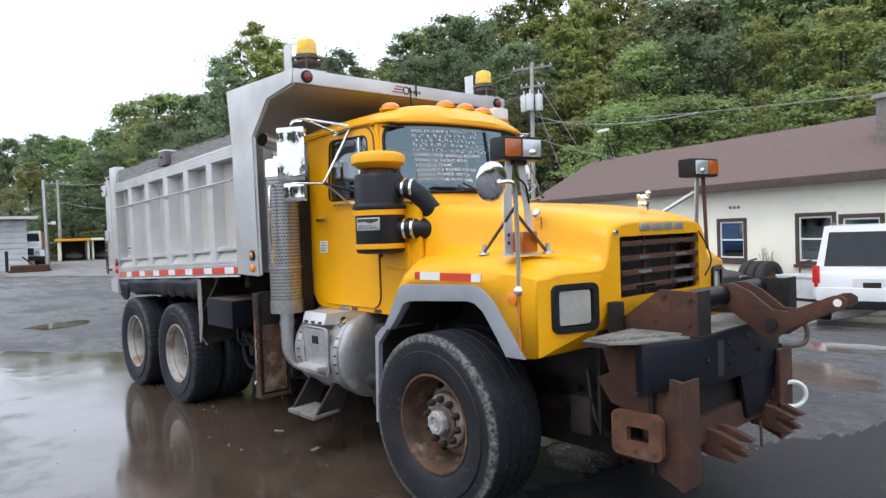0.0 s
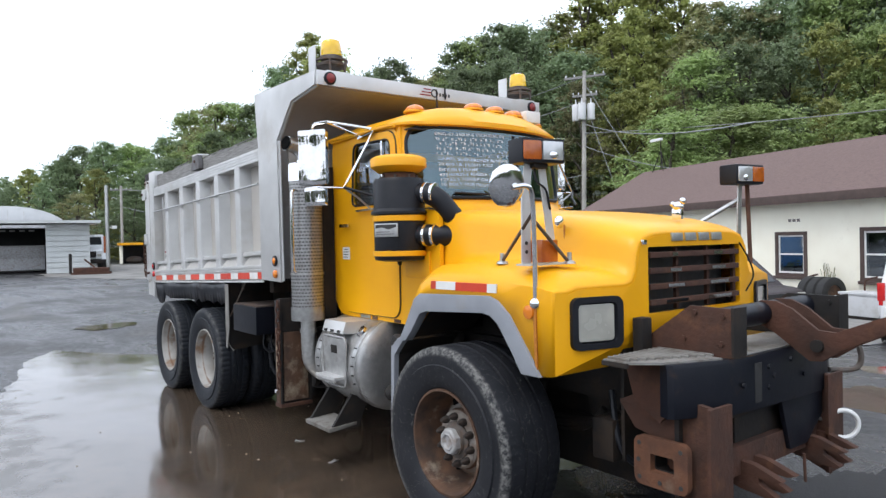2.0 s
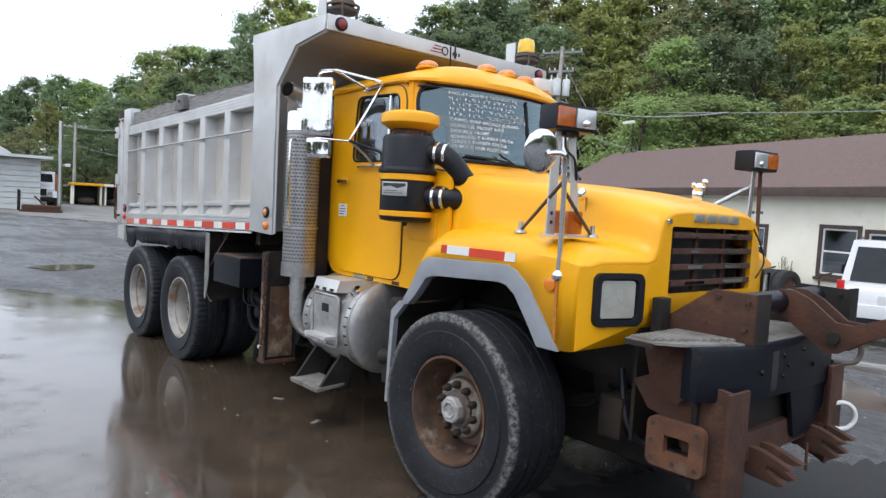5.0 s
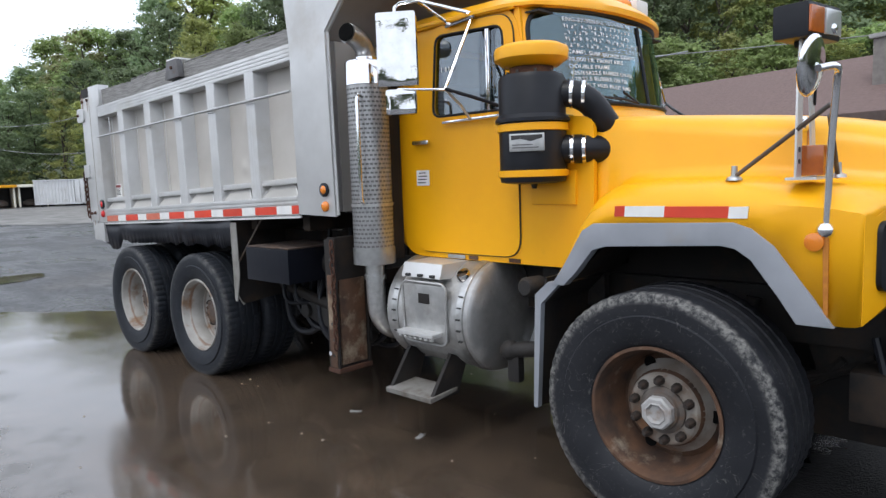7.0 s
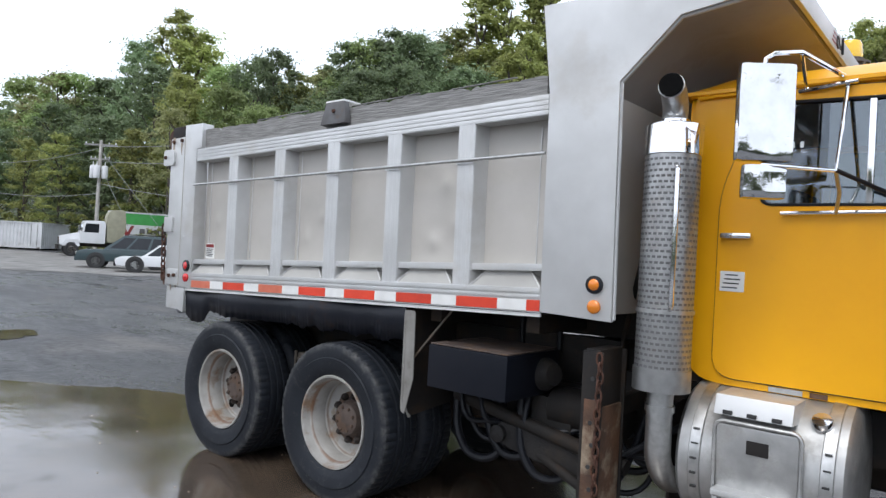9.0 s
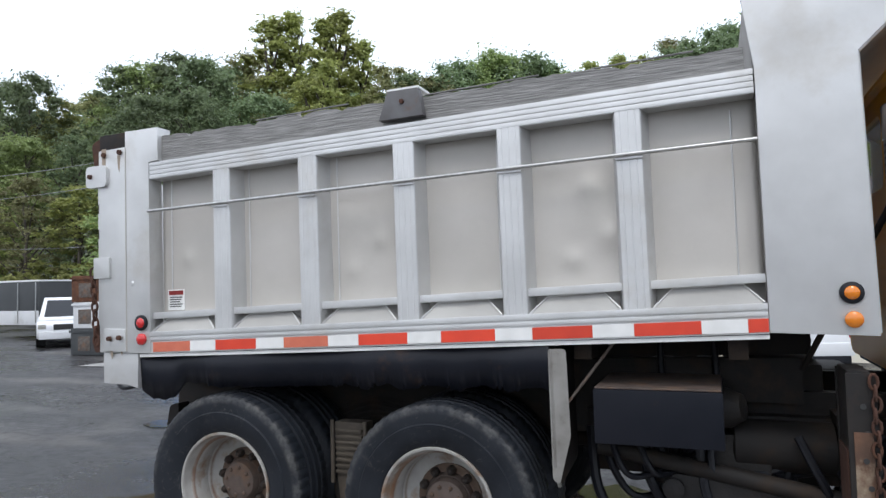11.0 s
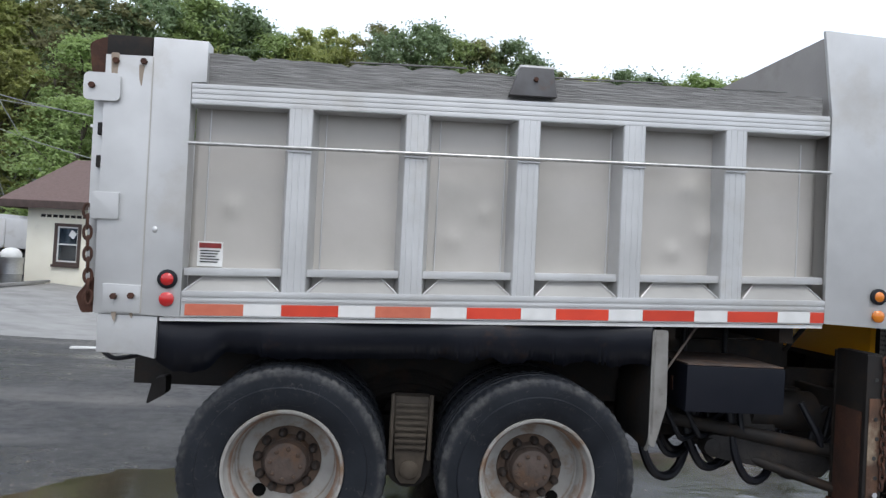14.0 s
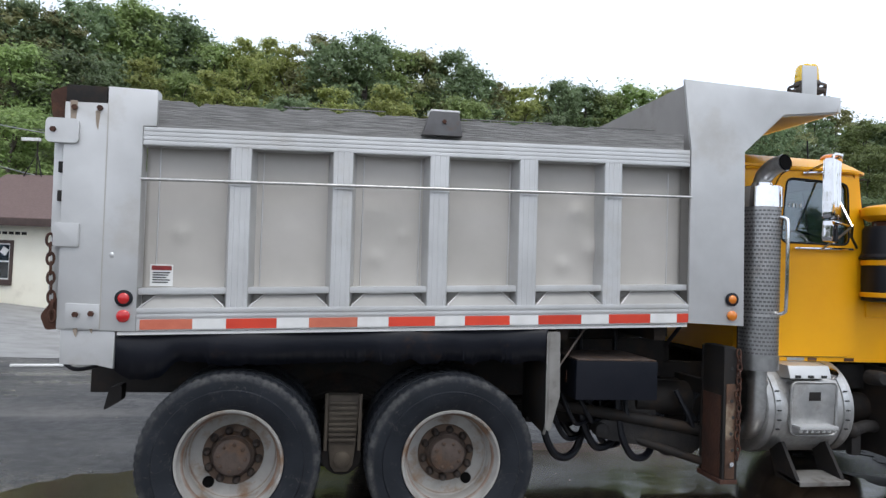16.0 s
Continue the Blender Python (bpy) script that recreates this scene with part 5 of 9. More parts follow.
hs = part("step_hanger", slab("x", HANG, -1.70, -1.675), M_FRAME, truck, "black steel step hanger")
part("step_hanger", slab("x", HANG, -1.36, -1.335), M_FRAME, truck, "black steel step hanger")
part("step_tread", slab("x", [(-1.13, 0.342), (-0.90, 0.355), (-0.90, 0.335), (-1.125, 0.312)], -1.70, -1.325, (), 0.003), M_TRAY, hs, "worn aluminium step tread")
part("drain_valve", merge(ball((-1.02, -0.78, 0.60), 0.06, 10), box(-1.03, -0.80, 0.42, -0.95, -0.74, 0.58, 0.02)), M_NEARBLACK, truck)
part("fuel_line", tube(arc_points([(-1.0, -0.78, 0.60), (-0.86, -0.74, 0.62), (-0.72, -0.66, 0.60), (-0.6, -0.6, 0.62)]), 0.045, 12), M_NEARBLACK, truck, "near-black hose")
part("air_dryer", lathe([(0.055, 0), (0.055, 0.12), (0.04, 0.14)], (-0.84, -0.74, 0.98), (-0.84, -1.2, 1.0), 20), M_NEARBLACK, truck)
part("air_tank", lathe([(0.06, 0), (0.11, 0.03), (0.11, 0.5), (0.06, 0.53)], (-0.95, -0.52, 0.72), (0, -0.52, 0.72), 24), M_FRAME, truck)
part("starter_box", box(-0.95, -0.55, 0.86, -0.55, -0.5, 1.05, 0.01), M_NEARBLACK, truck)
bx = part("tool_box", box(-3.262, -1.092, 0.868, -2.714, -0.55, 1.112, 0.008), M_NAVY, truck, "black steel tool box with a rusty lid")
part("box_lid", box(-3.255, -1.085, 1.114, -2.72, -0.56, 1.122, 0.003), M_HUBR, bx)
part("box_end_latch", box(-3.268, -0.93, 0.95, -3.262, -0.90, 1.03, 0.003), M_RUST, bx)
# tower for the wing arm
tower = part("wing_tower", box(-2.255, -1.10, 0.36, -2.175, -0.86, 1.22, 0.008), M_FRAME, truck, "black steel tower, rusted below")
part("tower_panel", box(-2.176, -1.085, 0.385, -2.162, -0.875, 0.945, 0.003), M_PANEL, tower, "rust-stained panel")
part("tower_back", box(-2.264, -1.08, 0.37, -2.254, -0.88, 0.90, 0.003), M_RUST, tower)
part("tower_flange", box(-2.262, -1.114, 0.35, -2.155, -1.098, 1.21, 0.004), M_FRAME, tower)
part("flange_rust", box(-2.243, -1.1185, 0.37, -2.175, -1.113, 0.98, 0.002), M_PANEL, tower, "rust-stained lower plate")
for k in range(7):
    part("flange_hole", lathe([(0.001, 0), (0.011, 0), (0.011, 0.003)], (-2.205 + 0.012 * (k % 2), -1.1185 if k < 5 else -1.114, 0.45 + 0.105 * k), (-2.205 + 0.012 * (k % 2), -2, 0.45 + 0.105 * k), 12), M_FLATBLACK, tower)
part("tower_flange", box(-2.262, -0.862, 0.35, -2.155, -0.846, 1.21, 0.004), M_FRAME, tower)
part("tower_foot", box(-2.275, -1.118, 0.335, -2.15, -0.842, 0.365, 0.005), M_RUST, tower)
part("tower_bolt", bolt((-2.21, -1.114, 0.47), (0, -1, 0), 0.018, 0.03), M_CHROME, tower)
part("tower_arm", box(-2.24, -0.86, 0.86, -2.19, -0.45, 0.96, 0.01), M_FRAME, tower)
for k in range(16):
    ring = [(0.015 * math.cos(t), 0, 0.03 * math.sin(t)) for t in [2 * math.pi * j / 10 for j in range(10)]]
    part("chain_link", moved(tube(ring, 0.006, 6, loop=True), pose(-2.168 + 0.004 * (k % 3), -1.128, 1.18 - 0.044 * k, 0, 0, 90 * (k % 2))), M_RUST, tower)
# hoist and plumbing behind the cab
part("hoist_cylinder", lathe([(0.085, 0), (0.085, 0.75), (0.07, 0.76), (0.07, 0.9)], (-2.62, C, 0.78), (-2.62, C, 2), 24), M_FRAME, truck, "black telescopic hoist cylinder")
part("hydraulic_tank", box(-2.62, C - 0.42, 0.92, -2.25, C + 0.42, 1.16, 0.02), M_FRAME, truck)
part("control_box", box(-2.95, -0.42, 1.03, -2.83, -0.30, 1.22, 0.01), M_FRAME, truck)
rnd = random.Random(21)
part("black_hose", tube(arc_points([(-3.0, -0.5, 1.04), (-3.0, -0.5, 1.30), (-2.88, -0.5, 1.42), (-2.76, -0.5, 1.34), (-2.74, -0.5, 1.1)]), 0.018, 10), M_BLACK, truck)
for k in range(9):
    x = -3.25 + 0.12 * k
    y = rnd.uniform(-0.85, -0.4)
    part("black_hose", tube(arc_points([(x, y, 0.88), (x + rnd.uniform(0, 0.1), y - 0.05, 0.70), (x + 0.15, y, 0.60 + rnd.uniform(0, 0.08)), (x + 0.32, y + 0.08, 0.72), (x + 0.5, y + 0.1, 0.85)], 5), rnd.uniform(0.012, 0.02), 8), M_BLACK, truck)
for k in range(16):
    x = -3.35 + 0.065 * k
    y = rnd.uniform(-0.75, -0.30)
    low = rnd.uniform(0.40, 0.56)
    part("black_hose", tube(arc_points([(x, y, 0.86), (x + 0.03, y - 0.04, low + 0.16), (x + 0.14, y - 0.02, low), (x + 0.30, y + 0.05, low + 0.05), (x + 0.42, y + 0.1, 0.84)], 5), rnd.uniform(0.016, 0.028), 8), M_BLACK, truck)
part("linkage_arm", slab("y", rounded([(-3.0, 0.60), (-2.95, 0.68), (-2.25, 0.60), (-2.2, 0.50), (-2.27, 0.44), (-2.9, 0.54)], 0.03), -0.78, -0.73, (), 0.006), M_NEARBLACK, truck, "near-black plow linkage arm")
part("linkage_arm", rod((-3.05, -0.66, 0.64), (-2.2, -0.88, 0.40), 0.028), M_FRAME, truck)
part("linkage_pin", lathe([(0.05, 0), (0.05, 0.09), (0.03, 0.10)], (-2.95, -0.72, 0.61), (-2.95, -1.5, 0.61), 16), M_NEARBLACK, truck)
part("valve_block", box(-2.78, -0.72, 0.62, -2.52, -0.5, 0.86, 0.015), M_NEARBLACK, truck)
part("splash_plate", slab("x", [(-0.70, 0.44), (0.6, 0.44), (0.6, 0.95), (-0.70, 0.95)], -1.98, -1.965), M_FRAME, truck)
# dark box added to block the bright ground behind the hoses
part("ground_block", box(-3.4, -0.52, 0.60, -1.9, -0.40, 0.92, 0.02), M_FRAME, truck)
part("cross_shaft", rod((-3.3, -0.75, 0.78), (-2.15, -0.80, 0.60), 0.04), M_FRAME, truck)
part("air_reservoir", lathe([(0.07, 0), (0.12, 0.03), (0.12, 0.45), (0.07, 0.48)], (-2.7, -0.62, 0.80), (-2.0, -0.62, 0.80), 22), M_FRAME, truck)
part("brake_chamber", lathe([(0.09, 0), (0.095, 0.06), (0.06, 0.13)], (-2.75, -0.7, 0.98), (-2.6, -0.75, 1.0), 20), M_NEARBLACK, truck)
part("rear_lug", slab("y", rounded([(-6.12, 0.72), (-6.02, 0.78), (-6.02, 0.88), (-6.09, 0.86)], 0.02), -0.72, -0.62), M_FRAME, truck)
part("rear_hose", tube(arc_points([(-6.28, -0.98, 1.06), (-6.2, -1.0, 1.01), (-6.08, -1.0, 1.03)]), 0.012, 8), M_BLACK, truck)

# -- air cleaner ---------------------------------------------------------------
AX, AY = -0.79, -0.845
air = part("air_cleaner", lathe([(0.11, 1.535), (0.167, 1.545), (0.172, 1.565), (0.172, 2.062), (0.16, 2.085), (0.10, 2.09)], (AX, AY, 0), (AX, AY, 3), 44), M_BLACK, truck, "black drum air cleaner with a yellow cap")
part("rain_cap", lathe([(0.09, 2.122), (0.14, 2.128), (0.180, 2.158), (0.187, 2.162), (0.189, 2.212), (0.184, 2.220), (0.15, 2.236), (0.08, 2.247), (0.001, 2.25)], (AX, AY, 0), (AX, AY, 3), 44), M_YELLOW, air, "yellow rain cap")
part("cap_screen", lathe([(0.118, 2.08), (0.112, 2.10), (0.112, 2.135)], (AX, AY, 0), (AX, AY, 3), 32), M_RUSTLT, air)
for k in range(8):
    a = 2 * math.pi * k / 8
    part("cap_bolt", bolt((AX + 0.122 * math.cos(a), AY + 0.122 * math.sin(a), 2.09), (0, 0, 1), 0.009, 0.016), M_HUB, air)
part("drum_band", lathe([(0.173, 1.80), (0.183, 1.803), (0.183, 1.838), (0.173, 1.841)], (AX, AY, 0), (AX, AY, 3), 44), M_YELLOW, air)
part("drum_band", lathe([(0.173, 1.570), (0.183, 1.573), (0.183, 1.603), (0.173, 1.606)], (AX, AY, 0), (AX, AY, 3), 44), M_YELLOW, air)
part("drum_flange", lathe([(0.173, 1.845), (0.191, 1.848), (0.191, 1.864), (0.173, 1.885)], (AX, AY, 0), (AX, AY, 3), 44), M_BLACK, air)
part("drain_nipple", lathe([(0.02, 0), (0.012, 0.03)], (AX + 0.02, AY - 0.02, 1.54), (AX + 0.02, AY - 0.02, 1), 12), M_BLACK, air)
PLATE = pose(AX + 0.078, AY - 0.158, 1.742, 0, 0, 26)
tag = part("drum_plate", moved(box(-0.088, -0.004, -0.044, 0.088, 0.006, 0.044, 0.006), PLATE), M_STEEL, air, "silver data plate with black print")
part("plate_line", moved(slab("y", [(-0.078, 0.012), (-0.078, 0.036), (0.078, 0.036), (0.078, 0.020), (0.02, 0.004), (-0.03, 0.018)], -0.006, -0.004), PLATE), M_FLATBLACK, tag)
for k in range(2):
    part("plate_line", moved(box(-0.072, -0.006, -0.014 - 0.014 * k, 0.03 + 0.03 * k, -0.004, -0.009 - 0.014 * k), PLATE), M_BRACKET, tag)
for rad, path in ((0.068, [(AX + 0.12, AY + 0.06, 1.985), (AX + 0.19, AY + 0.095, 1.98), (AX + 0.255, AY + 0.145, 1.935), (AX + 0.30, AY + 0.205, 1.84), (AX + 0.33, AY + 0.29, 1.74)]),
                  (0.073, [(AX + 0.12, AY + 0.06, 1.705), (AX + 0.19, AY + 0.095, 1.705), (AX + 0.265, AY + 0.165, 1.70), (AX + 0.34, AY + 0.28, 1.69)])):
    duct = part("intake_duct", tube(arc_points(path), rad, 20), M_BLACK, air, "black rubber intake duct")
    d = (Vector(path[1]) - Vector(path[0])).normalized()
    for k in (0.45, 1.05):
        c = Vector(path[0]) + d * 0.10 * k + d * 0.015
        part("hose_clamp", lathe([(rad + 0.001, 0), (rad + 0.004, 0.002), (rad + 0.004, 0.018), (rad + 0.001, 0.02)], c, c + d, 28), M_CHROME, duct)
part("cleaner_bracket", box(AX - 0.06, AY + 0.1, 1.62, AX + 0.06, YD, 1.75, 0.01), M_YELLOW, air)
part("cleaner_bracket", box(AX - 0.09, AY + 0.1, 1.42, AX + 0.19, YD + 0.005, 1.60, 0.01), M_YELLOW, air)

# -- mirrors -------------------------------------------------------------------


def west_coast(s):
    def p(x, y, z):
        return (x + (0.28 if s > 0 else 0.0), y if s < 0 else 2 * C - y, z)
    m = bmesh.new()
    a, b = Vector(p(-1.589, -1.18, 2.088)), Vector(p(-1.403, -1.05, 2.088))
    u = (b - a).normalized()
    nrm = u.cross(Vector((0, 0, 1)))
    if nrm.x > 0:
        nrm = -nrm
    back = -nrm
    shell2 = box(-0.088, -0.03, -0.075, 0.088, 0.03, 0.07, 0.028)
    shell = box(0, -0.028, 0, (b - a).length, 0.028, 0.405, 0.022)
    m3 = Matrix.Translation(a) @ Matrix((u, back, Vector((0, 0, 1)))).transposed().to_4x4()
    for sh, amp in ((shell, 0.011), (shell2, 0.008)):
        bmesh.ops.subdivide_edges(sh, edges=[e for e in sh.edges if e.calc_length() > 0.08], cuts=14, use_grid_fill=True)
        for v in sh.verts:
            v.co.y += amp * noise.noise((v.co.x * 13 + 3 * s, v.co.y * 8, v.co.z * 6))
    mirror = part("side_mirror", moved(shell, m3), M_DENTED, truck, "tall chrome side mirror, dented")
    part("mirror_glass", moved(box(0.012, -0.031, 0.015, (b - a).length - 0.012, -0.027, 0.39), m3), M_CHROME, mirror)
    part("spot_mirror", moved(shell2, Matrix.Translation(p(-1.495, -1.10, 2.01)) @ Matrix((u, back, Vector((0, 0, 1)))).transposed().to_4x4()), M_DENTED, mirror, "chrome convex spot mirror")
    top = [p(-1.503, -1.12, 2.485), p(-1.50, -1.12, 2.515), p(-1.47, -1.11, 2.535), p(-1.38, -1.06, 2.54), p(-1.26, -0.72, 2.495)]
    part("mirror_arm", tube(top, 0.010, 8), M_CHROME, mirror)
    part("mirror_arm", tube([p(-1.26, -0.74, 2.49), p(-1.246, -1.01, 2.055), p(-1.50, -1.12, 2.078)], 0.009, 8), M_CHROME, mirror)
    part("mirror_arm", tube([p(-1.38, -1.06, 2.535), p(-1.42, -0.76, 2.46), p(-1.25, -0.75, 2.47)], 0.009, 8), M_CHROME, mirror)
    part("mirror_strut", tube([p(-1.246, -1.01, 2.06), p(-1.12, -0.86, 2.0), p(-0.98, -0.755, 1.93)], 0.010, 8), M_BLACK, mirror)
    part("mirror_strut", tube([p(-1.246, -1.01, 2.06), p(-1.25, -0.88, 1.98), p(-1.28, -0.765, 1.905)], 0.008, 8), M_STEEL, mirror)
    part("mirror_rail", tube([p(-1.50, -0.762, 1.905), p(-1.02, -0.762, 1.915)], 0.010, 8), M_CHROME, mirror)
    part("mirror_rail", tube([p(-1.45, -0.765, 2.452), p(-1.22, -0.765, 2.475)], 0.010, 8), M_CHROME, mirror)


west_coast(-1)
west_coast(1)

# hood mirror, plow lamps, indicator
rm = part("hood_mirror", moved(ball((0, 0, 0), 0.106, 24, (0.17, 1, 1)), Matrix.Translation((0.60, -1.15, 1.925)) @ pose(0, 0, 0, 0, 9, -6)), M_CHROME, truck, "round chrome hood mirror")
part("mirror_stem", tube(arc_points([(0.62, -1.13, 1.915), (0.66, -1.07, 1.92), (0.65, -1.03, 1.86), (0.63, -1.0, 1.62), (0.62, -0.99, 1.36)]), 0.013, 10), M_CHROME, rm)
part("mirror_boss", ball((0.618, -0.985, 1.345), 0.034, 16), M_CHROME, rm)
for a, b in (((0.625, -1.0, 1.80), (0.24, -0.86, 1.545)), ((0.625, -1.0, 1.76), (0.585, -0.70, 1.535))):
    part("mirror_strut", rod(a, b, 0.009), M_HUB, rm)
    part("strut_foot", lathe([(0.034, 0), (0.03, 0.012), (0.014, 0.02), (0.012, 0.06)], (b[0], b[1], 1.532), (b[0], b[1], 3), 16), M_STEEL, rm)
part("marker_disc", lathe([(0.034, 0), (0.034, 0.008), (0.02, 0.012), (0.001, 0.013)], (0.585, -1.003, 1.302), (0.586, -1.5, 1.302), 22), M_AMBER, hood, "round amber reflector")
part("rust_run", slab("y", [(0.62, 1.02), (0.635, 1.02), (0.632, 1.33), (0.612, 1.33)], -1.0035, -0.99), M_RUN, hood, "orange rust run below the mirror boss")
part("rust_run", slab("x", [(-0.58, 1.56), (-0.572, 1.56), (-0.570, 1.74), (-0.578, 1.74)], 0.435, 0.441), M_RUN, hood)
part("hood_horn", ball((0.435, -0.612, 1.755), 0.035, 16, (0.5, 1, 1)), M_CHROME, hood)


def plow_lamp(x, y, z, s):
    """s -1 near side, 1 far side: amber to the outside; the housing is turned outwards a little."""
    turn = Matrix.Translation((x, y, z)) @ pose(0, 0, 0, 0, 0, -9) @ Matrix.Translation((-x, -y, -z))
    lamp = part("plow_lamp", moved(box(x - 0.075, y - 0.135, z - 0.062, x + 0.06, y + 0.135, z + 0.068, 0.018), turn), M_BLACK, truck, "black plow lamp with amber indicator")
    part("lamp_glass", moved(box(x + 0.052, y - 0.012 if s < 0 else y - 0.118, z - 0.045, x + 0.07, y + 0.118 if s < 0 else y + 0.012, z + 0.052, 0.008), turn), M_CLEAR, lamp, "clear lamp glass")
    part("lamp_bulb", moved(ball((x + 0.06, y + (-0.055 if s > 0 else 0.055), z - 0.02), 0.035, 12, (0.5, 1, 0.7)), turn), M_CHROME, lamp)
    part("indicator_lens", moved(box(x + 0.02, y - 0.128 if s < 0 else y + 0.02, z - 0.045, x + 0.068, y - 0.02 if s < 0 else y + 0.128, z + 0.052, 0.008), turn), M_AMBDARK, lamp, "amber indicator lens")
    return lamp


lamp = plow_lamp(0.506, -0.844, 2.115, -1)
part("lamp_leg", slab("x", [(-0.968, 1.535), (-0.905, 1.535), (-0.90, 1.93), (-0.885, 2.055), (-0.935, 2.055), (-0.962, 1.92)], 0.50, 0.508), M_ALU, lamp, "flat steel lamp leg")
part("lamp_leg", slab("x", [(-0.758, 1.535), (-0.705, 1.535), (-0.79, 2.055), (-0.84, 2.055)], 0.50, 0.508), M_ALU, lamp)
part("lamp_foot", box(0.47, -0.975, 1.530, 0.58, -0.70, 1.540), M_ALU, lamp)
for z in (1.60, 1.645):
    part("leg_hole", lathe([(0.001, 0), (0.010, 0), (0.010, 0.003)], (0.508, -0.937, z), (1, -0.937, z), 12), M_FLATBLACK, lamp)
part("lamp_yoke", box(0.47, -0.90, 2.03, 0.54, -0.80, 2.058, 0.008), M_FRAME, lamp)
part("fender_indicator", box(0.50, -0.905, 1.545, 0.585, -0.785, 1.66, 0.01), M_AMBDARK, lamp, "amber fender indicator")
part("lamp_wire", tube(arc_points([(0.49, -0.85, 2.06), (0.51, -0.86, 1.97), (0.52, -0.80, 1.92), (0.51, -0.76, 1.82)]), 0.006, 6), M_BLACK, lamp)
lamp = plow_lamp(0.66, 0.90, 2.055, 1)
part("lamp_leg", slab("x", [(0.80, 1.50), (0.845, 1.50), (0.88, 2.0), (0.835, 2.0)], 0.66, 0.668), M_STEEL, lamp)
part("lamp_leg", slab("x", [(0.96, 1.46), (1.0, 1.46), (0.97, 2.0), (0.925, 2.0)], 0.66, 0.668), M_RUSTLT, lamp)
part("lamp_brace", rod((0.66, 0.86, 1.90), (0.5, 0.62, 1.74), 0.014), M_STEEL, lamp)

# hood ornament (a plain standing shape), badge letters, hood catch
bd = part("hood_ornament", merge(merge(ball((0.735, 0.055, 1.835), 0.028, 14, (1.3, 0.8, 1)), ball((0.765, 0.055, 1.865), 0.02, 12)), merge(box(0.70, 0.04, 1.76, 0.765, 0.07, 1.825, 0.012), ball((0.70, 0.055, 1.85), 0.016, 10))), M_CHROME, hood, "small chrome hood ornament")
for k in range(4):
    y0 = C - 0.245 + 0.128 * k
    part("badge_block", moved(box(-0.006, y0, -0.022, 0.006, y0 + 0.105, 0.022, 0.004), pose(0.868, 0, 1.662, 0, -6, 0)), M_STEEL, hood, "raised chrome badge block")
part("nose_catch", box(0.862, C - 0.50, 1.625, 0.88, C - 0.47, 1.65, 0.005), M_CHROME, hood)

# -- beacons -------------------------------------------------------------------
for y in (-0.92, 2 * C + 0.95):
    b = part("beacon", lathe([(0.075, 0), (0.112, 0.008), (0.117, 0.026), (0.09, 0.036), (0.07, 0.045), (0.085, 0.06), (0.085, 0.085), (0.06, 0.09)], (-1.53, y, 2.925), (-1.53, y, 4), 28), M_HUB, body, "amber rotating beacon on a grey base")
    part("beacon_dome", lathe([(0.078, 0), (0.08, 0.02), (0.078, 0.026), (0.079, 0.032), (0.077, 0.06), (0.075, 0.066), (0.075, 0.09), (0.064, 0.115), (0.03, 0.128), (0.001, 0.13)], (-1.53, y, 3.012), (-1.53, y, 4), 26), M_YLENS, b, "yellow ribbed dome")
    part("beacon_stand", box(-1.64, y - 0.10, 2.864, -1.42, y + 0.10, 2.878, 0.003), M_ALU, b)
    part("beacon_ring", lathe([(0.112, 0), (0.124, 0.004), (0.124, 0.016), (0.112, 0.02)], (-1.53, y, 2.966), (-1.53, y, 4), 28, close=True), M_HUB, b, "grey guard ring")
    part("beacon_guard", box(-1.66, y - 0.125, 2.866, -1.55, y - 0.115, 3.09, 0.004), M_ALU, b)
    for dx, dy in ((0.09, 0.06), (0.09, -0.06), (-0.09, 0.06), (-0.09, -0.06)):
        part("beacon_leg", rod((-1.53 + dx, y + dy, 2.872), (-1.53 + dx * 1.08, y + dy * 1.08, 2.972), 0.009), M_HUB, b)
# maker's mark on the shield, as plain shapes
for k in range(3):
    part("mark_bar", box(-1.4142, -0.19 + 0.018 * k, 2.788 + 0.024 * k, -1.4122, -0.08, 2.798 + 0.024 * k), M_REDOLD, body)
part("mark_loop", tube([(-1.413, -0.045 + 0.03 * math.cos(t), 2.815 + 0.03 * math.sin(t)) for t in [2 * math.pi * j / 14 for j in range(14)]], 0.006, 6, loop=True), M_FLATBLACK, body)
for k in range(4):
    part("mark_bar", box(-1.4142, 0.005 + 0.03 * k, 2.795, -1.4122, 0.022 + 0.03 * k, 2.822), M_FLATBLACK, body)
part("aerial", rod((-1.05, -0.31, 2.62), (-1.06, -0.31, 2.80), 0.006), M_BLACK, cab)
part("shield_rod", rod((-1.407, 0.06, 2.775), (-1.407, 0.06, 2.865), 0.006), M_BLACK, body)
part("roof_box", box(-1.0, 0.44, 2.595, -0.87, 0.60, 2.69, 0.02), M_WHITE, cab, "white roof unit")

# -- windscreen writing --------------------------------------------------------
# lines that cannot be read are rows of bars (word lengths)
LINES = ["ENG-E7-350HP-E TECH-ELEC INJ", (4, 5, 3, 3, 2, 3), (2, 4, 6, 4, 4), (5, 6, 8, 6), (5, 5, 7, 4, 5), "CAMEL SUSP-BRONZE BUSHING",
         "20,000 LB. FRONT AXLE", "DOUBLE FRAME", "425/65R22.5 RUBBER ON F/A", "12R22.5 RUBBER ON T/A", "10 BOLT HUB PILOT RIMS"]
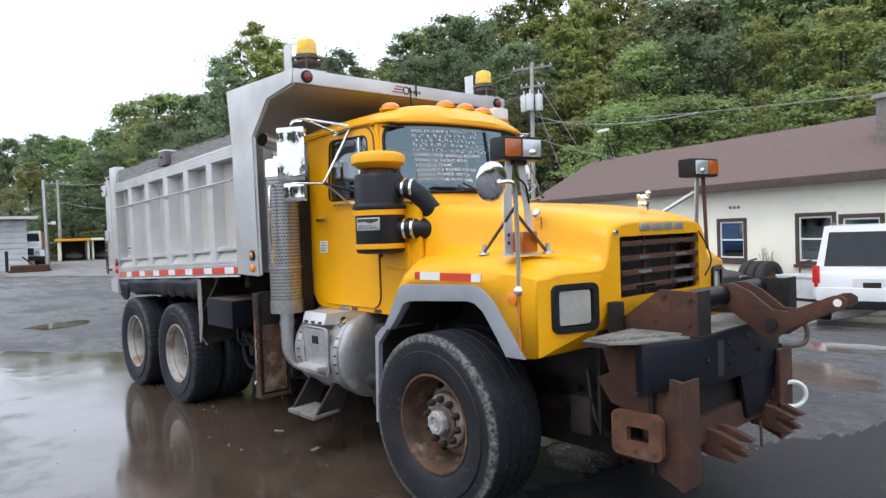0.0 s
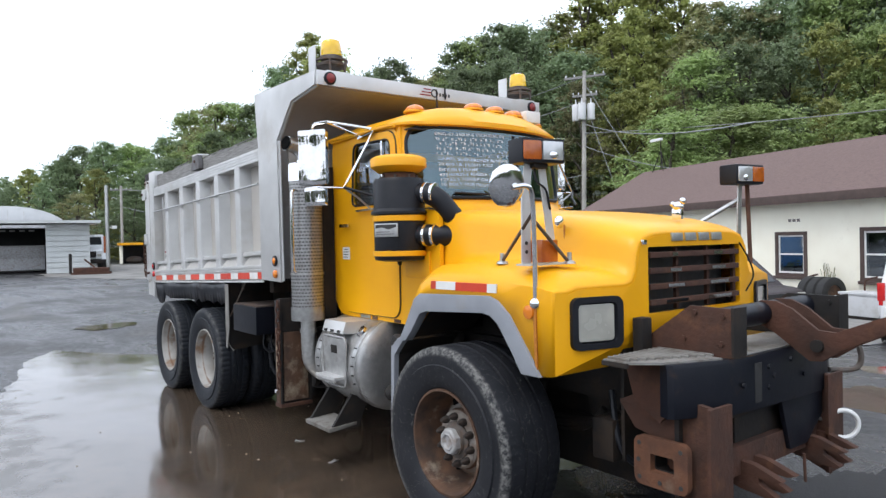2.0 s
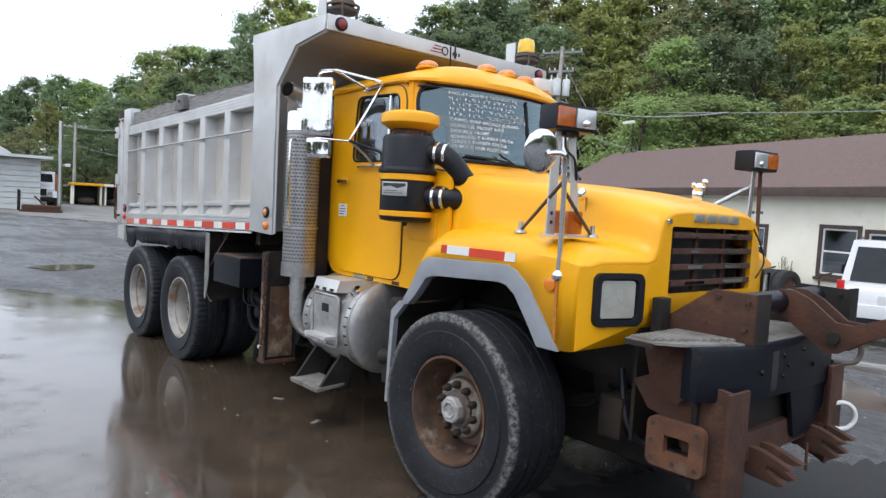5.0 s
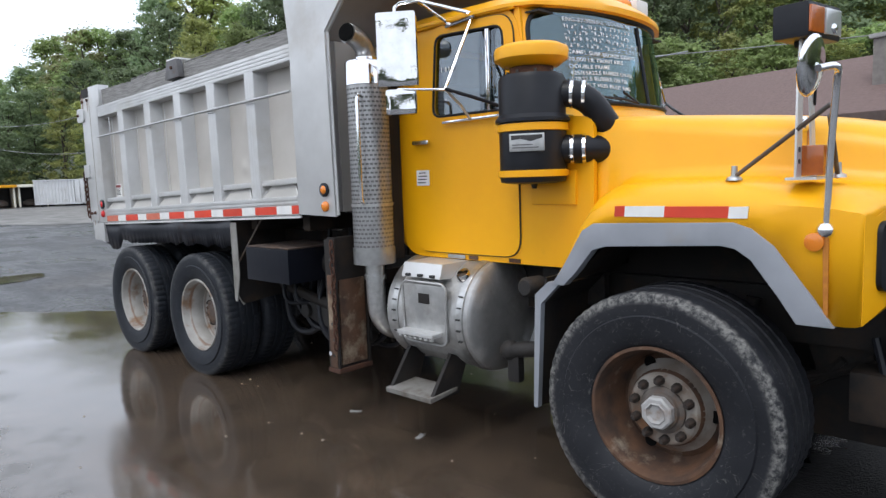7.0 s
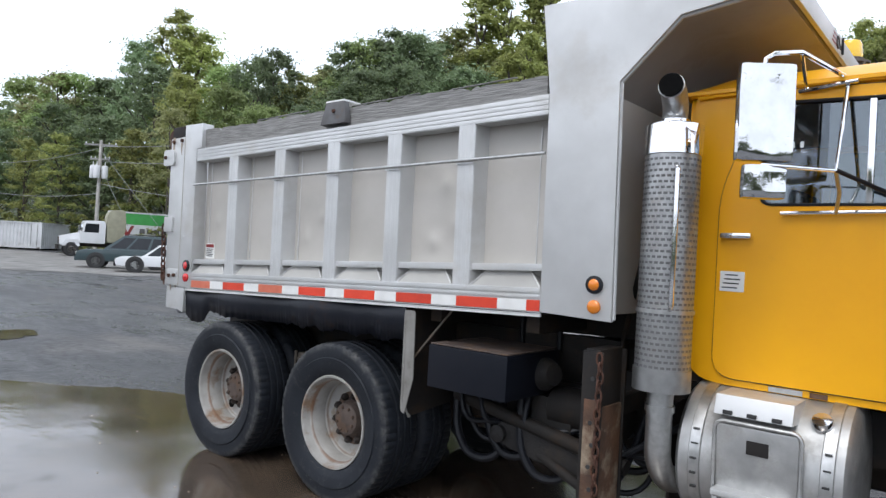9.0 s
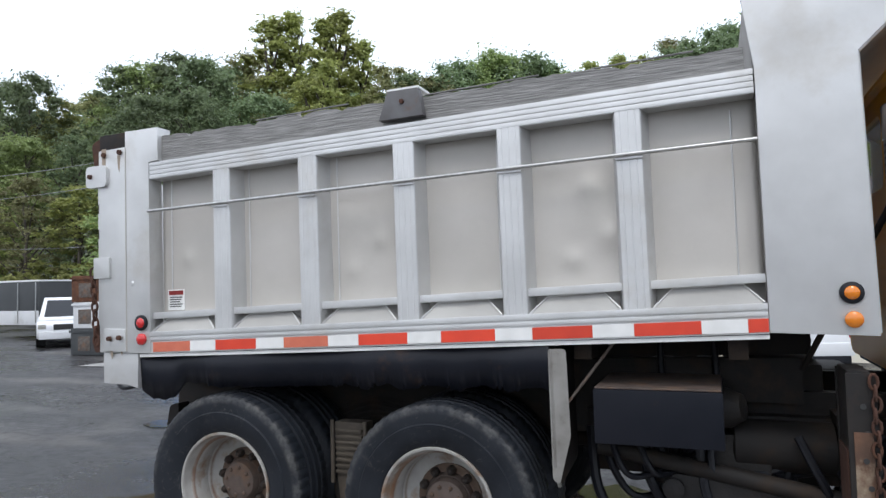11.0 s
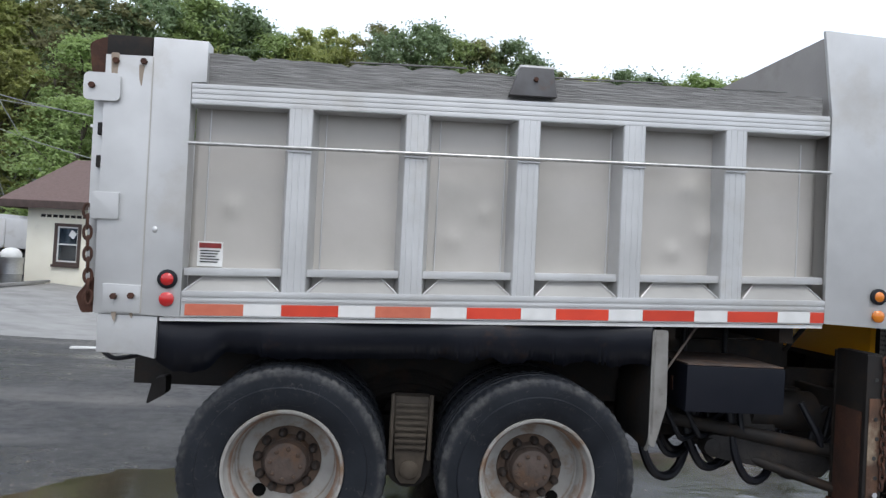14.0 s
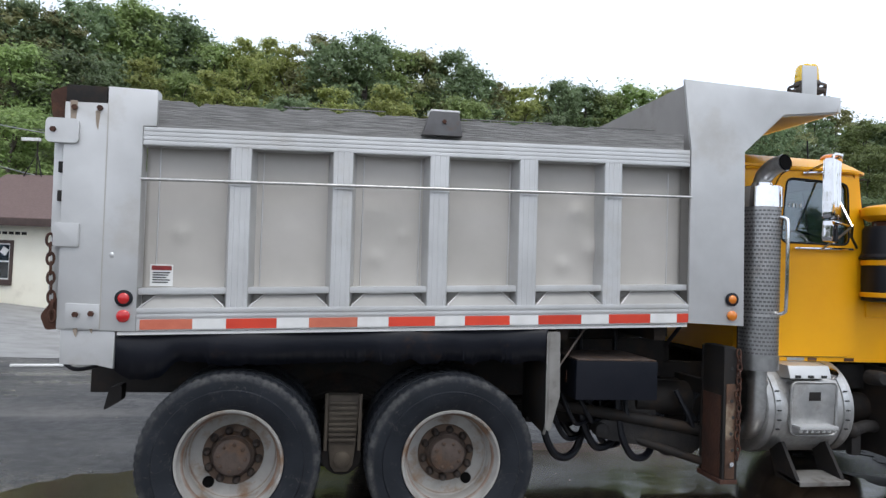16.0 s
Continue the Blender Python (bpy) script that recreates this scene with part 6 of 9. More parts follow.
for k, text in enumerate(LINES):
    if isinstance(text, tuple):
        bm = bmesh.new()
        x = 0.0
        for n in text:
            for i in range(n):
                z0, z1 = ((0.0, 0.026), (0.0, 0.004), (0.022, 0.026))[(n + i + k) % 3]
                box(x, z0, 0.0, x + (0.004 if (n + i + k) % 3 == 0 else 0.015), z1, 0.0006, 0.0, bm)
                if (i + k) % 2:
                    box(x + 0.008, 0.004, 0.0, x + 0.0115, 0.022, 0.0006, 0.0, bm)
                x += 0.023
            x += 0.02
        for v in bm.verts:
            p = bow(-0.72 + v.co.x / HW, 2.412 - 0.0365 * k + v.co.y * 0.8 - 0.004 * math.sin(v.co.x * 9 + k))
            v.co = Vector(p) + Vector((0.004 + v.co.z, 0, 0))
        tagged(part("lettering", bm, M_WRITE, cab, "", 0), "white hand-written line on the windscreen", kind="stuff")
        continue
    cu = bpy.data.curves.new("lettering", "FONT")
    cu.body = text
    cu.size = 0.038
    cu.space_character = 1.06
    cu.extrude = 0.0004
    cu.offset = 0.0002
    tmp = bpy.data.objects.new("lettering", cu)
    me = bpy.data.meshes.new_from_object(tmp)
    bpy.data.objects.remove(tmp)
    bm = bmesh.new()
    bm.from_mesh(me)
    bpy.data.meshes.remove(me)
    width = max(v.co.x for v in bm.verts)
    fit_w = min(width, 0.70) / width
    for v in bm.verts:
        u = -0.72 + v.co.x * fit_w / HW
        p = bow(u, 2.412 - 0.0365 * k + v.co.y * 0.8 - 0.004 * math.sin(v.co.x * 9 + k))
        v.co = Vector(p) + Vector((0.004 + v.co.z, 0, 0))
    tagged(part("lettering", bm, M_WRITE, cab, "", 0), "white hand-written line on the windscreen", kind="stuff")
for k in range(4):
    part("window_note", box(-1.53 + 0.03 * k, YD - 0.0005, 2.205, -1.524 + 0.03 * k + 0.008 * (k % 2), YD + 0.001, 2.232), M_WRITE, cab)

# -- plow hitch ----------------------------------------------------------------
hitch = part("plow_hitch", box(0.95, C - 0.46, 0.80, 1.30, C + 0.46, 1.02, 0.01), M_FRAME, truck, "heavy rusty plow hitch with a black bumper")
plan = [(1.225, -0.795), (1.25, -0.78), (1.345, -0.47), (1.36, -0.30), (1.36, 0.20), (1.33, 0.52), (1.22, 0.80), (1.10, 0.92)]
bm = bmesh.new()
rows = []
for x, y in plan:
    lo = 0.855 if y < -0.6 else 0.84 - 0.05 * max(0, y)
    rows.append([bm.verts.new(p) for p in ((x - 0.05, y * 0.97, lo), (x, y, lo), (x + 0.004, y, lo + 0.02), (x + 0.004, y, 1.075), (x - 0.004, y, 1.095), (x - 0.05, y * 0.97, 1.095))])
for a, b in zip(rows, rows[1:]):
    for k in range(6):
        bm.faces.new((a[k], a[(k + 1) % 6], b[(k + 1) % 6], b[k]))
bm.faces.new(rows[0])
bm.faces.new(rows[-1])
part("bumper", bm, M_NAVY, hitch, "scraped black steel bumper", 30)
part("bumper_slot", box(1.348, -0.30, 0.87, 1.367, -0.235, 1.06, 0.02), M_FLATBLACK, hitch)
for y, z in ((-0.17, 1.03), (-0.17, 0.93), (0.05, 1.04), (-0.12, 0.98), (0.18, 0.95), (-0.40, 0.97)):
    part("bumper_bolt", bolt((1.362, y, z), (1, 0, 0), 0.014), M_NAVY, hitch)
tr = part("step_tray", slab("z", [(0.96, -0.90), (1.09, -0.90), (1.21, -0.785), (1.32, -0.50), (0.98, -0.47)], 1.092, 1.104), M_TRAY, hitch, "worn aluminium grating")
for k in range(11):
    y = -0.88 + 0.038 * k
    part("tray_slat", box(0.97, y, 1.104, 1.09 + 0.018 * k, y + 0.014, 1.116, 0.003), M_TRAY, tr)
part("tray_bracket", slab("y", [(0.92, 1.09), (1.22, 1.09), (1.22, 0.90), (1.12, 0.80), (0.98, 0.88)], -0.70, -0.68, (), 0.004), M_RUST, hitch, "rusty bracket under the tray")
part("tray_edge", box(0.955, -0.905, 1.075, 1.10, -0.893, 1.098, 0.003), M_FRAME, hitch)
for y, mt, x1 in ((-0.46, M_RUST, 1.345), (C + 0.48, M_FRAME, 1.395)):
    pl = part("cheek_plate", slab("y", [(0.80, 1.095), (x1, 1.095), (x1, 1.325), (1.13, 1.33)], y, y + 0.022, (), 0.003), mt, hitch, "brown steel cheek plate")
    part("plate_flange", box(x1 - 0.002, y - 0.004, 1.10, x1 + 0.012, y + 0.11, 1.33, 0.003), M_FRAME, pl)
    for x, z in ((1.16, 1.30), (x1 - 0.04, 1.29), (1.10, 1.17), (x1 - 0.05, 1.16)):
        part("plate_bolt", bolt((x, y, z), (0, -1, 0), 0.014), mt, pl)
part("lift_shaft", rod((1.22, -0.44, 1.255), (1.22, C + 0.50, 1.265), 0.058, seg=24), M_NAVY, hitch, "black round lift shaft")
part("shaft_steel", rod((1.23, 0.24, 1.262), (1.23, C + 0.50, 1.268), 0.045, seg=24), M_STEEL, hitch)
part("bumper_shelf", box(1.02, -0.44, 1.09, 1.33, 0.5, 1.10), M_TRAY, hitch)
for y in (0.04, 0.19):
    arm = [(1.16, 1.29), (1.22, 1.325), (1.30, 1.325), (1.38, 1.29), (1.50, 1.195), (1.58, 1.19), (1.80, 1.285), (1.835, 1.287), (1.862, 1.268), (1.864, 1.235), (1.84, 1.213), (1.80, 1.205), (1.62, 1.115), (1.52, 1.045), (1.46, 1.04), (1.28, 1.17), (1.17, 1.22)]
    part("lift_arm", slab("y", arm, y, y + 0.022, (), 0.004), M_RUST, hitch, "brown steel lift arm")
part("arm_pin", rod((1.50, 0.02, 1.12), (1.50, 0.24, 1.12), 0.03, seg=16), M_FRAME, hitch)
part("arm_eye", lathe([(0.001, 0), (0.02, 0), (0.02, 0.012)], (1.822, 0.038, 1.25), (1.822, 0.3, 1.25), 18), M_WHITE, hitch)
for y in (-0.66, C + 0.45):
    col = part("hitch_column", slab("y", [(1.17, 0.44), (1.36, 0.36), (1.36, 0.90), (1.05, 0.95), (0.86, 0.86), (0.95, 0.74), (1.12, 0.70)], y, y + 0.03, (), 0.004), M_RUST, hitch, "rusty steel push plate")
    part("column_flange", box(1.345, y - 0.02, 0.37, 1.365, y + 0.16, 0.90, 0.004), M_RUST, col)
    part("column_rib", box(1.19, y - 0.03, 0.43, 1.215, y, 0.86, 0.004), M_FRAME, col)
tow = part("tow_plate", slab("y", rrect(1.0, 0.505, 1.285, 0.735, 0.04), -0.735, -0.70, (rrect(1.09, 0.58, 1.215, 0.66, 0.008),)), M_RUSTLT, hitch, "rusty tow plate with a square hole")
part("tow_socket", slab("y", rrect(1.085, 0.572, 1.22, 0.668, 0.008), -0.70, -0.62, (rrect(1.095, 0.585, 1.21, 0.655, 0.008),)), M_FRAME, tow)
for x, z in ((1.03, 0.54), (1.25, 0.54), (1.03, 0.70), (1.25, 0.70), (1.14, 0.535), (1.025, 0.62)):
    part("tow_bolt", lathe([(0.001, 0), (0.011, 0), (0.011, 0.002)], (x, -0.7355, z), (x, -1, z), 10), M_FLATBLACK, tow)
part("hitch_beam", box(1.10, -0.62, 0.52, 1.30, C + 0.46, 0.66, 0.01), M_RUST, hitch)
part("hitch_web", box(1.20, -0.30, 0.62, 1.26, C + 0.44, 0.88, 0.01), M_FRAME, hitch)
part("hitch_gusset", slab("x", [(0.02, 0.86), (0.52, 0.86), (0.52, 0.72), (0.30, 0.56), (0.12, 0.56)], 1.30, 1.325, (), 0.004), M_NAVY, hitch)
for y in (-0.32, -0.20, 0.34, 0.46):
    part("hitch_hook", slab("y", [(1.20, 0.60), (1.36, 0.585), (1.50, 0.535), (1.46, 0.52), (1.385, 0.525), (1.385, 0.50), (1.47, 0.455), (1.44, 0.44), (1.30, 0.455), (1.20, 0.48)], y, y + 0.045, (), 0.006), M_RUST, hitch, "rusty push-lug hook")
part("hose_ring", tube([(1.38 + 0.055 * math.cos(t), 0.60 + 0.06 * math.cos(t), 0.615 + 0.075 * math.sin(t)) for t in [2 * math.pi * j / 24 for j in range(24)]], 0.013, 8, loop=True), M_WHITE, hitch, "coiled white hose")
part("hose_tail", tube(arc_points([(1.33, 0.52, 0.63), (1.30, 0.45, 0.66), (1.28, 0.36, 0.62), (1.27, 0.30, 0.56)]), 0.011, 8), M_STEEL, hitch)
part("side_loop", tube(arc_points([(1.30, 0.62, 0.90), (1.34, 0.86, 0.88), (1.36, 0.90, 0.95), (1.34, 0.85, 1.08)]), 0.016, 8), M_HUB, hitch)
part("hitch_bracket", box(1.18, 0.44, 1.095, 1.40, 0.60, 1.115, 0.005), M_FRAME, hitch)
part("hitch_chain", tube([(1.40, 0.10, 0.56), (1.405, 0.10, 0.42)], 0.008, 6), M_RUST, hitch)
part("plow_stop", box(0.87, -0.56, 1.09, 0.93, -0.48, 1.26, 0.01), M_FRAME, hitch)
part("grille_wire", tube(arc_points([(0.88, 0.45, 1.62), (0.90, 0.52, 1.52), (0.91, 0.55, 1.42), (0.89, 0.50, 1.33)]), 0.005, 6), M_BLACK, hood)

# -- below the engine ----------------------------------------------------------
part("oil_pan", slab("y", rounded([(-0.55, 0.74), (0.72, 0.74), (0.70, 0.60), (0.30, 0.50), (-0.45, 0.46)], 0.05), C - 0.26, C + 0.26, (), 0.03), M_FRAME, truck)
for s in (-1, 1):
    y = C + s * 0.44
    for k in range(3):
        part("front_spring_leaf", tube(arc_points([(-0.75 + 0.12 * k, y, 0.74 - 0.02 * k), (-0.35, y, 0.62 - 0.02 * k), (0.0, y, 0.585 - 0.02 * k), (0.4, y, 0.62 - 0.02 * k), (0.8 - 0.12 * k, y, 0.76 - 0.02 * k)]), 0.02, 6), M_FRAME, truck)
    part("shock_absorber", rod((0.12, C + s * 0.56, 0.50), (0.2, C + s * 0.52, 0.98), 0.035), M_FRAME, truck)
    part("brake_backplate", lathe([(0.001, 0), (0.21, 0), (0.21, 0.05), (0.12, 0.08)], (0, C + s * 0.76, 0.538), (0, C, 0.538), 24), M_FRAME, truck)
# black plates and sheets added to block light through the wheel wells
for s in (-1, 1):
    part("well_light_block", slab("y", [(-0.78, 0.60), (-0.78, 1.40), (0.80, 1.40), (0.80, 0.62), (0.45, 0.62), (0.35, 0.95), (-0.35, 0.95), (-0.45, 0.60)], C + s * 0.40 - 0.006, C + s * 0.40 + 0.006), M_FRAME, truck, "black plate added inside the fender to block light")
    part("splash_guard", slab("x", [(C + s * 0.40, 0.40), (C + s * 0.90, 0.40), (C + s * 0.90, 1.05), (C + s * 0.40, 1.05)], -0.715, -0.70), M_FRAME, truck, "black sheet added behind the front wheel to block light")
# two unseen far-side boxes, added to keep sky out of the puddle's reflection
far_block = part("far_block_box", box(-1.75, C + 0.42, 0.44, -0.80, C + 0.98, 1.06, 0.03), M_FRAME, truck, "black box added unseen on the far side to block light")
part("block_lid", box(-1.76, C + 0.41, 1.062, -0.79, C + 0.99, 1.076, 0.004), M_STEEL, far_block)
res = part("far_block_tank", box(-3.42, C + 0.46, 0.40, -1.98, C + 0.98, 1.04, 0.04), M_FRAME, truck, "black tank added unseen on the far side to block light")
part("block_cap", lathe([(0.06, 0), (0.06, 0.04), (0.04, 0.05), (0.001, 0.05)], (-2.3, C + 0.72, 1.04), (-2.3, C + 0.72, 2), 18), M_STEEL, res)
for x in (-3.1, -2.3):
    part("block_strap", box(x, C + 0.45, 0.39, x + 0.06, C + 0.99, 1.05, 0.006), M_HUB, res)
# dark beam and plates added to shut out light below the nose
part("nose_block_beam", box(0.62, C - 0.62, 0.50, 0.76, C + 0.62, 0.72, 0.02), M_FRAME, truck)
part("nose_light_block", slab("x", [(C - 0.60, 0.52), (C + 0.60, 0.52), (C + 0.60, 1.12), (C - 0.60, 1.12)], 0.80, 0.82), M_FRAME, truck)
part("hitch_side_block", slab("y", [(0.45, 0.95), (1.10, 0.95), (1.12, 0.50), (1.0, 0.36), (0.70, 0.34), (0.45, 0.50)], 0.62, 0.635, (), 0.003), M_NEARBLACK, hitch)
for k in range(6):
    y = C - 0.55 + 0.21 * k
    part("black_hose", tube(arc_points([(0.70, y, 0.86), (0.78, y - 0.04, 0.60), (0.86, y + 0.02, 0.50 + 0.02 * (k % 3)), (0.93, y + 0.08, 0.66), (0.96, y + 0.1, 0.84)], 5), 0.017, 8), M_BLACK, truck)
part("steering_gear", box(0.36, C + 0.50, 0.72, 0.58, C + 0.66, 0.98, 0.03), M_FRAME, truck)
part("tie_rod", rod((-0.2, C - 0.8, 0.46), (-0.2, C + 0.8, 0.46), 0.022), M_FRAME, truck)
# plate and low beams added to hide the bright ground behind
part("hitch_back_block", slab("x", [(-0.55, 0.86), (0.62, 0.86), (0.60, 0.40), (-0.52, 0.44)], 0.98, 1.01, (), 0.004), M_NEARBLACK, hitch)
part("low_block_beam", box(-0.9, C - 0.40, 0.34, 1.0, C - 0.30, 0.62, 0.01), M_FRAME, hitch)
part("low_block_beam", box(-0.9, C + 0.30, 0.34, 1.0, C + 0.40, 0.62, 0.01), M_FRAME, hitch)

# ---------------------------------------------------------------- ground, hill and woods
SKYLINE = [(0, 5), (30, 9), (46, 12.4), (50, 13.7), (52, 14.4), (58, 15.4), (77.6, 17.3), (80.7, 18.9), (84, 18.5), (86.4, 19.9), (92, 19.5), (97, 19.2), (101, 18.6), (105.5, 19.6), (108, 19.7), (112, 18.9),
           (116.3, 18.7), (119, 20.4), (121, 23.4), (126.1, 23.6), (127.8, 21.7), (129.4, 19.3), (131.3, 19.0), (133.9, 19.5), (136, 19.3), (138.9, 17.2), (141.8, 14.4), (145.2, 16.2), (148.4, 14.8), (150, 17), (153.2, 18),
           (155.2, 15.8), (156, 13.5), (157.3, 12), (159.5, 11.8), (161.5, 13), (163.3, 10.6), (164.5, 9.2), (166.5, 8.6), (170.5, 8.7), (172.2, 7.2), (176, 5.6), (180, 5.0), (200, 4.5), (360, 5)]
HUBX, HUBY = -3.0, -1.5


def table(rows, a):
    for (a0, v0), (a1, v1) in zip(rows, rows[1:]):
        if a0 <= a <= a1:
            return v0 + (v1 - v0) * (a - a0) / (a1 - a0)
    return rows[-1][1]


START = [(0, 70), (30, 70), (45, 60), (60, 52), (75, 46), (90, 40), (135, 38), (145, 48), (155, 62), (165, 80), (180, 95), (210, 120), (360, 70)]
SMOOTH = [(0, 3), (30, 7), (50, 11), (70, 13.5), (90, 14.5), (120, 14.5), (135, 13.5), (145, 11.5), (155, 9.5), (165, 6), (180, 4.5), (210, 2), (330, 1), (360, 3)]


def ease(v):
    v = min(1.0, max(0.0, v))
    return v * v * (3 - 2 * v)


def dip(x, y):
    """The yard falls a little towards the office."""
    return -0.66 * ease((y - 3.0) / 12.0) * ease((x + 18.0) / 11.0) * (1 - ease((math.hypot(x, y) - 32) / 8))


def hill(x, y):
    """Height of the land: a yard falling gently to the office, then the wooded slope."""
    dx, dy = x - HUBX, y - HUBY
    r = math.hypot(dx, dy)
    a = math.degrees(math.atan2(dy, dx)) % 360
    r0 = table(START, a)
    if r <= r0:
        return dip(x, y)
    run = min(r, 190) - r0
    k = min(1.0, run / 25)
    return run * math.tan(radians(table(SMOOTH, a))) * (0.55 + 0.45 * k)


bm = bmesh.new()
radii = [0.01, 1.5, 3, 4, 5, 6, 7, 8, 9, 10, 11, 12, 13, 14, 15, 16, 17, 18, 19, 20, 22, 25, 30, 35, 40, 46, 52, 60, 70, 80, 95, 110, 130, 150, 170, 190, 230, 320, 600, 1500, 3500]
NA = 120
rings = []
for r in radii:
    ring = []
    for k in range(NA):
        a = 2 * math.pi * k / NA
        x, y = HUBX + r * math.cos(a), HUBY + r * math.sin(a)
        h = hill(x, y) if r < 400 else hill(HUBX + 190 * math.cos(a), HUBY + 190 * math.sin(a))
        ring.append(bm.verts.new((x, y, h + (0.012 * noise.noise((x * 0.3, y * 0.3, 0)) - 0.006 if 5 < r < 40 else 0))))
    rings.append(ring)
for p, q in zip(rings, rings[1:]):
    for k in range(NA):
        bm.faces.new((p[k], p[(k + 1) % NA], q[(k + 1) % NA], q[k]))


def wet_asphalt():
    m = bpy.data.materials.new("wet_asphalt")
    m.use_nodes = True
    n, l = m.node_tree.nodes, m.node_tree.links
    b = n["Principled BSDF"]
    tc = n.new("ShaderNodeTexCoord")
    sep = n.new("ShaderNodeSeparateXYZ")
    l.new(tc.outputs["Object"], sep.inputs[0])

    def noise_tex(scale, detail=6, rough=0.6):
        t = n.new("ShaderNodeTexNoise")
        t.inputs["Scale"].default_value, t.inputs["Detail"].default_value, t.inputs["Roughness"].default_value = scale, detail, rough
        l.new(tc.outputs["Object"], t.inputs["Vector"])
        return t

    def ramp(src, lo, hi, a=0.0, c=1.0):
        r = n.new("ShaderNodeMapRange")
        r.inputs[1].default_value, r.inputs[2].default_value, r.inputs[3].default_value, r.inputs[4].default_value = lo, hi, a, c
        l.new(src, r.inputs[0])
        return r.outputs[0]

    def mix(f, a, c):
        x = n.new("ShaderNodeMix")
        x.data_type = "RGBA"
        l.new(f, x.inputs[0])
        for s, v in ((6, a), (7, c)):
            if isinstance(v, tuple):
                x.inputs[s].default_value = (*v, 1)
            else:
                l.new(v, x.inputs[s])
        return x.outputs[2]
    patches, grit, streak, fine, stones = noise_tex(0.22, 8), noise_tex(70, 3), noise_tex(1.3, 7), noise_tex(9, 6), noise_tex(30, 4, 0.7)
    base = mix(ramp(streak.outputs[0], 0.35, 0.65), (0.018, 0.018, 0.020), (0.040, 0.039, 0.041))
    base = mix(ramp(patches.outputs[0], 0.57, 0.66, 0, 0.6), base, (0.135, 0.128, 0.118))
    base = mix(ramp(fine.outputs[0], 0.50, 0.62, 0, 0.6), base, (0.011, 0.011, 0.012))
    base = mix(ramp(stones.outputs[0], 0.57, 0.68, 0, 0.5), base, (0.10, 0.097, 0.094))
    base = mix(ramp(grit.outputs[0], 0.58, 0.72, 0, 0.6), base, (0.14, 0.136, 0.132))
    mp = n.new("ShaderNodeMapping")
    mp.inputs["Scale"].default_value = (0.22, 1.0, 1.0)
    mp.inputs["Rotation"].default_value = (0, 0, radians(20))
    l.new(tc.outputs["Object"], mp.inputs[0])
    tracks = n.new("ShaderNodeTexNoise")
    tracks.inputs["Scale"].default_value, tracks.inputs["Detail"].default_value, tracks.inputs["Roughness"].default_value = 0.9, 8, 0.62
    l.new(mp.outputs[0], tracks.inputs["Vector"])
    base = mix(ramp(tracks.outputs[0], 0.54, 0.66, 0, 0.6), base, (0.145, 0.138, 0.127))
    # grass and earth past the yard, by the height of the land
    woods = mix(ramp(fine.outputs[0], 0.4, 0.6), (0.035, 0.06, 0.012), (0.05, 0.042, 0.02))
    base = mix(ramp(sep.outputs[2], 0.05, 0.25), base, woods)
    l.new(base, b.inputs["Base Color"])
    wet = ramp(patches.outputs[0], 0.42, 0.60, 0.11, 0.42)
    wr = n.new("ShaderNodeMath")
    wr.operation = "ADD"
    l.new(wet, wr.inputs[0])
    dry = n.new("ShaderNodeMath")
    dry.operation = "ADD"
    l.new(ramp(fine.outputs[0], 0.3, 0.7, -0.06, 0.16), dry.inputs[0])
    l.new(ramp(tracks.outputs[0], 0.36, 0.64, -0.10, 0.30), dry.inputs[1])
    l.new(dry.outputs[0], wr.inputs[1])
    l.new(wr.outputs[0], b.inputs["Roughness"])
    b.inputs["IOR"].default_value = 1.5
    bp = n.new("ShaderNodeBump")
    bp.inputs["Strength"].default_value, bp.inputs["Distance"].default_value = 0.7, 0.012
    l.new(grit.outputs[0], bp.inputs["Height"])
    l.new(bp.outputs[0], b.inputs["Normal"])
    return m


ground = solo("ground", bm, wet_asphalt(), "wet dark asphalt yard rising to a wooded hillside", "ground", kind="structure", smooth=70)

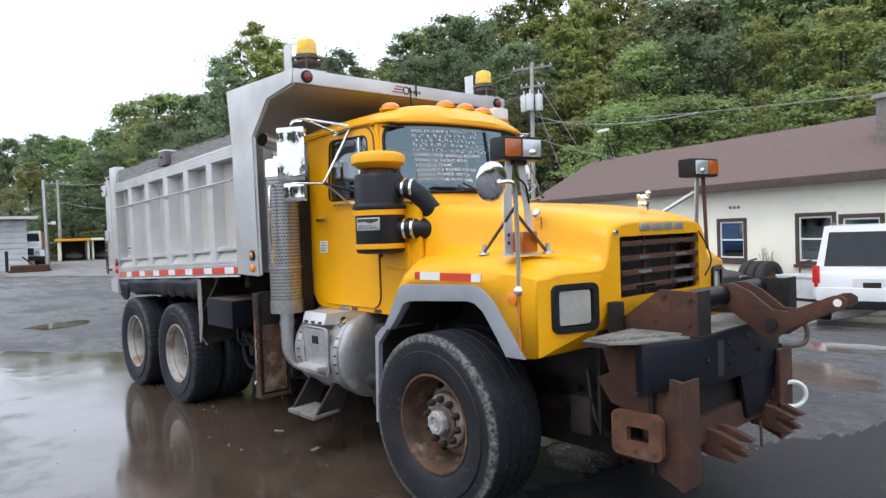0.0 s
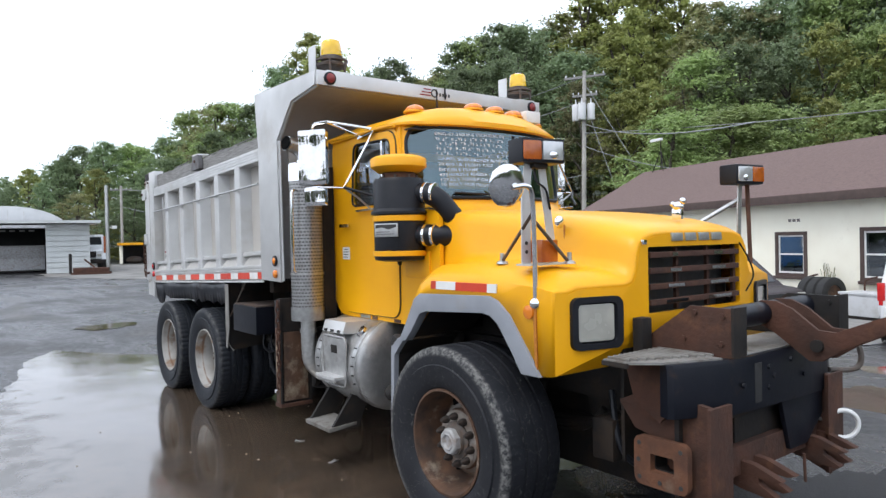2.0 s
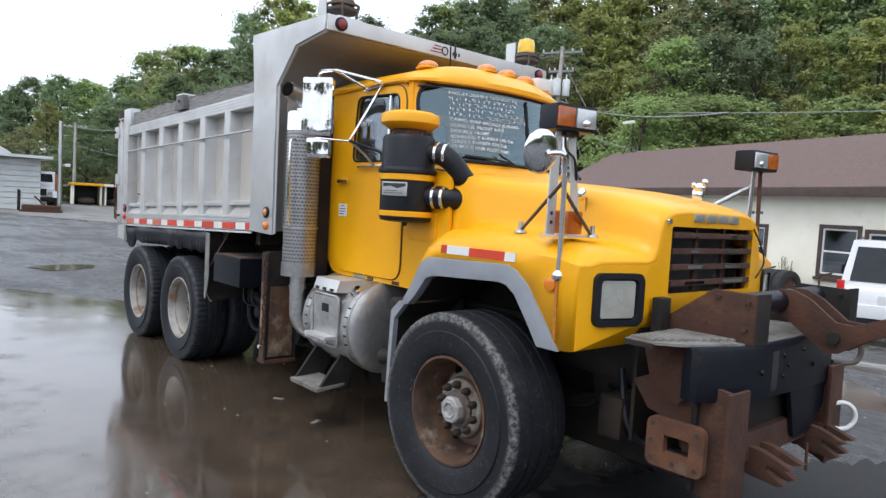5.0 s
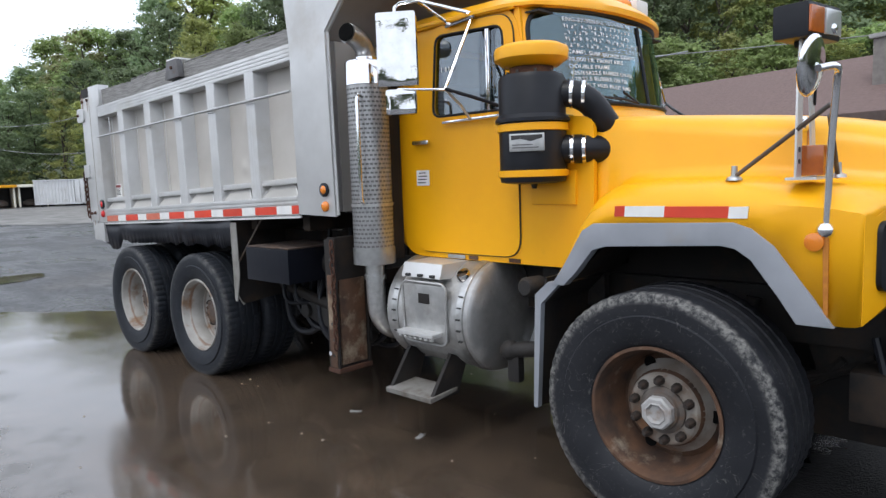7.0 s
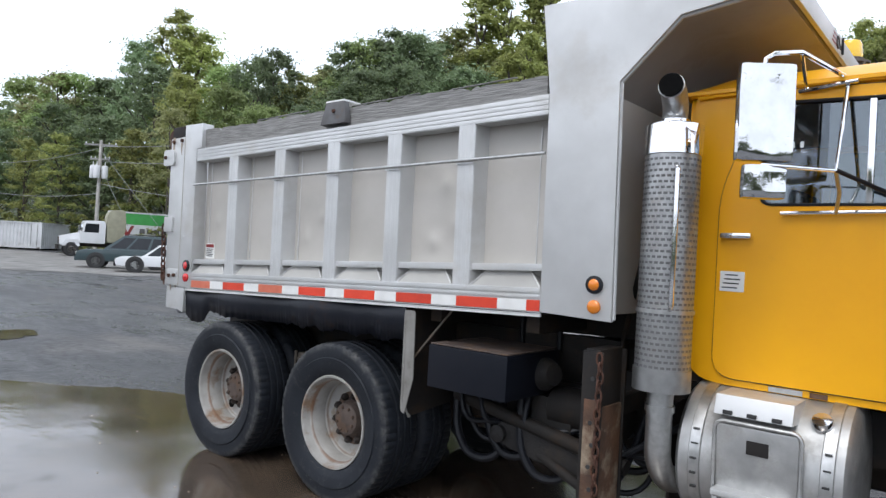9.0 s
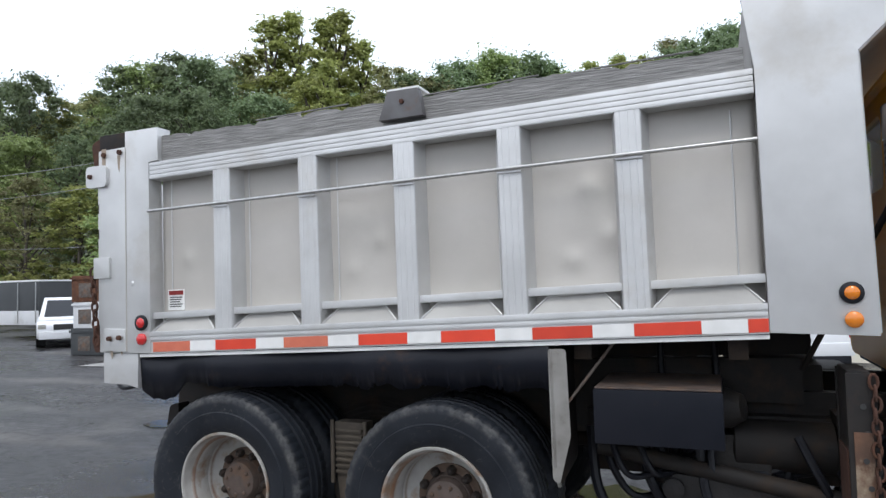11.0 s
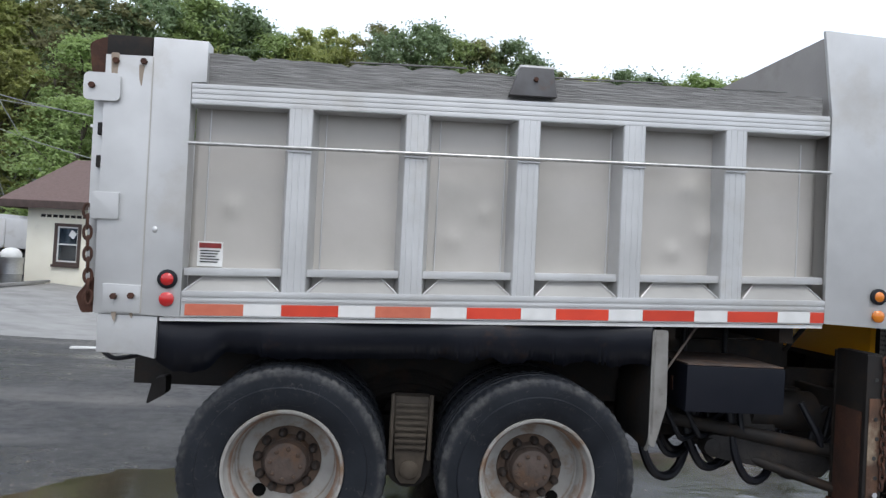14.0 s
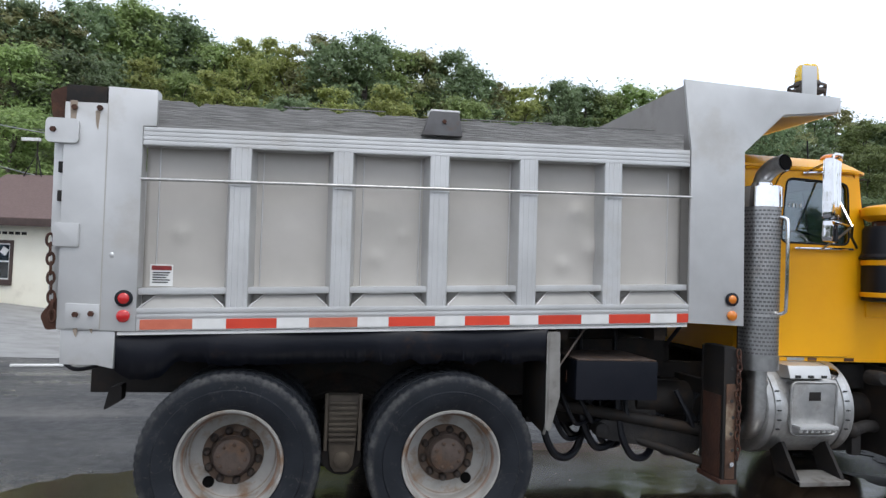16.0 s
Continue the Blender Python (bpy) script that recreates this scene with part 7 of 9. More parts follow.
# puddles
def muddy_water():
    """Shallow brown water: a still mirror that ripples here and there and thins out towards its open side."""
    m = bpy.data.materials.new("puddle_water")
    m.use_nodes = True
    n, l = m.node_tree.nodes, m.node_tree.links
    b = n["Principled BSDF"]
    tc = n.new("ShaderNodeTexCoord")

    def tex(scale, detail, stretch=(1, 1, 1)):
        mp = n.new("ShaderNodeMapping")
        mp.inputs["Scale"].default_value = stretch
        l.new(tc.outputs["Object"], mp.inputs[0])
        t = n.new("ShaderNodeTexNoise")
        t.inputs["Scale"].default_value, t.inputs["Detail"].default_value = scale, detail
        l.new(mp.outputs[0], t.inputs["Vector"])
        return t.outputs[0]

    def ramp(src, lo, hi, a, c):
        r = n.new("ShaderNodeMapRange")
        r.inputs[1].default_value, r.inputs[2].default_value, r.inputs[3].default_value, r.inputs[4].default_value = lo, hi, a, c
        l.new(src, r.inputs[0])
        return r.outputs[0]

    def math_node(op, a, c):
        x = n.new("ShaderNodeMath")
        x.operation = op
        l.new(a, x.inputs[0])
        l.new(c, x.inputs[1])
        return x.outputs[0]
    sep = n.new("ShaderNodeSeparateXYZ")
    l.new(tc.outputs["Object"], sep.inputs[0])
    broad, scum = tex(0.8, 7), tex(3.5, 9)
    shoal = math_node("ADD", ramp(sep.outputs[1], -1.9, -3.2, -0.25, 0.35), ramp(scum, 0.3, 0.7, -0.25, 0.25))
    shoal = ramp(shoal, 0.0, 0.3, 0.0, 1.0)
    rough = math_node("ADD", ramp(broad, 0.41, 0.67, 0.07, 0.20), ramp(shoal, 0, 1, 0.0, 0.20))
    l.new(rough, b.inputs["Roughness"])
    mx = n.new("ShaderNodeMix")
    mx.data_type = "RGBA"
    l.new(ramp(scum, 0.35, 0.65, 0, 1), mx.inputs[0])
    mx.inputs[6].default_value, mx.inputs[7].default_value = (0.080, 0.058, 0.041, 1), (0.052, 0.039, 0.029, 1)
    mz = n.new("ShaderNodeMix")
    mz.data_type = "RGBA"
    l.new(shoal, mz.inputs[0])
    l.new(mx.outputs[2], mz.inputs[6])
    mz.inputs[7].default_value = (0.075, 0.066, 0.056, 1)
    l.new(mz.outputs[2], b.inputs["Base Color"])
    l.new(ramp(shoal, 0, 1, 1.95, 1.7), b.inputs["IOR"])
    bp = n.new("ShaderNodeBump")
    bp.inputs["Distance"].default_value = 0.012
    l.new(math_node("ADD", ramp(tex(0.5, 3), 0.44, 0.64, 0.04, 0.24), ramp(sep.outputs[0], -5.0, -6.6, 0.0, 0.05)), bp.inputs["Strength"])
    wave = math_node("ADD", tex(6.5, 3, (0.5, 1.0, 1.0)), ramp(tex(24, 2, (0.35, 1.0, 1.0)), 0.0, 1.0, 0.0, 0.12))
    l.new(wave, bp.inputs["Height"])
    l.new(bp.outputs[0], b.inputs["Normal"])
    return m


M_WATER = muddy_water()


def puddle(points, seed, lift=0.006, wob=1.0):
    rnd = random.Random(seed)
    ps = [Vector((*p, 0)) for p in points]
    pts = arc_points(ps + [ps[0]], 22)[:-1]
    bm = bmesh.new()
    vs = []
    mid = (sum(ps, Vector()) / len(ps)).xy
    for p in pts:
        k = 0.14 * noise.noise((p.x * 1.6, p.y * 1.6, seed)) + 0.09 * noise.noise((p.x * 5, p.y * 5, seed)) + 0.05 * noise.noise((p.x * 13, p.y * 13, seed))
        d = (p - sum(ps, Vector()) / len(ps)).normalized()
        k *= wob
        vs.append(bm.verts.new((p.x + d.x * k, p.y + d.y * k, lift + dip(*mid))))
    bm.faces.new(vs)
    return solo("puddle", bm, M_WATER, "shallow muddy rain puddle on the asphalt", "puddle", kind="structure", smooth=0)


puddle([(-9.6, -1.75), (-8.7, -1.15), (-7.9, -0.55), (-7.3, -0.2), (-6.4, 0.4), (-5.0, 0.95), (-3.6, 1.2), (-2.4, 1.25), (-1.2, 1.35), (-0.5, 1.1), (-0.35, 0.6), (-0.3, 0.0), (-0.3, -0.6), (-0.05, -1.3), (0.1, -2.1), (-0.4, -2.75),
        (-1.4, -3.05), (-2.7, -3.25), (-4.2, -3.35), (-5.6, -3.0), (-7.2, -2.5), (-8.6, -2.25)], 1)
puddle([(-0.9, 6.4), (-0.2, 5.7), (0.4, 5.5), (0.9, 6.0), (0.6, 6.6), (-0.2, 6.9)], 3)
puddle([(-0.3, 4.4), (0.3, 3.4), (0.9, 3.5), (0.7, 4.3), (0.1, 4.8)], 4)
puddle([(-12.75, 5.8), (-13.2, 7.1), (-11.75, 6.85), (-10.95, 5.85), (-11.5, 5.2), (-12.3, 5.4)], 5)
for k, ring in enumerate(([(-9.28, 2.15), (-9.3, 2.45), (-8.79, 2.35), (-8.78, 2.2), (-9.0, 2.06)], [(-9.2, 2.59), (-9.15, 2.85), (-8.92, 2.84), (-8.93, 2.6)],
                          [(-12.7, -0.95), (-13.2, -0.5), (-13.15, 0.25), (-12.6, 0.2), (-12.1, -0.7)])):
    puddle(ring, 11 + k, wob=0.3 if k < 2 else 1.0)

# ---------------------------------------------------------------- trees
M_BARK = surf("grey_bark", (0.10, 0.085, 0.07), (0.06, 0.05, 0.04), 8, 0.85, 0.95, bump=0.4, bscale=20, stretch=(1, 1, 0.2))


def leaf_mat(name, c, c2):
    m = bpy.data.materials.new(name)
    m.use_nodes = True
    n, l = m.node_tree.nodes, m.node_tree.links
    b = n["Principled BSDF"]
    geo = n.new("ShaderNodeNewGeometry")
    oi = n.new("ShaderNodeObjectInfo")
    mx = n.new("ShaderNodeMix")
    mx.data_type = "RGBA"
    l.new(geo.outputs["Random Per Island"], mx.inputs[0])
    mx.inputs[6].default_value, mx.inputs[7].default_value = (*c, 1), (*c2, 1)
    hs = n.new("ShaderNodeHueSaturation")
    for out, lo, hi, sock in (("Random", 0.485, 0.51, "Hue"), ("Random", 0.92, 1.9, "Value")):
        mr = n.new("ShaderNodeMapRange")
        mr.inputs[3].default_value, mr.inputs[4].default_value = lo, hi
        l.new(oi.outputs[out], mr.inputs[0])
        l.new(mr.outputs[0], hs.inputs[sock])
    l.new(mx.outputs[2], hs.inputs["Color"])
    l.new(hs.outputs[0], b.inputs["Base Color"])
    b.inputs["Roughness"].default_value = 0.55
    tl = n.new("ShaderNodeBsdfTranslucent")
    l.new(hs.outputs[0], tl.inputs[0])
    ms = n.new("ShaderNodeMixShader")
    ms.inputs[0].default_value = 0.5
    l.new(b.outputs[0], ms.inputs[1])
    l.new(tl.outputs[0], ms.inputs[2])
    l.new(ms.outputs[0], n["Material Output"].inputs[0])
    return m


M_LEAF = [leaf_mat("mid_green_leaves", (0.23, 0.29, 0.11), (0.145, 0.19, 0.075)), leaf_mat("dark_green_leaves", (0.165, 0.215, 0.11), (0.11, 0.15, 0.082)),
          leaf_mat("yellow_green_leaves", (0.30, 0.325, 0.11), (0.19, 0.215, 0.075)), leaf_mat("olive_leaves", (0.235, 0.235, 0.11), (0.15, 0.155, 0.075))]


def crown_arrays(rnd, h, width, low, lumps, leaves, size, lump=(0.10, 0.25), point=0.0):
    """Leaves scattered over many small flat sprays along the limbs: verts and faces."""
    centres = []
    lobes = [(rnd.uniform(0, 6.28), rnd.uniform(0.25, 0.8), rnd.uniform(0.68, 1.12)) for _ in range(9)]
    for _ in range(lumps):
        t = rnd.random() ** 0.85
        z = h * (low + (0.96 - low) * t)
        round_top = math.sin(math.pi * min(1, 0.24 + 0.72 * t)) ** 0.8
        spread = width * ((1 - point) * round_top + point * (1.02 - t)) * 0.86
        a, q = rnd.uniform(0, 2 * math.pi), rnd.random() ** 0.42
        k = 1.0
        for la, lt, lk in lobes:
            w = math.exp(-((math.cos(a - la) - 1) / 0.25) ** 2 - ((t - lt) / 0.16) ** 2)
            k += (lk - 1) * 1.3 * w
        q *= spread * k
        centres.append((q * math.cos(a), q * math.sin(a), z, width * rnd.uniform(*lump)))
    vs, fs = [], []
    for _ in range(leaves):
        cx, cy, cz, cr = rnd.choice(centres)
        d = Vector((rnd.gauss(0, 1), rnd.gauss(0, 1), rnd.gauss(0.2, 0.8))).normalized()
        rad = cr * min(2.0, abs(rnd.gauss(0.35, 0.5)))
        p = Vector((cx + d.x * rad, cy + d.y * rad, cz + d.z * rad * 0.62))
        nrm = (d * 0.55 + Vector((rnd.uniform(-0.8, 0.8), rnd.uniform(-0.8, 0.8), rnd.uniform(0.0, 1.3)))).normalized()
        u = nrm.orthogonal().normalized()
        v = nrm.cross(u)
        ang = rnd.uniform(0, 6.28)
        u, v = u * math.cos(ang) + v * math.sin(ang), v * math.cos(ang) - u * math.sin(ang)
        s = size * rnd.uniform(0.6, 1.25)
        k = len(vs)
        vs += [p - u * s * 0.55, p + v * s * 0.42, p + u * s * 0.6 - v * s * 0.25]
        fs.append((k, k + 1, k + 2))
    tall = h / sorted(p.z for p in vs)[int(len(vs) * 0.992)]
    for p in vs:
        p.z *= tall
    return vs, fs, [(cx, cy, cz * tall, cr) for cx, cy, cz, cr in centres]


def tree_kind(seed, h, width, low, lumps, leaves, size, mat, point=0.0):
    rnd = random.Random(seed)
    vs, fs, centres = crown_arrays(rnd, h, width, low, lumps, leaves, size, point=point)
    crown = bpy.data.meshes.new("crown")
    crown.from_pydata(vs, [], fs)
    crown.materials.append(mat)
    bm = bmesh.new()
    lean = [Vector((rnd.uniform(-0.3, 0.3), rnd.uniform(-0.3, 0.3), 0)) * k for k in (0, 0.4, 0.8, 1.2)]
    zs = (-0.5, h * 0.3, h * 0.6, h * 0.9)
    rs = (0.028 * h * 0.6, 0.018 * h * 0.6, 0.011 * h * 0.6, 0.03)
    rings = []
    for o, z, r in zip(lean, zs, rs):
        rings.append([bm.verts.new((o.x + r * math.cos(k * math.pi / 4), o.y + r * math.sin(k * math.pi / 4), z)) for k in range(8)])
    for p, q in zip(rings, rings[1:]):
        for k in range(8):
            bm.faces.new((p[k], p[(k + 1) % 8], q[(k + 1) % 8], q[k]))
    for cx, cy, cz, cr in rnd.sample(centres, min(10, len(centres))):
        z0 = max(h * 0.2, cz - math.hypot(cx, cy) * 0.9 - 0.6)
        lathe([(0.07, 0), (0.025, (Vector((cx, cy, cz)) - Vector((0, 0, z0))).length)], (0, 0, z0), (cx, cy, cz), 5, bm)
    return mesh_of("trunk", bm, M_BARK), crown


KINDS = [tree_kind(11, 10, 3.5, 0.10, 170, 17500, 0.185, M_LEAF[0]), tree_kind(12, 10, 3.0, 0.14, 150, 15500, 0.18, M_LEAF[1]), tree_kind(13, 10, 2.5, 0.12, 130, 13500, 0.175, M_LEAF[2]),
         tree_kind(14, 10, 4.1, 0.08, 200, 19000, 0.19, M_LEAF[1]), tree_kind(15, 10, 2.9, 0.22, 105, 9500, 0.175, M_LEAF[3]), tree_kind(16, 10, 2.0, 0.16, 120, 12000, 0.17, M_LEAF[2], 0.35)]
LABELS = ["full mid-green broadleaf tree on the slope", "tall dark green broadleaf tree on the slope", "slim yellow-green broadleaf tree on the slope",
          "wide dark green broadleaf tree on the slope", "open olive-brown tree with bare lower trunk", "narrow light green poplar standing above the others"]


def plant(kind, x, y, height, turn, wide=1.0):
    t = thing("tree", LABELS[kind], "tree", (x, y, hill(x, y) - 0.1), "trees on the hillside", turn)
    t.scale = (height / 10 * wide, height / 10 * wide, height / 10)
    for name, me in zip(("trunk", "crown"), KINDS[kind]):
        o = new(name, me)
        o.parent = t
    return t


rnd = random.Random(5)


def plant_row(step, dr, frac, loose, kinds):
    """One row of trees along the foot of the hill, their tops following the skyline."""
    aa = 41.0
    while aa < 177:
        at = aa + rnd.uniform(-0.3, 0.3) * step
        aa += step
        r = table(START, at) + dr + rnd.uniform(-3, 3)
        if 119 < at < 132:
            r = max(r, 46 + dr * 0.7)
        x, y = HUBX + r * math.cos(radians(at)), HUBY + r * math.sin(radians(at))
        top = r * math.tan(radians(table(SKYLINE, at))) * frac * rnd.uniform(1 - loose, 1 + loose * 0.25) + 1.6
        hgt = max(4.0, min(26.0, top - hill(x, y)))
        kind = 5 if 119 < at < 128 and dr else rnd.choice(kinds)
        plant(kind, x, y, hgt, rnd.uniform(0, 360), rnd.uniform(0.9, 1.3) if hgt > 9 else 1.5)


plant_row(3.6, 0, 0.58, 0.14, (0, 0, 2, 2, 3, 4))
plant_row(3.0, 9, 0.82, 0.12, (0, 1, 1, 2, 3, 4))
plant_row(2.0, 20, 1.0, 0.06, (0, 1, 1, 2, 2, 4))

# the far woods: one mesh of many crowns
rnd = random.Random(6)
vs, fs = [], []
for _ in range(520):
    aa = rnd.uniform(30, 182)
    r = table(START, aa) + 36 + 105 * rnd.random() ** 0.9
    x, y = HUBX + r * math.cos(radians(aa)), HUBY + r * math.sin(radians(aa))
    g = hill(x, y)
    top = r * math.tan(radians(table(SKYLINE, aa))) * rnd.uniform(0.82, 0.95) + 1.6
    hgt = min(rnd.uniform(13, 19), max(6.0, top - g))
    v2, f2, _c = crown_arrays(rnd, hgt, hgt * 0.36, 0.1, 46, 900, 0.70, (0.12, 0.26))
    k = len(vs)
    vs += [(p.x + x, p.y + y, p.z + g) for p in v2]
    fs += [tuple(i + k for i in f) for f in f2]
me = bpy.data.meshes.new("far_woods")
me.from_pydata(vs, [], fs)
# greyer, bluer green: distance haze is put into the leaf colour
me.materials.append(leaf_mat("hazed_far_leaves", (0.19, 0.245, 0.125), (0.11, 0.155, 0.085)))
tagged(new("far_woods", me), "dense green woods covering the far hillside", "woods", kind="stuff")

# unseen low woods added on the open side, for chrome and glass to reflect
rnd = random.Random(9)
vs, fs = [], []
for _ in range(260):
    aa = rnd.uniform(182, 392)
    r = rnd.uniform(60, 95)
    x, y = HUBX + r * math.cos(radians(aa)), HUBY + r * math.sin(radians(aa))
    hgt = rnd.uniform(5, 8.5)
    v2, f2, _c = crown_arrays(rnd, hgt, hgt * 0.42, 0.02, 12, 260, 1.8, (0.2, 0.38))
    k = len(vs)
    g = hill(x, y)
    vs += [(p.x + x, p.y + y, p.z + g) for p in v2]
    fs += [tuple(i + k for i in f) for f in f2]
me2 = bpy.data.meshes.new("valley_woods")
me2.from_pydata(vs, [], fs)
me2.materials.append(me.materials[0])
tagged(new("valley_woods", me2), "green woods behind the yard, unseen, added for reflections", "woods", kind="stuff")

# ---------------------------------------------------------------- office building
M_CREAM = surf("cream_painted_wall", (0.87, 0.84, 0.71), (0.82, 0.78, 0.65), 1.2, 0.7, 0.85, dirt=(0.50, 0.47, 0.37), dscale=1.1, damount=0.3, dlow=0.58, bump=0.06, bscale=30)
M_SHINGLE = surf("brown_shingles", (0.155, 0.102, 0.092), (0.115, 0.078, 0.070), 9, 0.85, 0.95, dirt=(0.135, 0.09, 0.078), dscale=2.5, damount=0.5, dlow=0.5, bump=0.5, bscale=26, stretch=(1, 1, 3))
M_BROWN = surf("brown_trim", (0.075, 0.048, 0.04), (0.055, 0.036, 0.03), 6, 0.6, 0.75)
M_VINYL = surf("white_window_vinyl", (0.72, 0.72, 0.70), (0.64, 0.64, 0.62), 8, 0.4, 0.55)
# near-black that stands in for the shade inside rooms, shed and bays
M_INSIDESHADE = surf("inside_shade", (0.03, 0.031, 0.033), (0.02, 0.021, 0.022), 2, 0.7)
M_PANE = glass("window_glass", (0.45, 0.5, 0.55), 0.86)
M_BLIND = surf("pale_blind", (0.72, 0.75, 0.75), (0.62, 0.65, 0.65), 4, 0.8)
M_CONC = surf("pale_concrete", (0.30, 0.295, 0.285), (0.24, 0.235, 0.225), 1.5, 0.55, 0.8, dirt=(0.15, 0.147, 0.14), dscale=0.7, damount=0.6, dlow=0.52, bump=0.1, bscale=40)
M_BRICKW = surf("grey_chimney_block", (0.20, 0.18, 0.165), (0.15, 0.135, 0.125), 7, 0.85, 0.95, bump=0.3, bscale=25)
M_TRUNKWD = surf("grey_fence_wood", (0.17, 0.16, 0.145), (0.11, 0.10, 0.09), 5, 0.85, 0.95, bump=0.3, bscale=14, stretch=(1, 1, 0.15), vary=0.2)

BU = Vector((16.5, -4.6, 0)).normalized()
BRZ = math.degrees(math.atan2(BU.y, BU.x))
EAVE = 2.72
house = thing("office_building", "low cream office building with a brown shingle roof", "building", (-16.5, 21.0, 0), rz=BRZ)
WINS = [(0.15, 1.20, 0.62, 2.10), (8.85, 10.03, 0.30, 1.72), (11.78, 13.05, 0.26, 1.80), (13.14, 14.4, 0.30, 1.72), (16.6, 17.9, 0.3, 1.75), (20.0, 21.3, 0.3, 1.75)]
holes = [[(a + 0.1, b + 0.1), (c - 0.1, b + 0.1), (c - 0.1, d - 0.1), (a + 0.1, d - 0.1)] for a, c, b, d in WINS]
part("wall", slab("y", [(-1.0, -0.8), (24.0, -0.8), (24.0, EAVE + 0.1), (-1.0, EAVE + 0.1)], 0, 0.2, holes), M_CREAM, house)
part("end_wall", box(-1.0, 0.2, -0.8, -0.8, 9.8, EAVE + 0.1), M_CREAM, house)
part("end_wall", box(23.8, 0.2, -0.8, 24.0, 9.8, EAVE + 0.1), M_CREAM, house)
part("back_wall", box(-1.0, 9.8, -0.8, 24.0, 10.0, EAVE + 0.1), M_CREAM, house)
bm = bmesh.new()
ev, rv = EAVE + 0.02, EAVE + 1.95
pts = [(-1.75, -0.55, ev), (24.6, -0.55, ev), (24.6, 10.5, ev), (-1.75, 10.5, ev), (-1.75, 3.2, rv), (24.6, 3.2, rv)]
vs = [bm.verts.new(p) for p in pts] + [bm.verts.new((x, y, z + 0.12)) for x, y, z in pts]
for f in ((6, 7, 11, 10), (7, 8, 11), (8, 9, 10, 11), (9, 6, 10), (0, 1, 2, 3), (0, 6, 7, 1), (1, 7, 8, 2), (2, 8, 9, 3), (3, 9, 6, 0)):
    bm.faces.new([vs[k] for k in f if k not in (4, 5)])
roof = part("roof", bm, M_SHINGLE, house, "brown shingle gable roof", 0)
part("fascia", box(-1.78, -0.60, ev - 0.16, 24.63, -0.555, ev + 0.10, 0.006), M_BROWN, house)
part("fascia", box(-1.80, -0.60, ev - 0.16, -1.755, 10.5, ev + 0.10, 0.006), M_BROWN, house)
part("soffit", box(-1.75, -0.55, ev - 0.06, 24.6, 0.0, ev - 0.02), M_BROWN, house)
for i, (a, c, b, d) in enumerate(WINS):
    w = part("window", slab("y", [(a, b), (c, b), (c, d), (a, d)], -0.04, 0.06, ([(a + 0.11, b + 0.11), (c - 0.11, b + 0.11), (c - 0.11, d - 0.11), (a + 0.11, d - 0.11)],)), M_BROWN, house, "double-hung window in brown trim", 0)
    a, c, b, d = a + 0.11, c - 0.11, b + 0.11, d - 0.11
    part("sash", slab("y", [(a, b), (c, b), (c, d), (a, d)], 0.0, 0.05, ([(a + 0.05, b + 0.05), (c - 0.05, b + 0.05), (c - 0.05, d - 0.05), (a + 0.05, d - 0.05)],)), M_VINYL, w, "white vinyl sash", 0)
    part("meeting_rail", box(a, 0.0, (b + d) / 2 - 0.025, c, 0.05, (b + d) / 2 + 0.025), M_VINYL, w)
    ob = part("pane", box(a, 0.02, b, c, 0.026, d), M_PANE, w)
    ob.visible_shadow = False
    if i != 2:
        part("blind", box(a + 0.03, 0.032, (b + d) / 2 + 0.02, c - 0.03, 0.045, d - 0.03), M_BLIND, w)
    # near-black sheet behind the pane, painted as the room's shade
    part("inside_shade", box(a - 0.05, 0.22, b - 0.05, c + 0.05, 0.24, d + 0.05), M_INSIDESHADE, w)
    part("sill", box(a - 0.14, -0.10, b - 0.19, c + 0.14, -0.04, b - 0.10, 0.006), M_BROWN, w)
part("notice", moved(box(-0.12, 0.010, -0.12, 0.12, 0.016, 0.12), pose(0.85, 0, 1.72, 0, 32, 0)), M_WHITE, house)
for k in range(9):
    part("wall_sign_bar", box(-0.45 + 0.24 * k, -0.012, 2.30, -0.27 + 0.24 * k, -0.002, 2.40), M_FRAME, house)
for k in range(3):
    part("wall_sign_bar", box(9.35 + 0.16 * k, -0.012, 2.03, 9.46 + 0.16 * k, -0.002, 2.12), M_BRICKW, house)
part("chimney", box(13.6, 1.0, EAVE, 14.5, 1.9, EAVE + 2.2, 0.02), M_BRICKW, roof, "grey block chimney")
part("chimney_cap", box(13.52, 0.92, EAVE + 2.2, 14.58, 1.98, EAVE + 2.32, 0.02), M_CONC, roof)
ant = part("roof_mast", rod((-0.5, 3.2, EAVE + 2.0), (-0.5, 3.2, EAVE + 3.5), 0.025), M_FRAME, roof, "small lattice mast with a white flood lamp")
for dx, dy in ((-0.45, -0.2), (0.4, -0.2), (0, 0.4)):
    part("mast_leg", rod((-0.5 + dx, 3.2 + dy, EAVE + 1.85), (-0.5, 3.2, EAVE + 2.95), 0.02), M_FRAME, ant)
part("mast_lamp", box(-1.15, 3.1, EAVE + 3.42, -0.4, 3.25, EAVE + 3.55, 0.02), M_WHITE, ant)

# ---------------------------------------------------------------- vehicles
M_CARGLASS = surf("dark_car_glass", (0.010, 0.012, 0.015), (0.016, 0.018, 0.022), 4, 0.05, 0.1, spec=0.4)
M_TYRE2 = surf("tyre_rubber", (0.018, 0.018, 0.019), (0.03, 0.03, 0.03), 6, 0.7, 0.85)
M_CARWHITE = surf("white_car_paint", (0.72, 0.73, 0.74), (0.66, 0.67, 0.68), 2, 0.25, 0.35, coat=0.5)
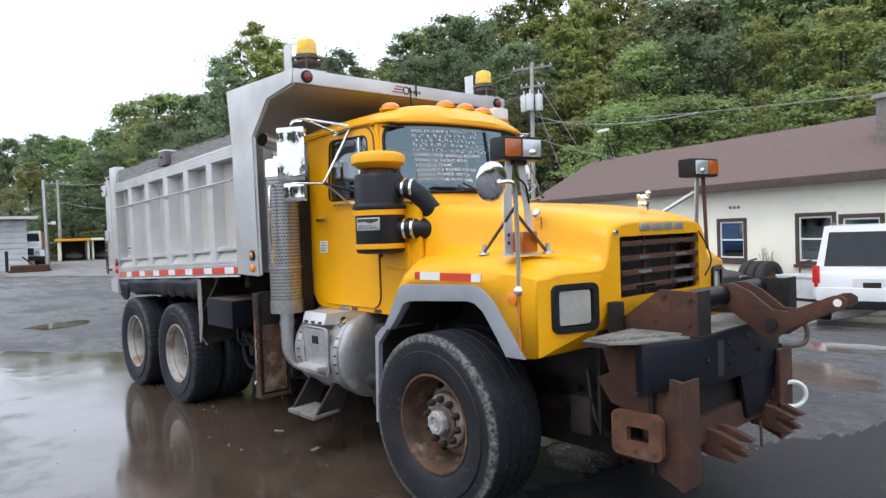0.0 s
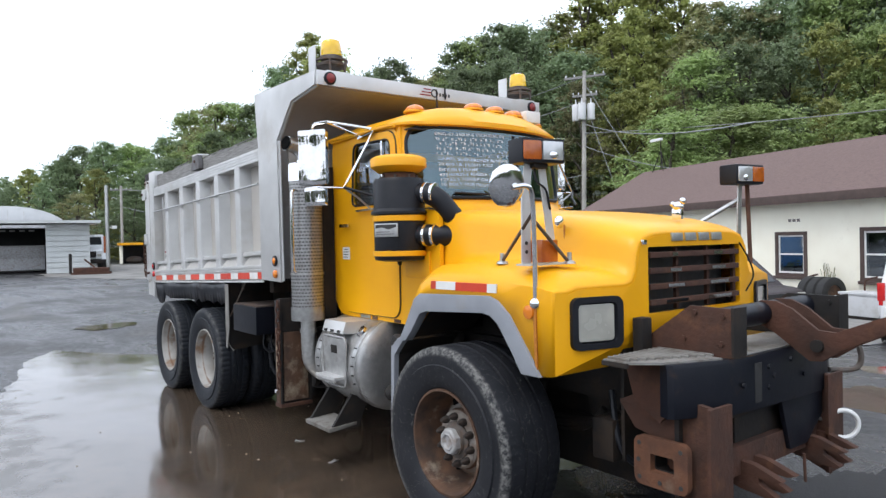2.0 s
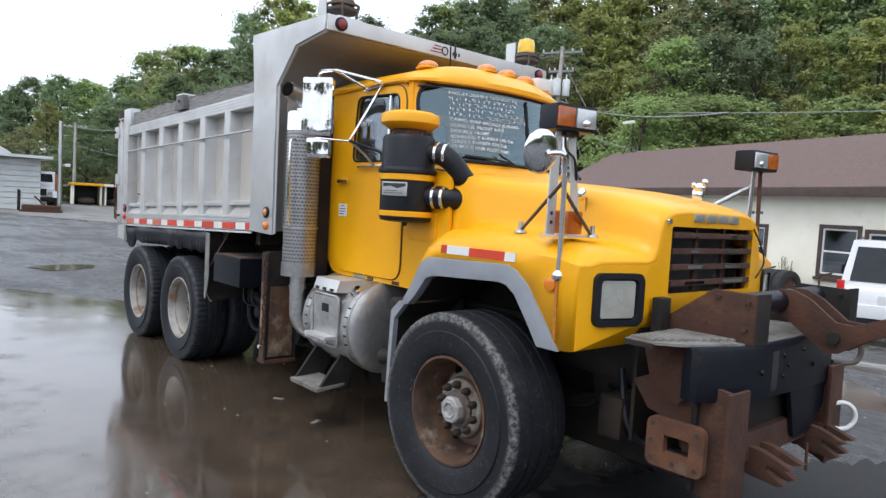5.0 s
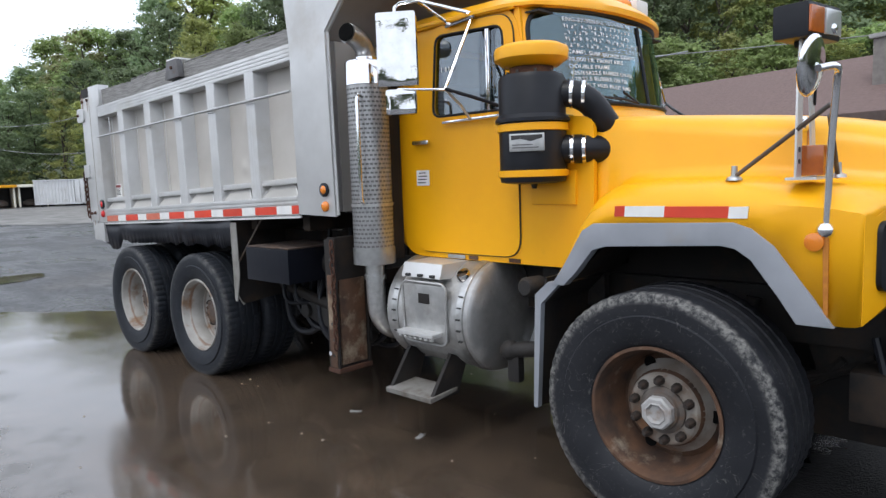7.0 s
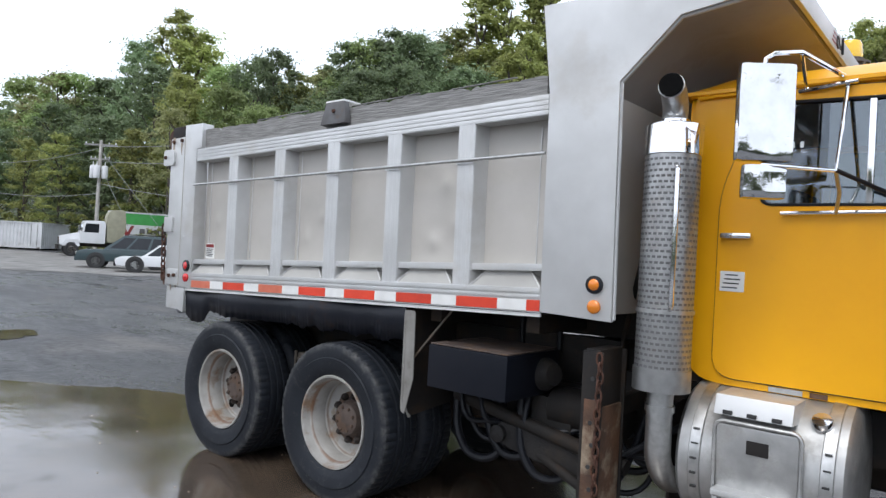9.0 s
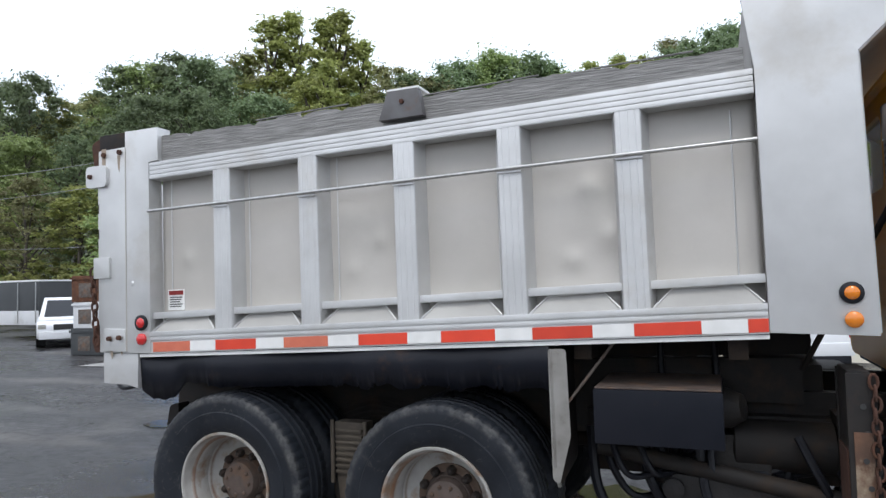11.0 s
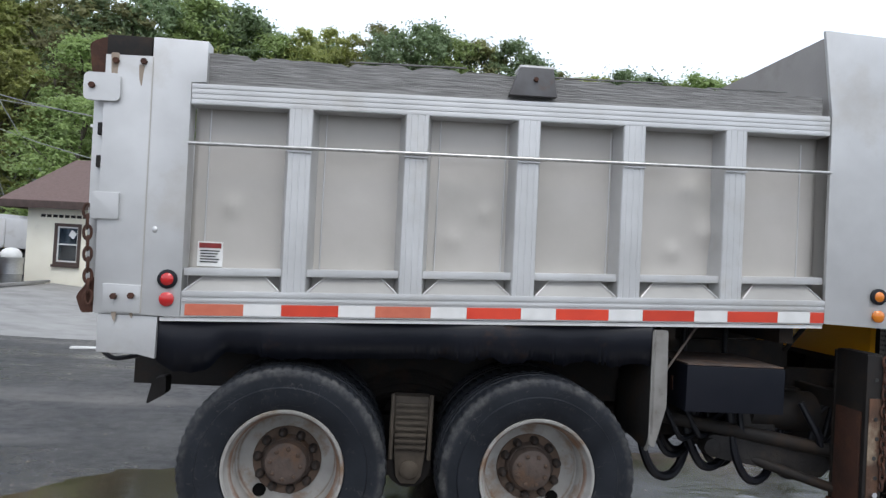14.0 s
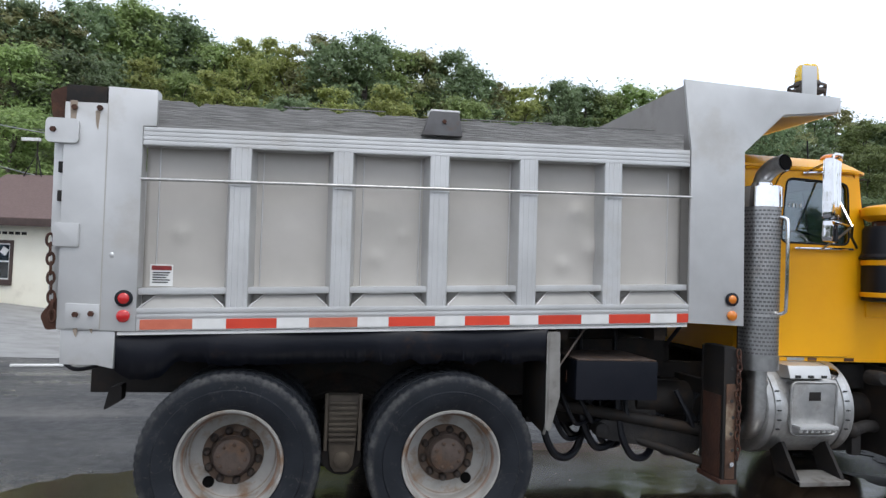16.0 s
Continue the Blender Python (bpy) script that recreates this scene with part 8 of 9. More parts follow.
M_CARBLACK = surf("black_car_paint", (0.012, 0.013, 0.018), (0.018, 0.019, 0.024), 2, 0.2, 0.3, coat=0.6)
M_CARBROWN = surf("dark_brown_car_paint", (0.024, 0.016, 0.017), (0.032, 0.021, 0.022), 2, 0.35, 0.45, spec=0.3)
M_CARBLUE = surf("dark_blue_car_paint", (0.028, 0.036, 0.05), (0.033, 0.04, 0.055), 2, 0.22, 0.3, coat=0.6)
M_CARGREEN = surf("dark_green_car_paint", (0.02, 0.045, 0.05), (0.03, 0.05, 0.055), 2, 0.25, 0.35, coat=0.5)
M_SKYBLUE = surf("blue_container_paint", (0.10, 0.265, 0.53), (0.08, 0.22, 0.47), 1.2, 0.45, 0.65, dirt=(0.16, 0.20, 0.26), dscale=1.6, damount=0.5, dlow=0.58)
M_BOXWHITE = surf("white_sheet_metal", (0.62, 0.63, 0.64), (0.54, 0.55, 0.56), 1.2, 0.45, 0.65, dirt=(0.36, 0.34, 0.31), dscale=1.2, damount=0.5, dlow=0.57)
M_DARKGREY = surf("charcoal_trailer_paint", (0.038, 0.042, 0.045), (0.052, 0.056, 0.059), 1.5, 0.4, 0.55)
M_ORANGE = surf("orange_paint", (0.55, 0.14, 0.03), (0.42, 0.11, 0.03), 3, 0.5, 0.7)
M_GREEN = surf("bright_green_tarp", (0.04, 0.30, 0.06), (0.035, 0.25, 0.05), 2, 0.5, 0.65)
M_BLUEDRUM = surf("blue_plastic", (0.02, 0.10, 0.55), (0.018, 0.085, 0.48), 3, 0.4, 0.5)


def add_tyre(parent, x, y, z, r, w, rim_mat, side):
    t = part("wheel", lathe([(r * 0.55, 0), (r * 0.6, -0.01), (r * 0.9, -0.012), (r, 0.02), (r, w - 0.02), (r * 0.9, w), (r * 0.55, w)], (x, y, z), (x, y - side, z), 24), M_TYRE2, parent)
    part("rim", lathe([(r * 0.60, 0.0), (r * 0.56, 0.03), (r * 0.3, 0.03), (r * 0.2, 0.0), (0.001, 0.0)], (x, y, z), (x, y - side, z), 20), rim_mat, t)


def car(name, label, at, rz, length, width, height, paint, cat="car", wagon=True, group="", base=0.30, tyre=0.345, front=(0.74, 0.52)):
    """A car that points along +x, its rear at x = 0."""
    c = thing(name, label, cat, at, group, rz)
    L, W, H = length, width / 2, height
    belt = H * 0.55
    body_outline = rounded([(0.02, base), (L - 0.05, base), (L, base + 0.18), (L - 0.02, belt * 0.86), (L - 0.25, belt * 0.97), (L * front[0] - 0.1, belt + 0.02), (L * 0.3, belt + 0.04), (0.03, belt + 0.03), (-0.02, base + 0.3)], 0.10)
    # wheel openings
    part("body", slab("y", body_outline, -W, W, (), 0.05), paint, c)
    bm = bmesh.new()
    if wagon:
        lowr, topr = [(0.06, belt), (L * front[0], belt)], [(0.30, H), (L * front[1], H)]
    else:
        lowr, topr = [(0.55, belt), (L * 0.74, belt)], [(1.25, H), (L * 0.55, H)]
    v = [bm.verts.new(p) for p in ((lowr[0][0], -W + 0.04, belt), (lowr[1][0], -W + 0.04, belt), (lowr[1][0], W - 0.04, belt), (lowr[0][0], W - 0.04, belt),
                                   (topr[0][0], -W + 0.2, H), (topr[1][0], -W + 0.2, H), (topr[1][0], W - 0.2, H), (topr[0][0], W - 0.2, H))]
    for f in ((0, 1, 5, 4), (1, 2, 6, 5), (2, 3, 7, 6), (3, 0, 4, 7), (4, 5, 6, 7)):
        bm.faces.new([v[k] for k in f])
    bevel_all(bm, 0.06)
    cabin = part("cabin", bm, paint, c)

    def pane(name, a, b, d, e, out):
        bm = bmesh.new()
        o = Vector(out) * 0.008
        bm.faces.new([bm.verts.new(Vector(p) + o) for p in (a, b, d, e)])
        p = part(name, bm, M_CARGLASS, cabin, smooth=0)
        p.modifiers.new("thick", "SOLIDIFY").thickness = 0.006

    def lerp(k, x0, x1):
        return x0 + (x1 - x0) * k
    for s in (-1, 1):
        for t0, t1 in ((0.06, 0.34), (0.38, 0.66), (0.70, 0.93)):
            pts = []
            for t, k in ((t0, 0.12), (t1, 0.12), (t1, 0.84), (t0, 0.84)):
                x = lerp(k, lerp(t, lowr[0][0], lowr[1][0]), lerp(t, topr[0][0], topr[1][0]))
                pts.append((x, s * lerp(k, W - 0.04, W - 0.2), lerp(k, belt, H)))
            pane("side_window", *pts, (0, s, 0.2))
    for x0, x1, d in ((lowr[0][0], topr[0][0], -1), (lowr[1][0], topr[1][0], 1)):
        pane("rear_window" if d < 0 else "windscreen", *[(lerp(k, x0, x1), s * lerp(k, W - 0.18, W - 0.3), lerp(k, belt, H)) for s, k in ((-1, 0.12), (1, 0.12), (1, 0.86), (-1, 0.86))], (d, 0, 0.3))
    for s in (-1, 1):
        part("tail_lamp", box(-0.02, s * (W - 0.02) - 0.07 * (s > 0), belt * 0.72, 0.06, s * (W - 0.02) + 0.07 * (s < 0), belt + 0.05, 0.015), M_REDLENS, c)
        part("headlamp", box(L - 0.12, s * (W - 0.03) - 0.22 * (s > 0), belt * 0.70, L + 0.005, s * (W - 0.03) + 0.22 * (s < 0), belt * 0.86, 0.02), M_LENS, c)
        for x in (L * 0.19, L * 0.80):
            # flat black disc painted as the shade inside the wheel arch
            part("wheel_arch", lathe([(0.001, 0), (tyre + 0.055, 0), (tyre + 0.055, 0.006)], (x, s * (W + 0.002), tyre + 0.015), (x, s * (W + 1), tyre + 0.015), 24), M_FLATBLACK, c)
            add_tyre(c, x, s * (W + 0.012), tyre, tyre, 0.26, M_STEEL, s)
    part("bumper", box(-0.07, -W + 0.05, base, 0.05, W - 0.05, base + 0.26, 0.04), paint, c)
    part("bumper", box(L - 0.06, -W + 0.05, base - 0.02, L + 0.05, W - 0.05, base + 0.22, 0.04), M_BLACK if not wagon else paint, c)
    part("grille", box(L - 0.03, -W * 0.5, belt * 0.66, L + 0.012, W * 0.5, belt * 0.86, 0.01), M_FLATBLACK, c)
    if base > 0.4:
        part("rear_wiper", rod((0.16, -0.1, belt + 0.16), (0.19, -0.5, belt + 0.24), 0.012), M_BLACK, cabin)
        part("lower_valance", box(-0.05, -W + 0.12, base - 0.16, 0.25, W - 0.12, base + 0.02, 0.02), M_BLACK, c)
        part("plate_recess", box(-0.03, -0.32, belt * 0.66, -0.018, 0.32, belt * 0.66 + 0.24, 0.01), M_BOXWHITE, c)
        for sy in (-1, 1):
            part("tail_lamp", box(-0.03, sy * (W + 0.005) - 0.13 * (sy > 0), belt * 0.80, 0.06, sy * (W + 0.005) + 0.13 * (sy < 0), belt + 0.12, 0.02), M_REDLENS, c, "tall red tail lamp")
    part("number_plate", box(-0.035, -0.15, belt * 0.70, -0.02, 0.15, belt * 0.70 + 0.12, 0.004), M_FRAME, c)
    for s in (-1, 1):
        part("roof_bar", tube([(topr[0][0] + 0.1, s * (W - 0.27), H + 0.04), (topr[1][0] - 0.1, s * (W - 0.27), H + 0.04)], 0.018, 8), M_BLACK, cabin)
    return c


car("parked_suv", "white sport utility vehicle with dark rear glass", (-1.2, 11.05, -0.50), 105, 5.2, 2.0, 1.98, M_CARWHITE, "suv", base=0.52, tyre=0.40)
car("parked_car", "dark brown minivan parked beside the office", (-9.0, 13.05, -0.50), -11, 4.4, 1.8, 1.66, M_CARBROWN, "car", True, front=(0.87, 0.68))
car("parked_car", "dark blue car parked beside the white vehicle", (3.45, 10.6, -0.50), 105, 4.5, 1.8, 1.5, M_CARBLUE, "car", False)
car("parked_car", "dark green sport utility vehicle on the yard", (-34.2, 14.35, 0), 240, 4.5, 1.8, 1.70, M_CARGREEN, "car", True, base=0.36, tyre=0.36)
car("parked_car", "small white car with black bumper", (-30.7, 14.3, 0), 243, 4.2, 1.7, 1.32, M_CARWHITE, "car", False)
car("parked_car", "white pickup-fronted vehicle beside the trailer", (-24.9, 13.8, 0), -38, 4.5, 1.8, 1.55, M_CARWHITE, "car", True)
car("parked_car", "black saloon car by the kerb", (-17.3, 19.2, 0), 190, 4.4, 1.75, 1.35, M_CARBLACK, "car", False)


def ribbed_box(name, label, cat, at, rz, L, W, H, mat, base=0.15, rib=0.28, doors=True, group=""):
    """A steel box with pressed ribs; x runs along it, its near side is y = 0."""
    c = thing(name, label, cat, at, group, rz)
    bm = bmesh.new()
    n = int(L / rib)
    for side, y, d in ((0, 0.0, -0.035), (1, W, 0.035)):
        rows = []
        for k in range(n * 4 + 1):
            x = L * k / (n * 4)
            off = d * (0 if k % 4 in (0, 1) else -1)
            rows.append([bm.verts.new((x, y + off, base + 0.12)), bm.verts.new((x, y + off, H - 0.1))])
        for a, b in zip(rows, rows[1:]):
            bm.faces.new((a[0], b[0], b[1], a[1]))
    part("side_panel", bm, mat, c, smooth=0)
    part("roof", box(0, 0.02, H - 0.06, L, W - 0.02, H - 0.02), mat, c)
    part("floor", box(0, 0.02, base, L, W - 0.02, base + 0.1), M_FRAME, c)
    for y in (0.0, W):
        part("top_rail", box(0, y - 0.04, H - 0.1, L, y + 0.04, H, 0.01), mat, c)
        part("bottom_rail", box(0, y - 0.04, base, L, y + 0.04, base + 0.14, 0.01), mat, c)
        for x in (0.0, L):
            part("corner_post", box(x - 0.06, y - 0.05, base - 0.01, x + 0.06, y + 0.05, H + 0.01, 0.012), mat, c)
            part("corner_casting", box(x - 0.08, y - 0.07, H - 0.12, x + 0.08, y + 0.07, H + 0.015, 0.012), mat, c)
    for x, s in ((0.0, -1), (L, 1)):
        e = part("end_door", box(x - 0.03, 0.05, base + 0.1, x + 0.03, W - 0.05, H - 0.08, 0.01), mat, c)
        if doors:
            for k in range(4):
                y = W * (0.15 + 0.233 * k)
                part("lock_bar", rod((x + s * 0.06, y, base + 0.15), (x + s * 0.06, y, H - 0.12), 0.02, seg=8), M_STEEL, e)
    for x in (0.5, L - 0.5):
        part("skid", box(x - 0.1, 0.1, 0.0, x + 0.1, W - 0.1, base, 0.01), M_FRAME, c)
    return c


# its long side faces the yard; it runs from the near end at the south to the far end
blue = ribbed_box("shipping_container", "blue steel shipping container with a white notice", "container", (-17.4, 10.6, 0), 75, 3.5, 2.44, 2.4, M_SKYBLUE)
part("notice", box(0.62, -0.055, 1.0, 1.1, -0.04, 1.45), M_WHITE, blue)
for i, (x, y, rz, L) in enumerate(((-69.4, 16.2, 46, 4.4), (-66.2, 19.4, 128, 4.2))):
    ribbed_box("storage_container", "white steel storage container with a faded mark", "container", (x, y, 0), rz, L, 2.4, 2.45, M_BOXWHITE, group="white containers")
    
# grey enclosed trailer
tr = thing("enclosed_trailer", "charcoal enclosed trailer with a bright lower skirt", "trailer", (-27.0, 14.3, 0), rz=88)
part("shell", box(0, 0.0, 0.55, 5.2, 2.4, 2.2, 0.05), M_DARKGREY, tr)
part("skirt", box(-0.03, 0.02, 0.50, 0.0, 2.38, 1.05, 0.01), M_BOXWHITE, tr)
part("roof_edge", box(-0.02, -0.02, 2.18, 5.22, 2.42, 2.25, 0.01), M_VINYL, tr)
for x in (2.3, 3.1):
    for y, s in ((-0.02, -1), (2.42, 1)):
        add_tyre(tr, x, y, 0.36, 0.36, 0.2, M_STEEL, s)
for y in (0.15, 1.2):
    part("door_bar", rod((-0.05, y, 0.6), (-0.05, y, 2.15), 0.02, seg=8), M_STEEL, tr)
part("hitch", rod((5.2, 1.2, 0.5), (6.4, 1.2, 0.45), 0.06), M_FRAME, tr)
part("jack_stand", rod((6.2, 1.2, 0.0), (6.2, 1.2, 0.6), 0.04), M_FRAME, tr)

# stack of scrap boxes by the blue container
for k, (mt, lab, w) in enumerate(((M_DARKGREY, "dark steel crate at the bottom of the stack", 1.55), (M_BOXWHITE, "grey-blue steel cabinet in the stack", 1.4), (M_RUSTLT, "rusty orange steel crate on top of the stack", 1.5))):
    z = 0.0 if k == 0 else 0.72 + 0.70 * (k - 1)
    b = thing("steel_crate", lab, "crate", (-18.2, 9.72, z), "stacked crates", 8 + 3 * k)
    part("crate_body", box(-w / 2, -0.6, 0.0, w / 2, 0.6, 0.70 if k else 0.72, 0.03), mt, b)
    part("crate_rim", slab("z", [(-w / 2 - 0.03, -0.63), (w / 2 + 0.03, -0.63), (w / 2 + 0.03, 0.63), (-w / 2 - 0.03, 0.63)], 0.60, 0.66, ([(-w / 2, -0.6), (w / 2, -0.6), (w / 2, 0.6), (-w / 2, 0.6)],)), mt, b)
    for x in (-0.35, 0.3):
        part("crate_panel", box(x - 0.18, -0.615, 0.12, x + 0.2, -0.6, 0.5, 0.008), M_HUB, b)


def lorry(name, label, at, rz, paint, box_mat=None, box_len=4.5, box_h=1.6, hood_len=1.3):
    """A conventional lorry pointing along +x from its rear axle, with a cab and perhaps a body."""
    c = thing(name, label, "truck", at, rz=rz)
    part("frame", box(-1.2, -0.42, 0.75, 5.2, 0.42, 1.0, 0.02), M_FRAME, c)
    cb = part("cab", slab("y", rounded([(2.3, 1.0), (4.0, 1.0), (4.0, 1.75), (3.75, 2.65), (2.4, 2.7), (2.3, 2.5)], 0.12), -1.0, 1.0, (), 0.05), paint, c)
    part("hood", slab("y", rounded([(3.95, 0.85), (3.95 + hood_len, 0.80), (3.98 + hood_len, 1.45), (4.0, 1.78)], 0.10), -0.85, 0.85, (), 0.06), paint, c)
    part("windscreen", slab("x", [(-0.88, 1.8), (0.88, 1.8), (0.82, 2.48), (-0.82, 2.48)], 3.93, 3.96), M_CARGLASS, cb)
    for s in (-1, 1):
        part("side_window", slab("y", rounded([(2.75, 1.80), (3.72, 1.80), (3.62, 2.45), (2.75, 2.45)], 0.06), *sorted((s * 1.0, s * 1.012))), M_CARGLASS, cb)
        part("fender", slab("y", rounded([(3.95, 0.75), (4.1, 1.25), (4.85, 1.25), (5.1, 0.75), (4.9, 0.75), (4.7, 1.02), (4.3, 1.02), (4.15, 0.75)], 0.05), *sorted((s * 0.75, s * 1.12))), paint, c)
        add_tyre(c, 4.5, s * 1.12, 0.5, 0.5, 0.28, M_RIM, s)
        for x in (-0.65, 0.65):
            add_tyre(c, x, s * 1.15, 0.5, 0.5, 0.5, M_RIM, s)
        part("headlamp", box(3.94 + hood_len, s * 0.65 - 0.14, 1.0, 3.99 + hood_len, s * 0.65 + 0.14, 1.2, 0.01), M_LENS, c)
        part("mirror", box(3.85, s * 1.22 - 0.03, 1.85, 3.95, s * 1.22 + 0.03, 2.35, 0.015), M_CHROME, c)
    part("grille", box(3.97 + hood_len, -0.45, 0.92, 3.995 + hood_len, 0.45, 1.4, 0.02), M_FRAME, c)
    part("bumper", box(3.95 + hood_len, -1.1, 0.5, 4.12 + hood_len, 1.1, 0.8, 0.03), M_FRAME, c)
    if box_mat:
        part("load_box", box(-box_len / 2 - 0.3, -1.2, 1.05, 2.1, 1.2, 1.05 + box_h, 0.04), box_mat, c)
        for k in range(5):
            for s in (-1, 1):
                part("box_rib", box(-2.3 + 0.9 * k, s * 1.2 - 0.04, 1.1, -2.2 + 0.9 * k, s * 1.2 + 0.04, 1.0 + box_h, 0.01), box_mat, c)
    return c


semi = lorry("semi_tractor", "white semi tractor with a bare frame", (-52.4, 21.2, 0), 252, M_CARWHITE)
M_OLIVE = surf("pale_olive_plastic", (0.33, 0.32, 0.23), (0.27, 0.26, 0.19), 3, 0.5, 0.7)
part("fairing", slab("y", rounded([(1.2, 1.1), (2.2, 1.1), (2.25, 3.1), (2.0, 3.55), (1.0, 3.6), (0.9, 2.2)], 0.25), -0.9, 0.9, (), 0.08), M_OLIVE, semi, "pale olive rounded hopper")
boxt = thing("box_trailer", "green box trailer with a white band", "trailer", (-57.0, 20.95, 0), rz=65)
part("trailer_box", box(0, 0, 1.05, 9.0, 2.5, 3.65, 0.04), M_GREEN, boxt)
part("white_band", box(0.02, -0.012, 1.60, 8.98, 0.0, 2.65), M_BOXWHITE, boxt, "white band")
part("top_rail", box(-0.02, -0.02, 3.56, 9.02, 0.02, 3.68, 0.01), M_BOXWHITE, boxt)
part("band_mark", slab("y", [(0.9, 2.55), (1.3, 2.55), (1.5, 2.0), (1.75, 2.55), (2.0, 2.55), (1.6, 1.7), (1.35, 1.7)], -0.02, -0.012), M_REDOLD, boxt)
for k in range(4):
    part("band_bar", box(2.4 + 0.55 * k, -0.02, 1.95, 2.8 + 0.55 * k, -0.012, 2.35), M_BRACKET, boxt)
part("trailer_sill", box(0, 0.05, 0.9, 9.0, 2.45, 1.05, 0.02), M_FRAME, boxt)
for x in (6.4, 7.6):
    add_tyre(boxt, x, 0.1, 0.5, 0.5, 0.5, M_RIM, -1)
    add_tyre(boxt, x, 2.4, 0.5, 0.5, 0.5, M_RIM, 1)
part("landing_leg", box(1.2, 0.4, 0.0, 1.35, 0.55, 0.95, 0.01), M_FRAME, boxt)
part("landing_leg", box(1.2, 1.95, 0.0, 1.35, 2.1, 0.95, 0.01), M_FRAME, boxt)
lorry("service_truck", "white service truck with orange gear on top", (-58.3, 7.2, 0), 351, M_CARWHITE, M_ORANGE, 4.2, 1.5)
lorry("yellow_truck", "yellow truck parked beyond the black car", (-21.5, 27.5, 0), 255, M_YELLOW, M_BOXWHITE, 4.5, 1.4)
dt = lorry("white_dump_truck", "white dump truck with ribbed body", (-19.6, 25.8, 0), 5, M_CARWHITE, M_BOXWHITE, 4.5, 1.2)

# ---------------------------------------------------------------- far yard
M_RIBWHITE = surf("white_ribbed_sheet", (0.60, 0.62, 0.61), (0.52, 0.54, 0.53), 0.8, 0.5, 0.7, dirt=(0.42, 0.42, 0.40), dscale=0.9, damount=0.5, dlow=0.56)
shed = thing("metal_shed", "white ribbed metal shed with a dark open bay", "shed", (-48.4, 5.6, 0), rz=82)
# x runs along the front, the bay lies at negative x; y runs back from the front
for k in range(9):
    part("wall_sheet", box(-2.6, 0.0, 0.02 + 0.36 * k, 0, 0.06, 0.36 * (k + 1) - 0.03, 0.015), M_RIBWHITE, shed, smooth=0)
part("wall_liner", box(-2.6, 0.07, 0, 0, 0.12, 3.3), M_RIBWHITE, shed)
part("end_wall", box(-0.1, 0.12, 0, 0, 10.0, 3.3), M_RIBWHITE, shed)
# back, far wall and floor coloured near-black for the shade inside the bay
part("back_wall", box(-14, 9.9, 0, -0.1, 10.0, 3.3), M_INSIDESHADE, shed)
part("far_wall", box(-14, 0.1, 0, -13.9, 9.9, 3.3), M_INSIDESHADE, shed)
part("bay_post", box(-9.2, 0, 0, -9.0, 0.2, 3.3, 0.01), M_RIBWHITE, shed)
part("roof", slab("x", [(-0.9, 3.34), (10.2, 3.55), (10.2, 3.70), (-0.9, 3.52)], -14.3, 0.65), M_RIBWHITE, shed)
part("shed_floor", box(-13.9, 0.12, 0.0, -0.1, 9.9, 0.03), M_INSIDESHADE, shed)
# white bars stand in for daylight through gaps in the roof
for k in range(5):
    part("daylight_bar", box(-3.75 - 0.6 * k, 6.0, 2.95, -3.4 - 0.6 * k, 6.05, 3.05), M_WHITE, shed)
mc = thing("snow_plow_blade", "grey plow blade stored in the shed", "plow", (-50.9, 1.7, 0.03), rz=82)
part("blade", slab("x", rounded([(0.0, 0.2), (0.25, 0.1), (0.35, 1.0), (0.1, 1.9), (0.0, 1.8), (0.18, 1.0)], 0.05), -1.5, 1.5), M_HUBF, mc)
part("blade_brace", box(-0.8, 0.3, 0.0, 0.8, 1.4, 0.8, 0.05), M_FRAME, mc)
q = thing("arched_shed", "long grey arched shed behind the others", "shed", (-60.0, 4.2, 0), rz=82)
arch = [(-7.0 + 9.0 * (1 - math.cos(math.pi * k / 16)) / 2, 3.0 + 2.1 * math.sin(math.pi * k / 16)) for k in range(17)]
part("arch_front", slab("y", [(-7.0, 0.0)] + arch + [(2.0, 0.0)], 0.0, 12.0), M_BOXWHITE, q)
for k in range(7):
    part("arch_rib", box(0.95 - 1.1 * k, -0.05, 3.2, 1.0 - 1.1 * k, 0.0, 3.4 + 1.4 * math.sin(math.pi * (k + 1) / 8)), M_ALU, q)
bl = thing("bollard", "dark steel bollard before the shed", "bollard", (-46.5, 4.1, 0))
part("bollard_post", rod((0, 0, 0), (0, 0, 1.3), 0.09), M_FRAME, bl)
sc = thing("scrap_frame", "rusty red steel frame lying on the ground", "scrap", (-44.6, 5.0, 0), rz=75)
part("deck", box(-1.0, -0.5, 0.12, 1.0, 0.5, 0.42, 0.03), M_RUST, sc)
part("skid", box(-1.1, -0.6, 0.0, 1.1, -0.45, 0.14, 0.02), M_RUST, sc)
part("skid", box(-1.1, 0.45, 0.0, 1.1, 0.6, 0.14, 0.02), M_RUST, sc)
part("drawbar", rod((0.2, 0.0, 0.4), (-0.4, 0.1, 0.95), 0.05), M_RUST, sc)
lp = thing("steel_post", "tall galvanised steel post with a small lamp", "post", (-46.05, 6.25, 0))
part("shaft", rod((0, 0, 0), (0, 0, 5.75), 0.13, 0.11, 18), M_STEEL, lp)
part("lamp_head", box(0.1, 0.25, 2.9, 0.2, 0.55, 3.1, 0.03), M_VINYL, lp)
part("lamp_arm", rod((0.05, 0.1, 2.95), (0.15, 0.3, 3.0), 0.03), M_STEEL, lp)
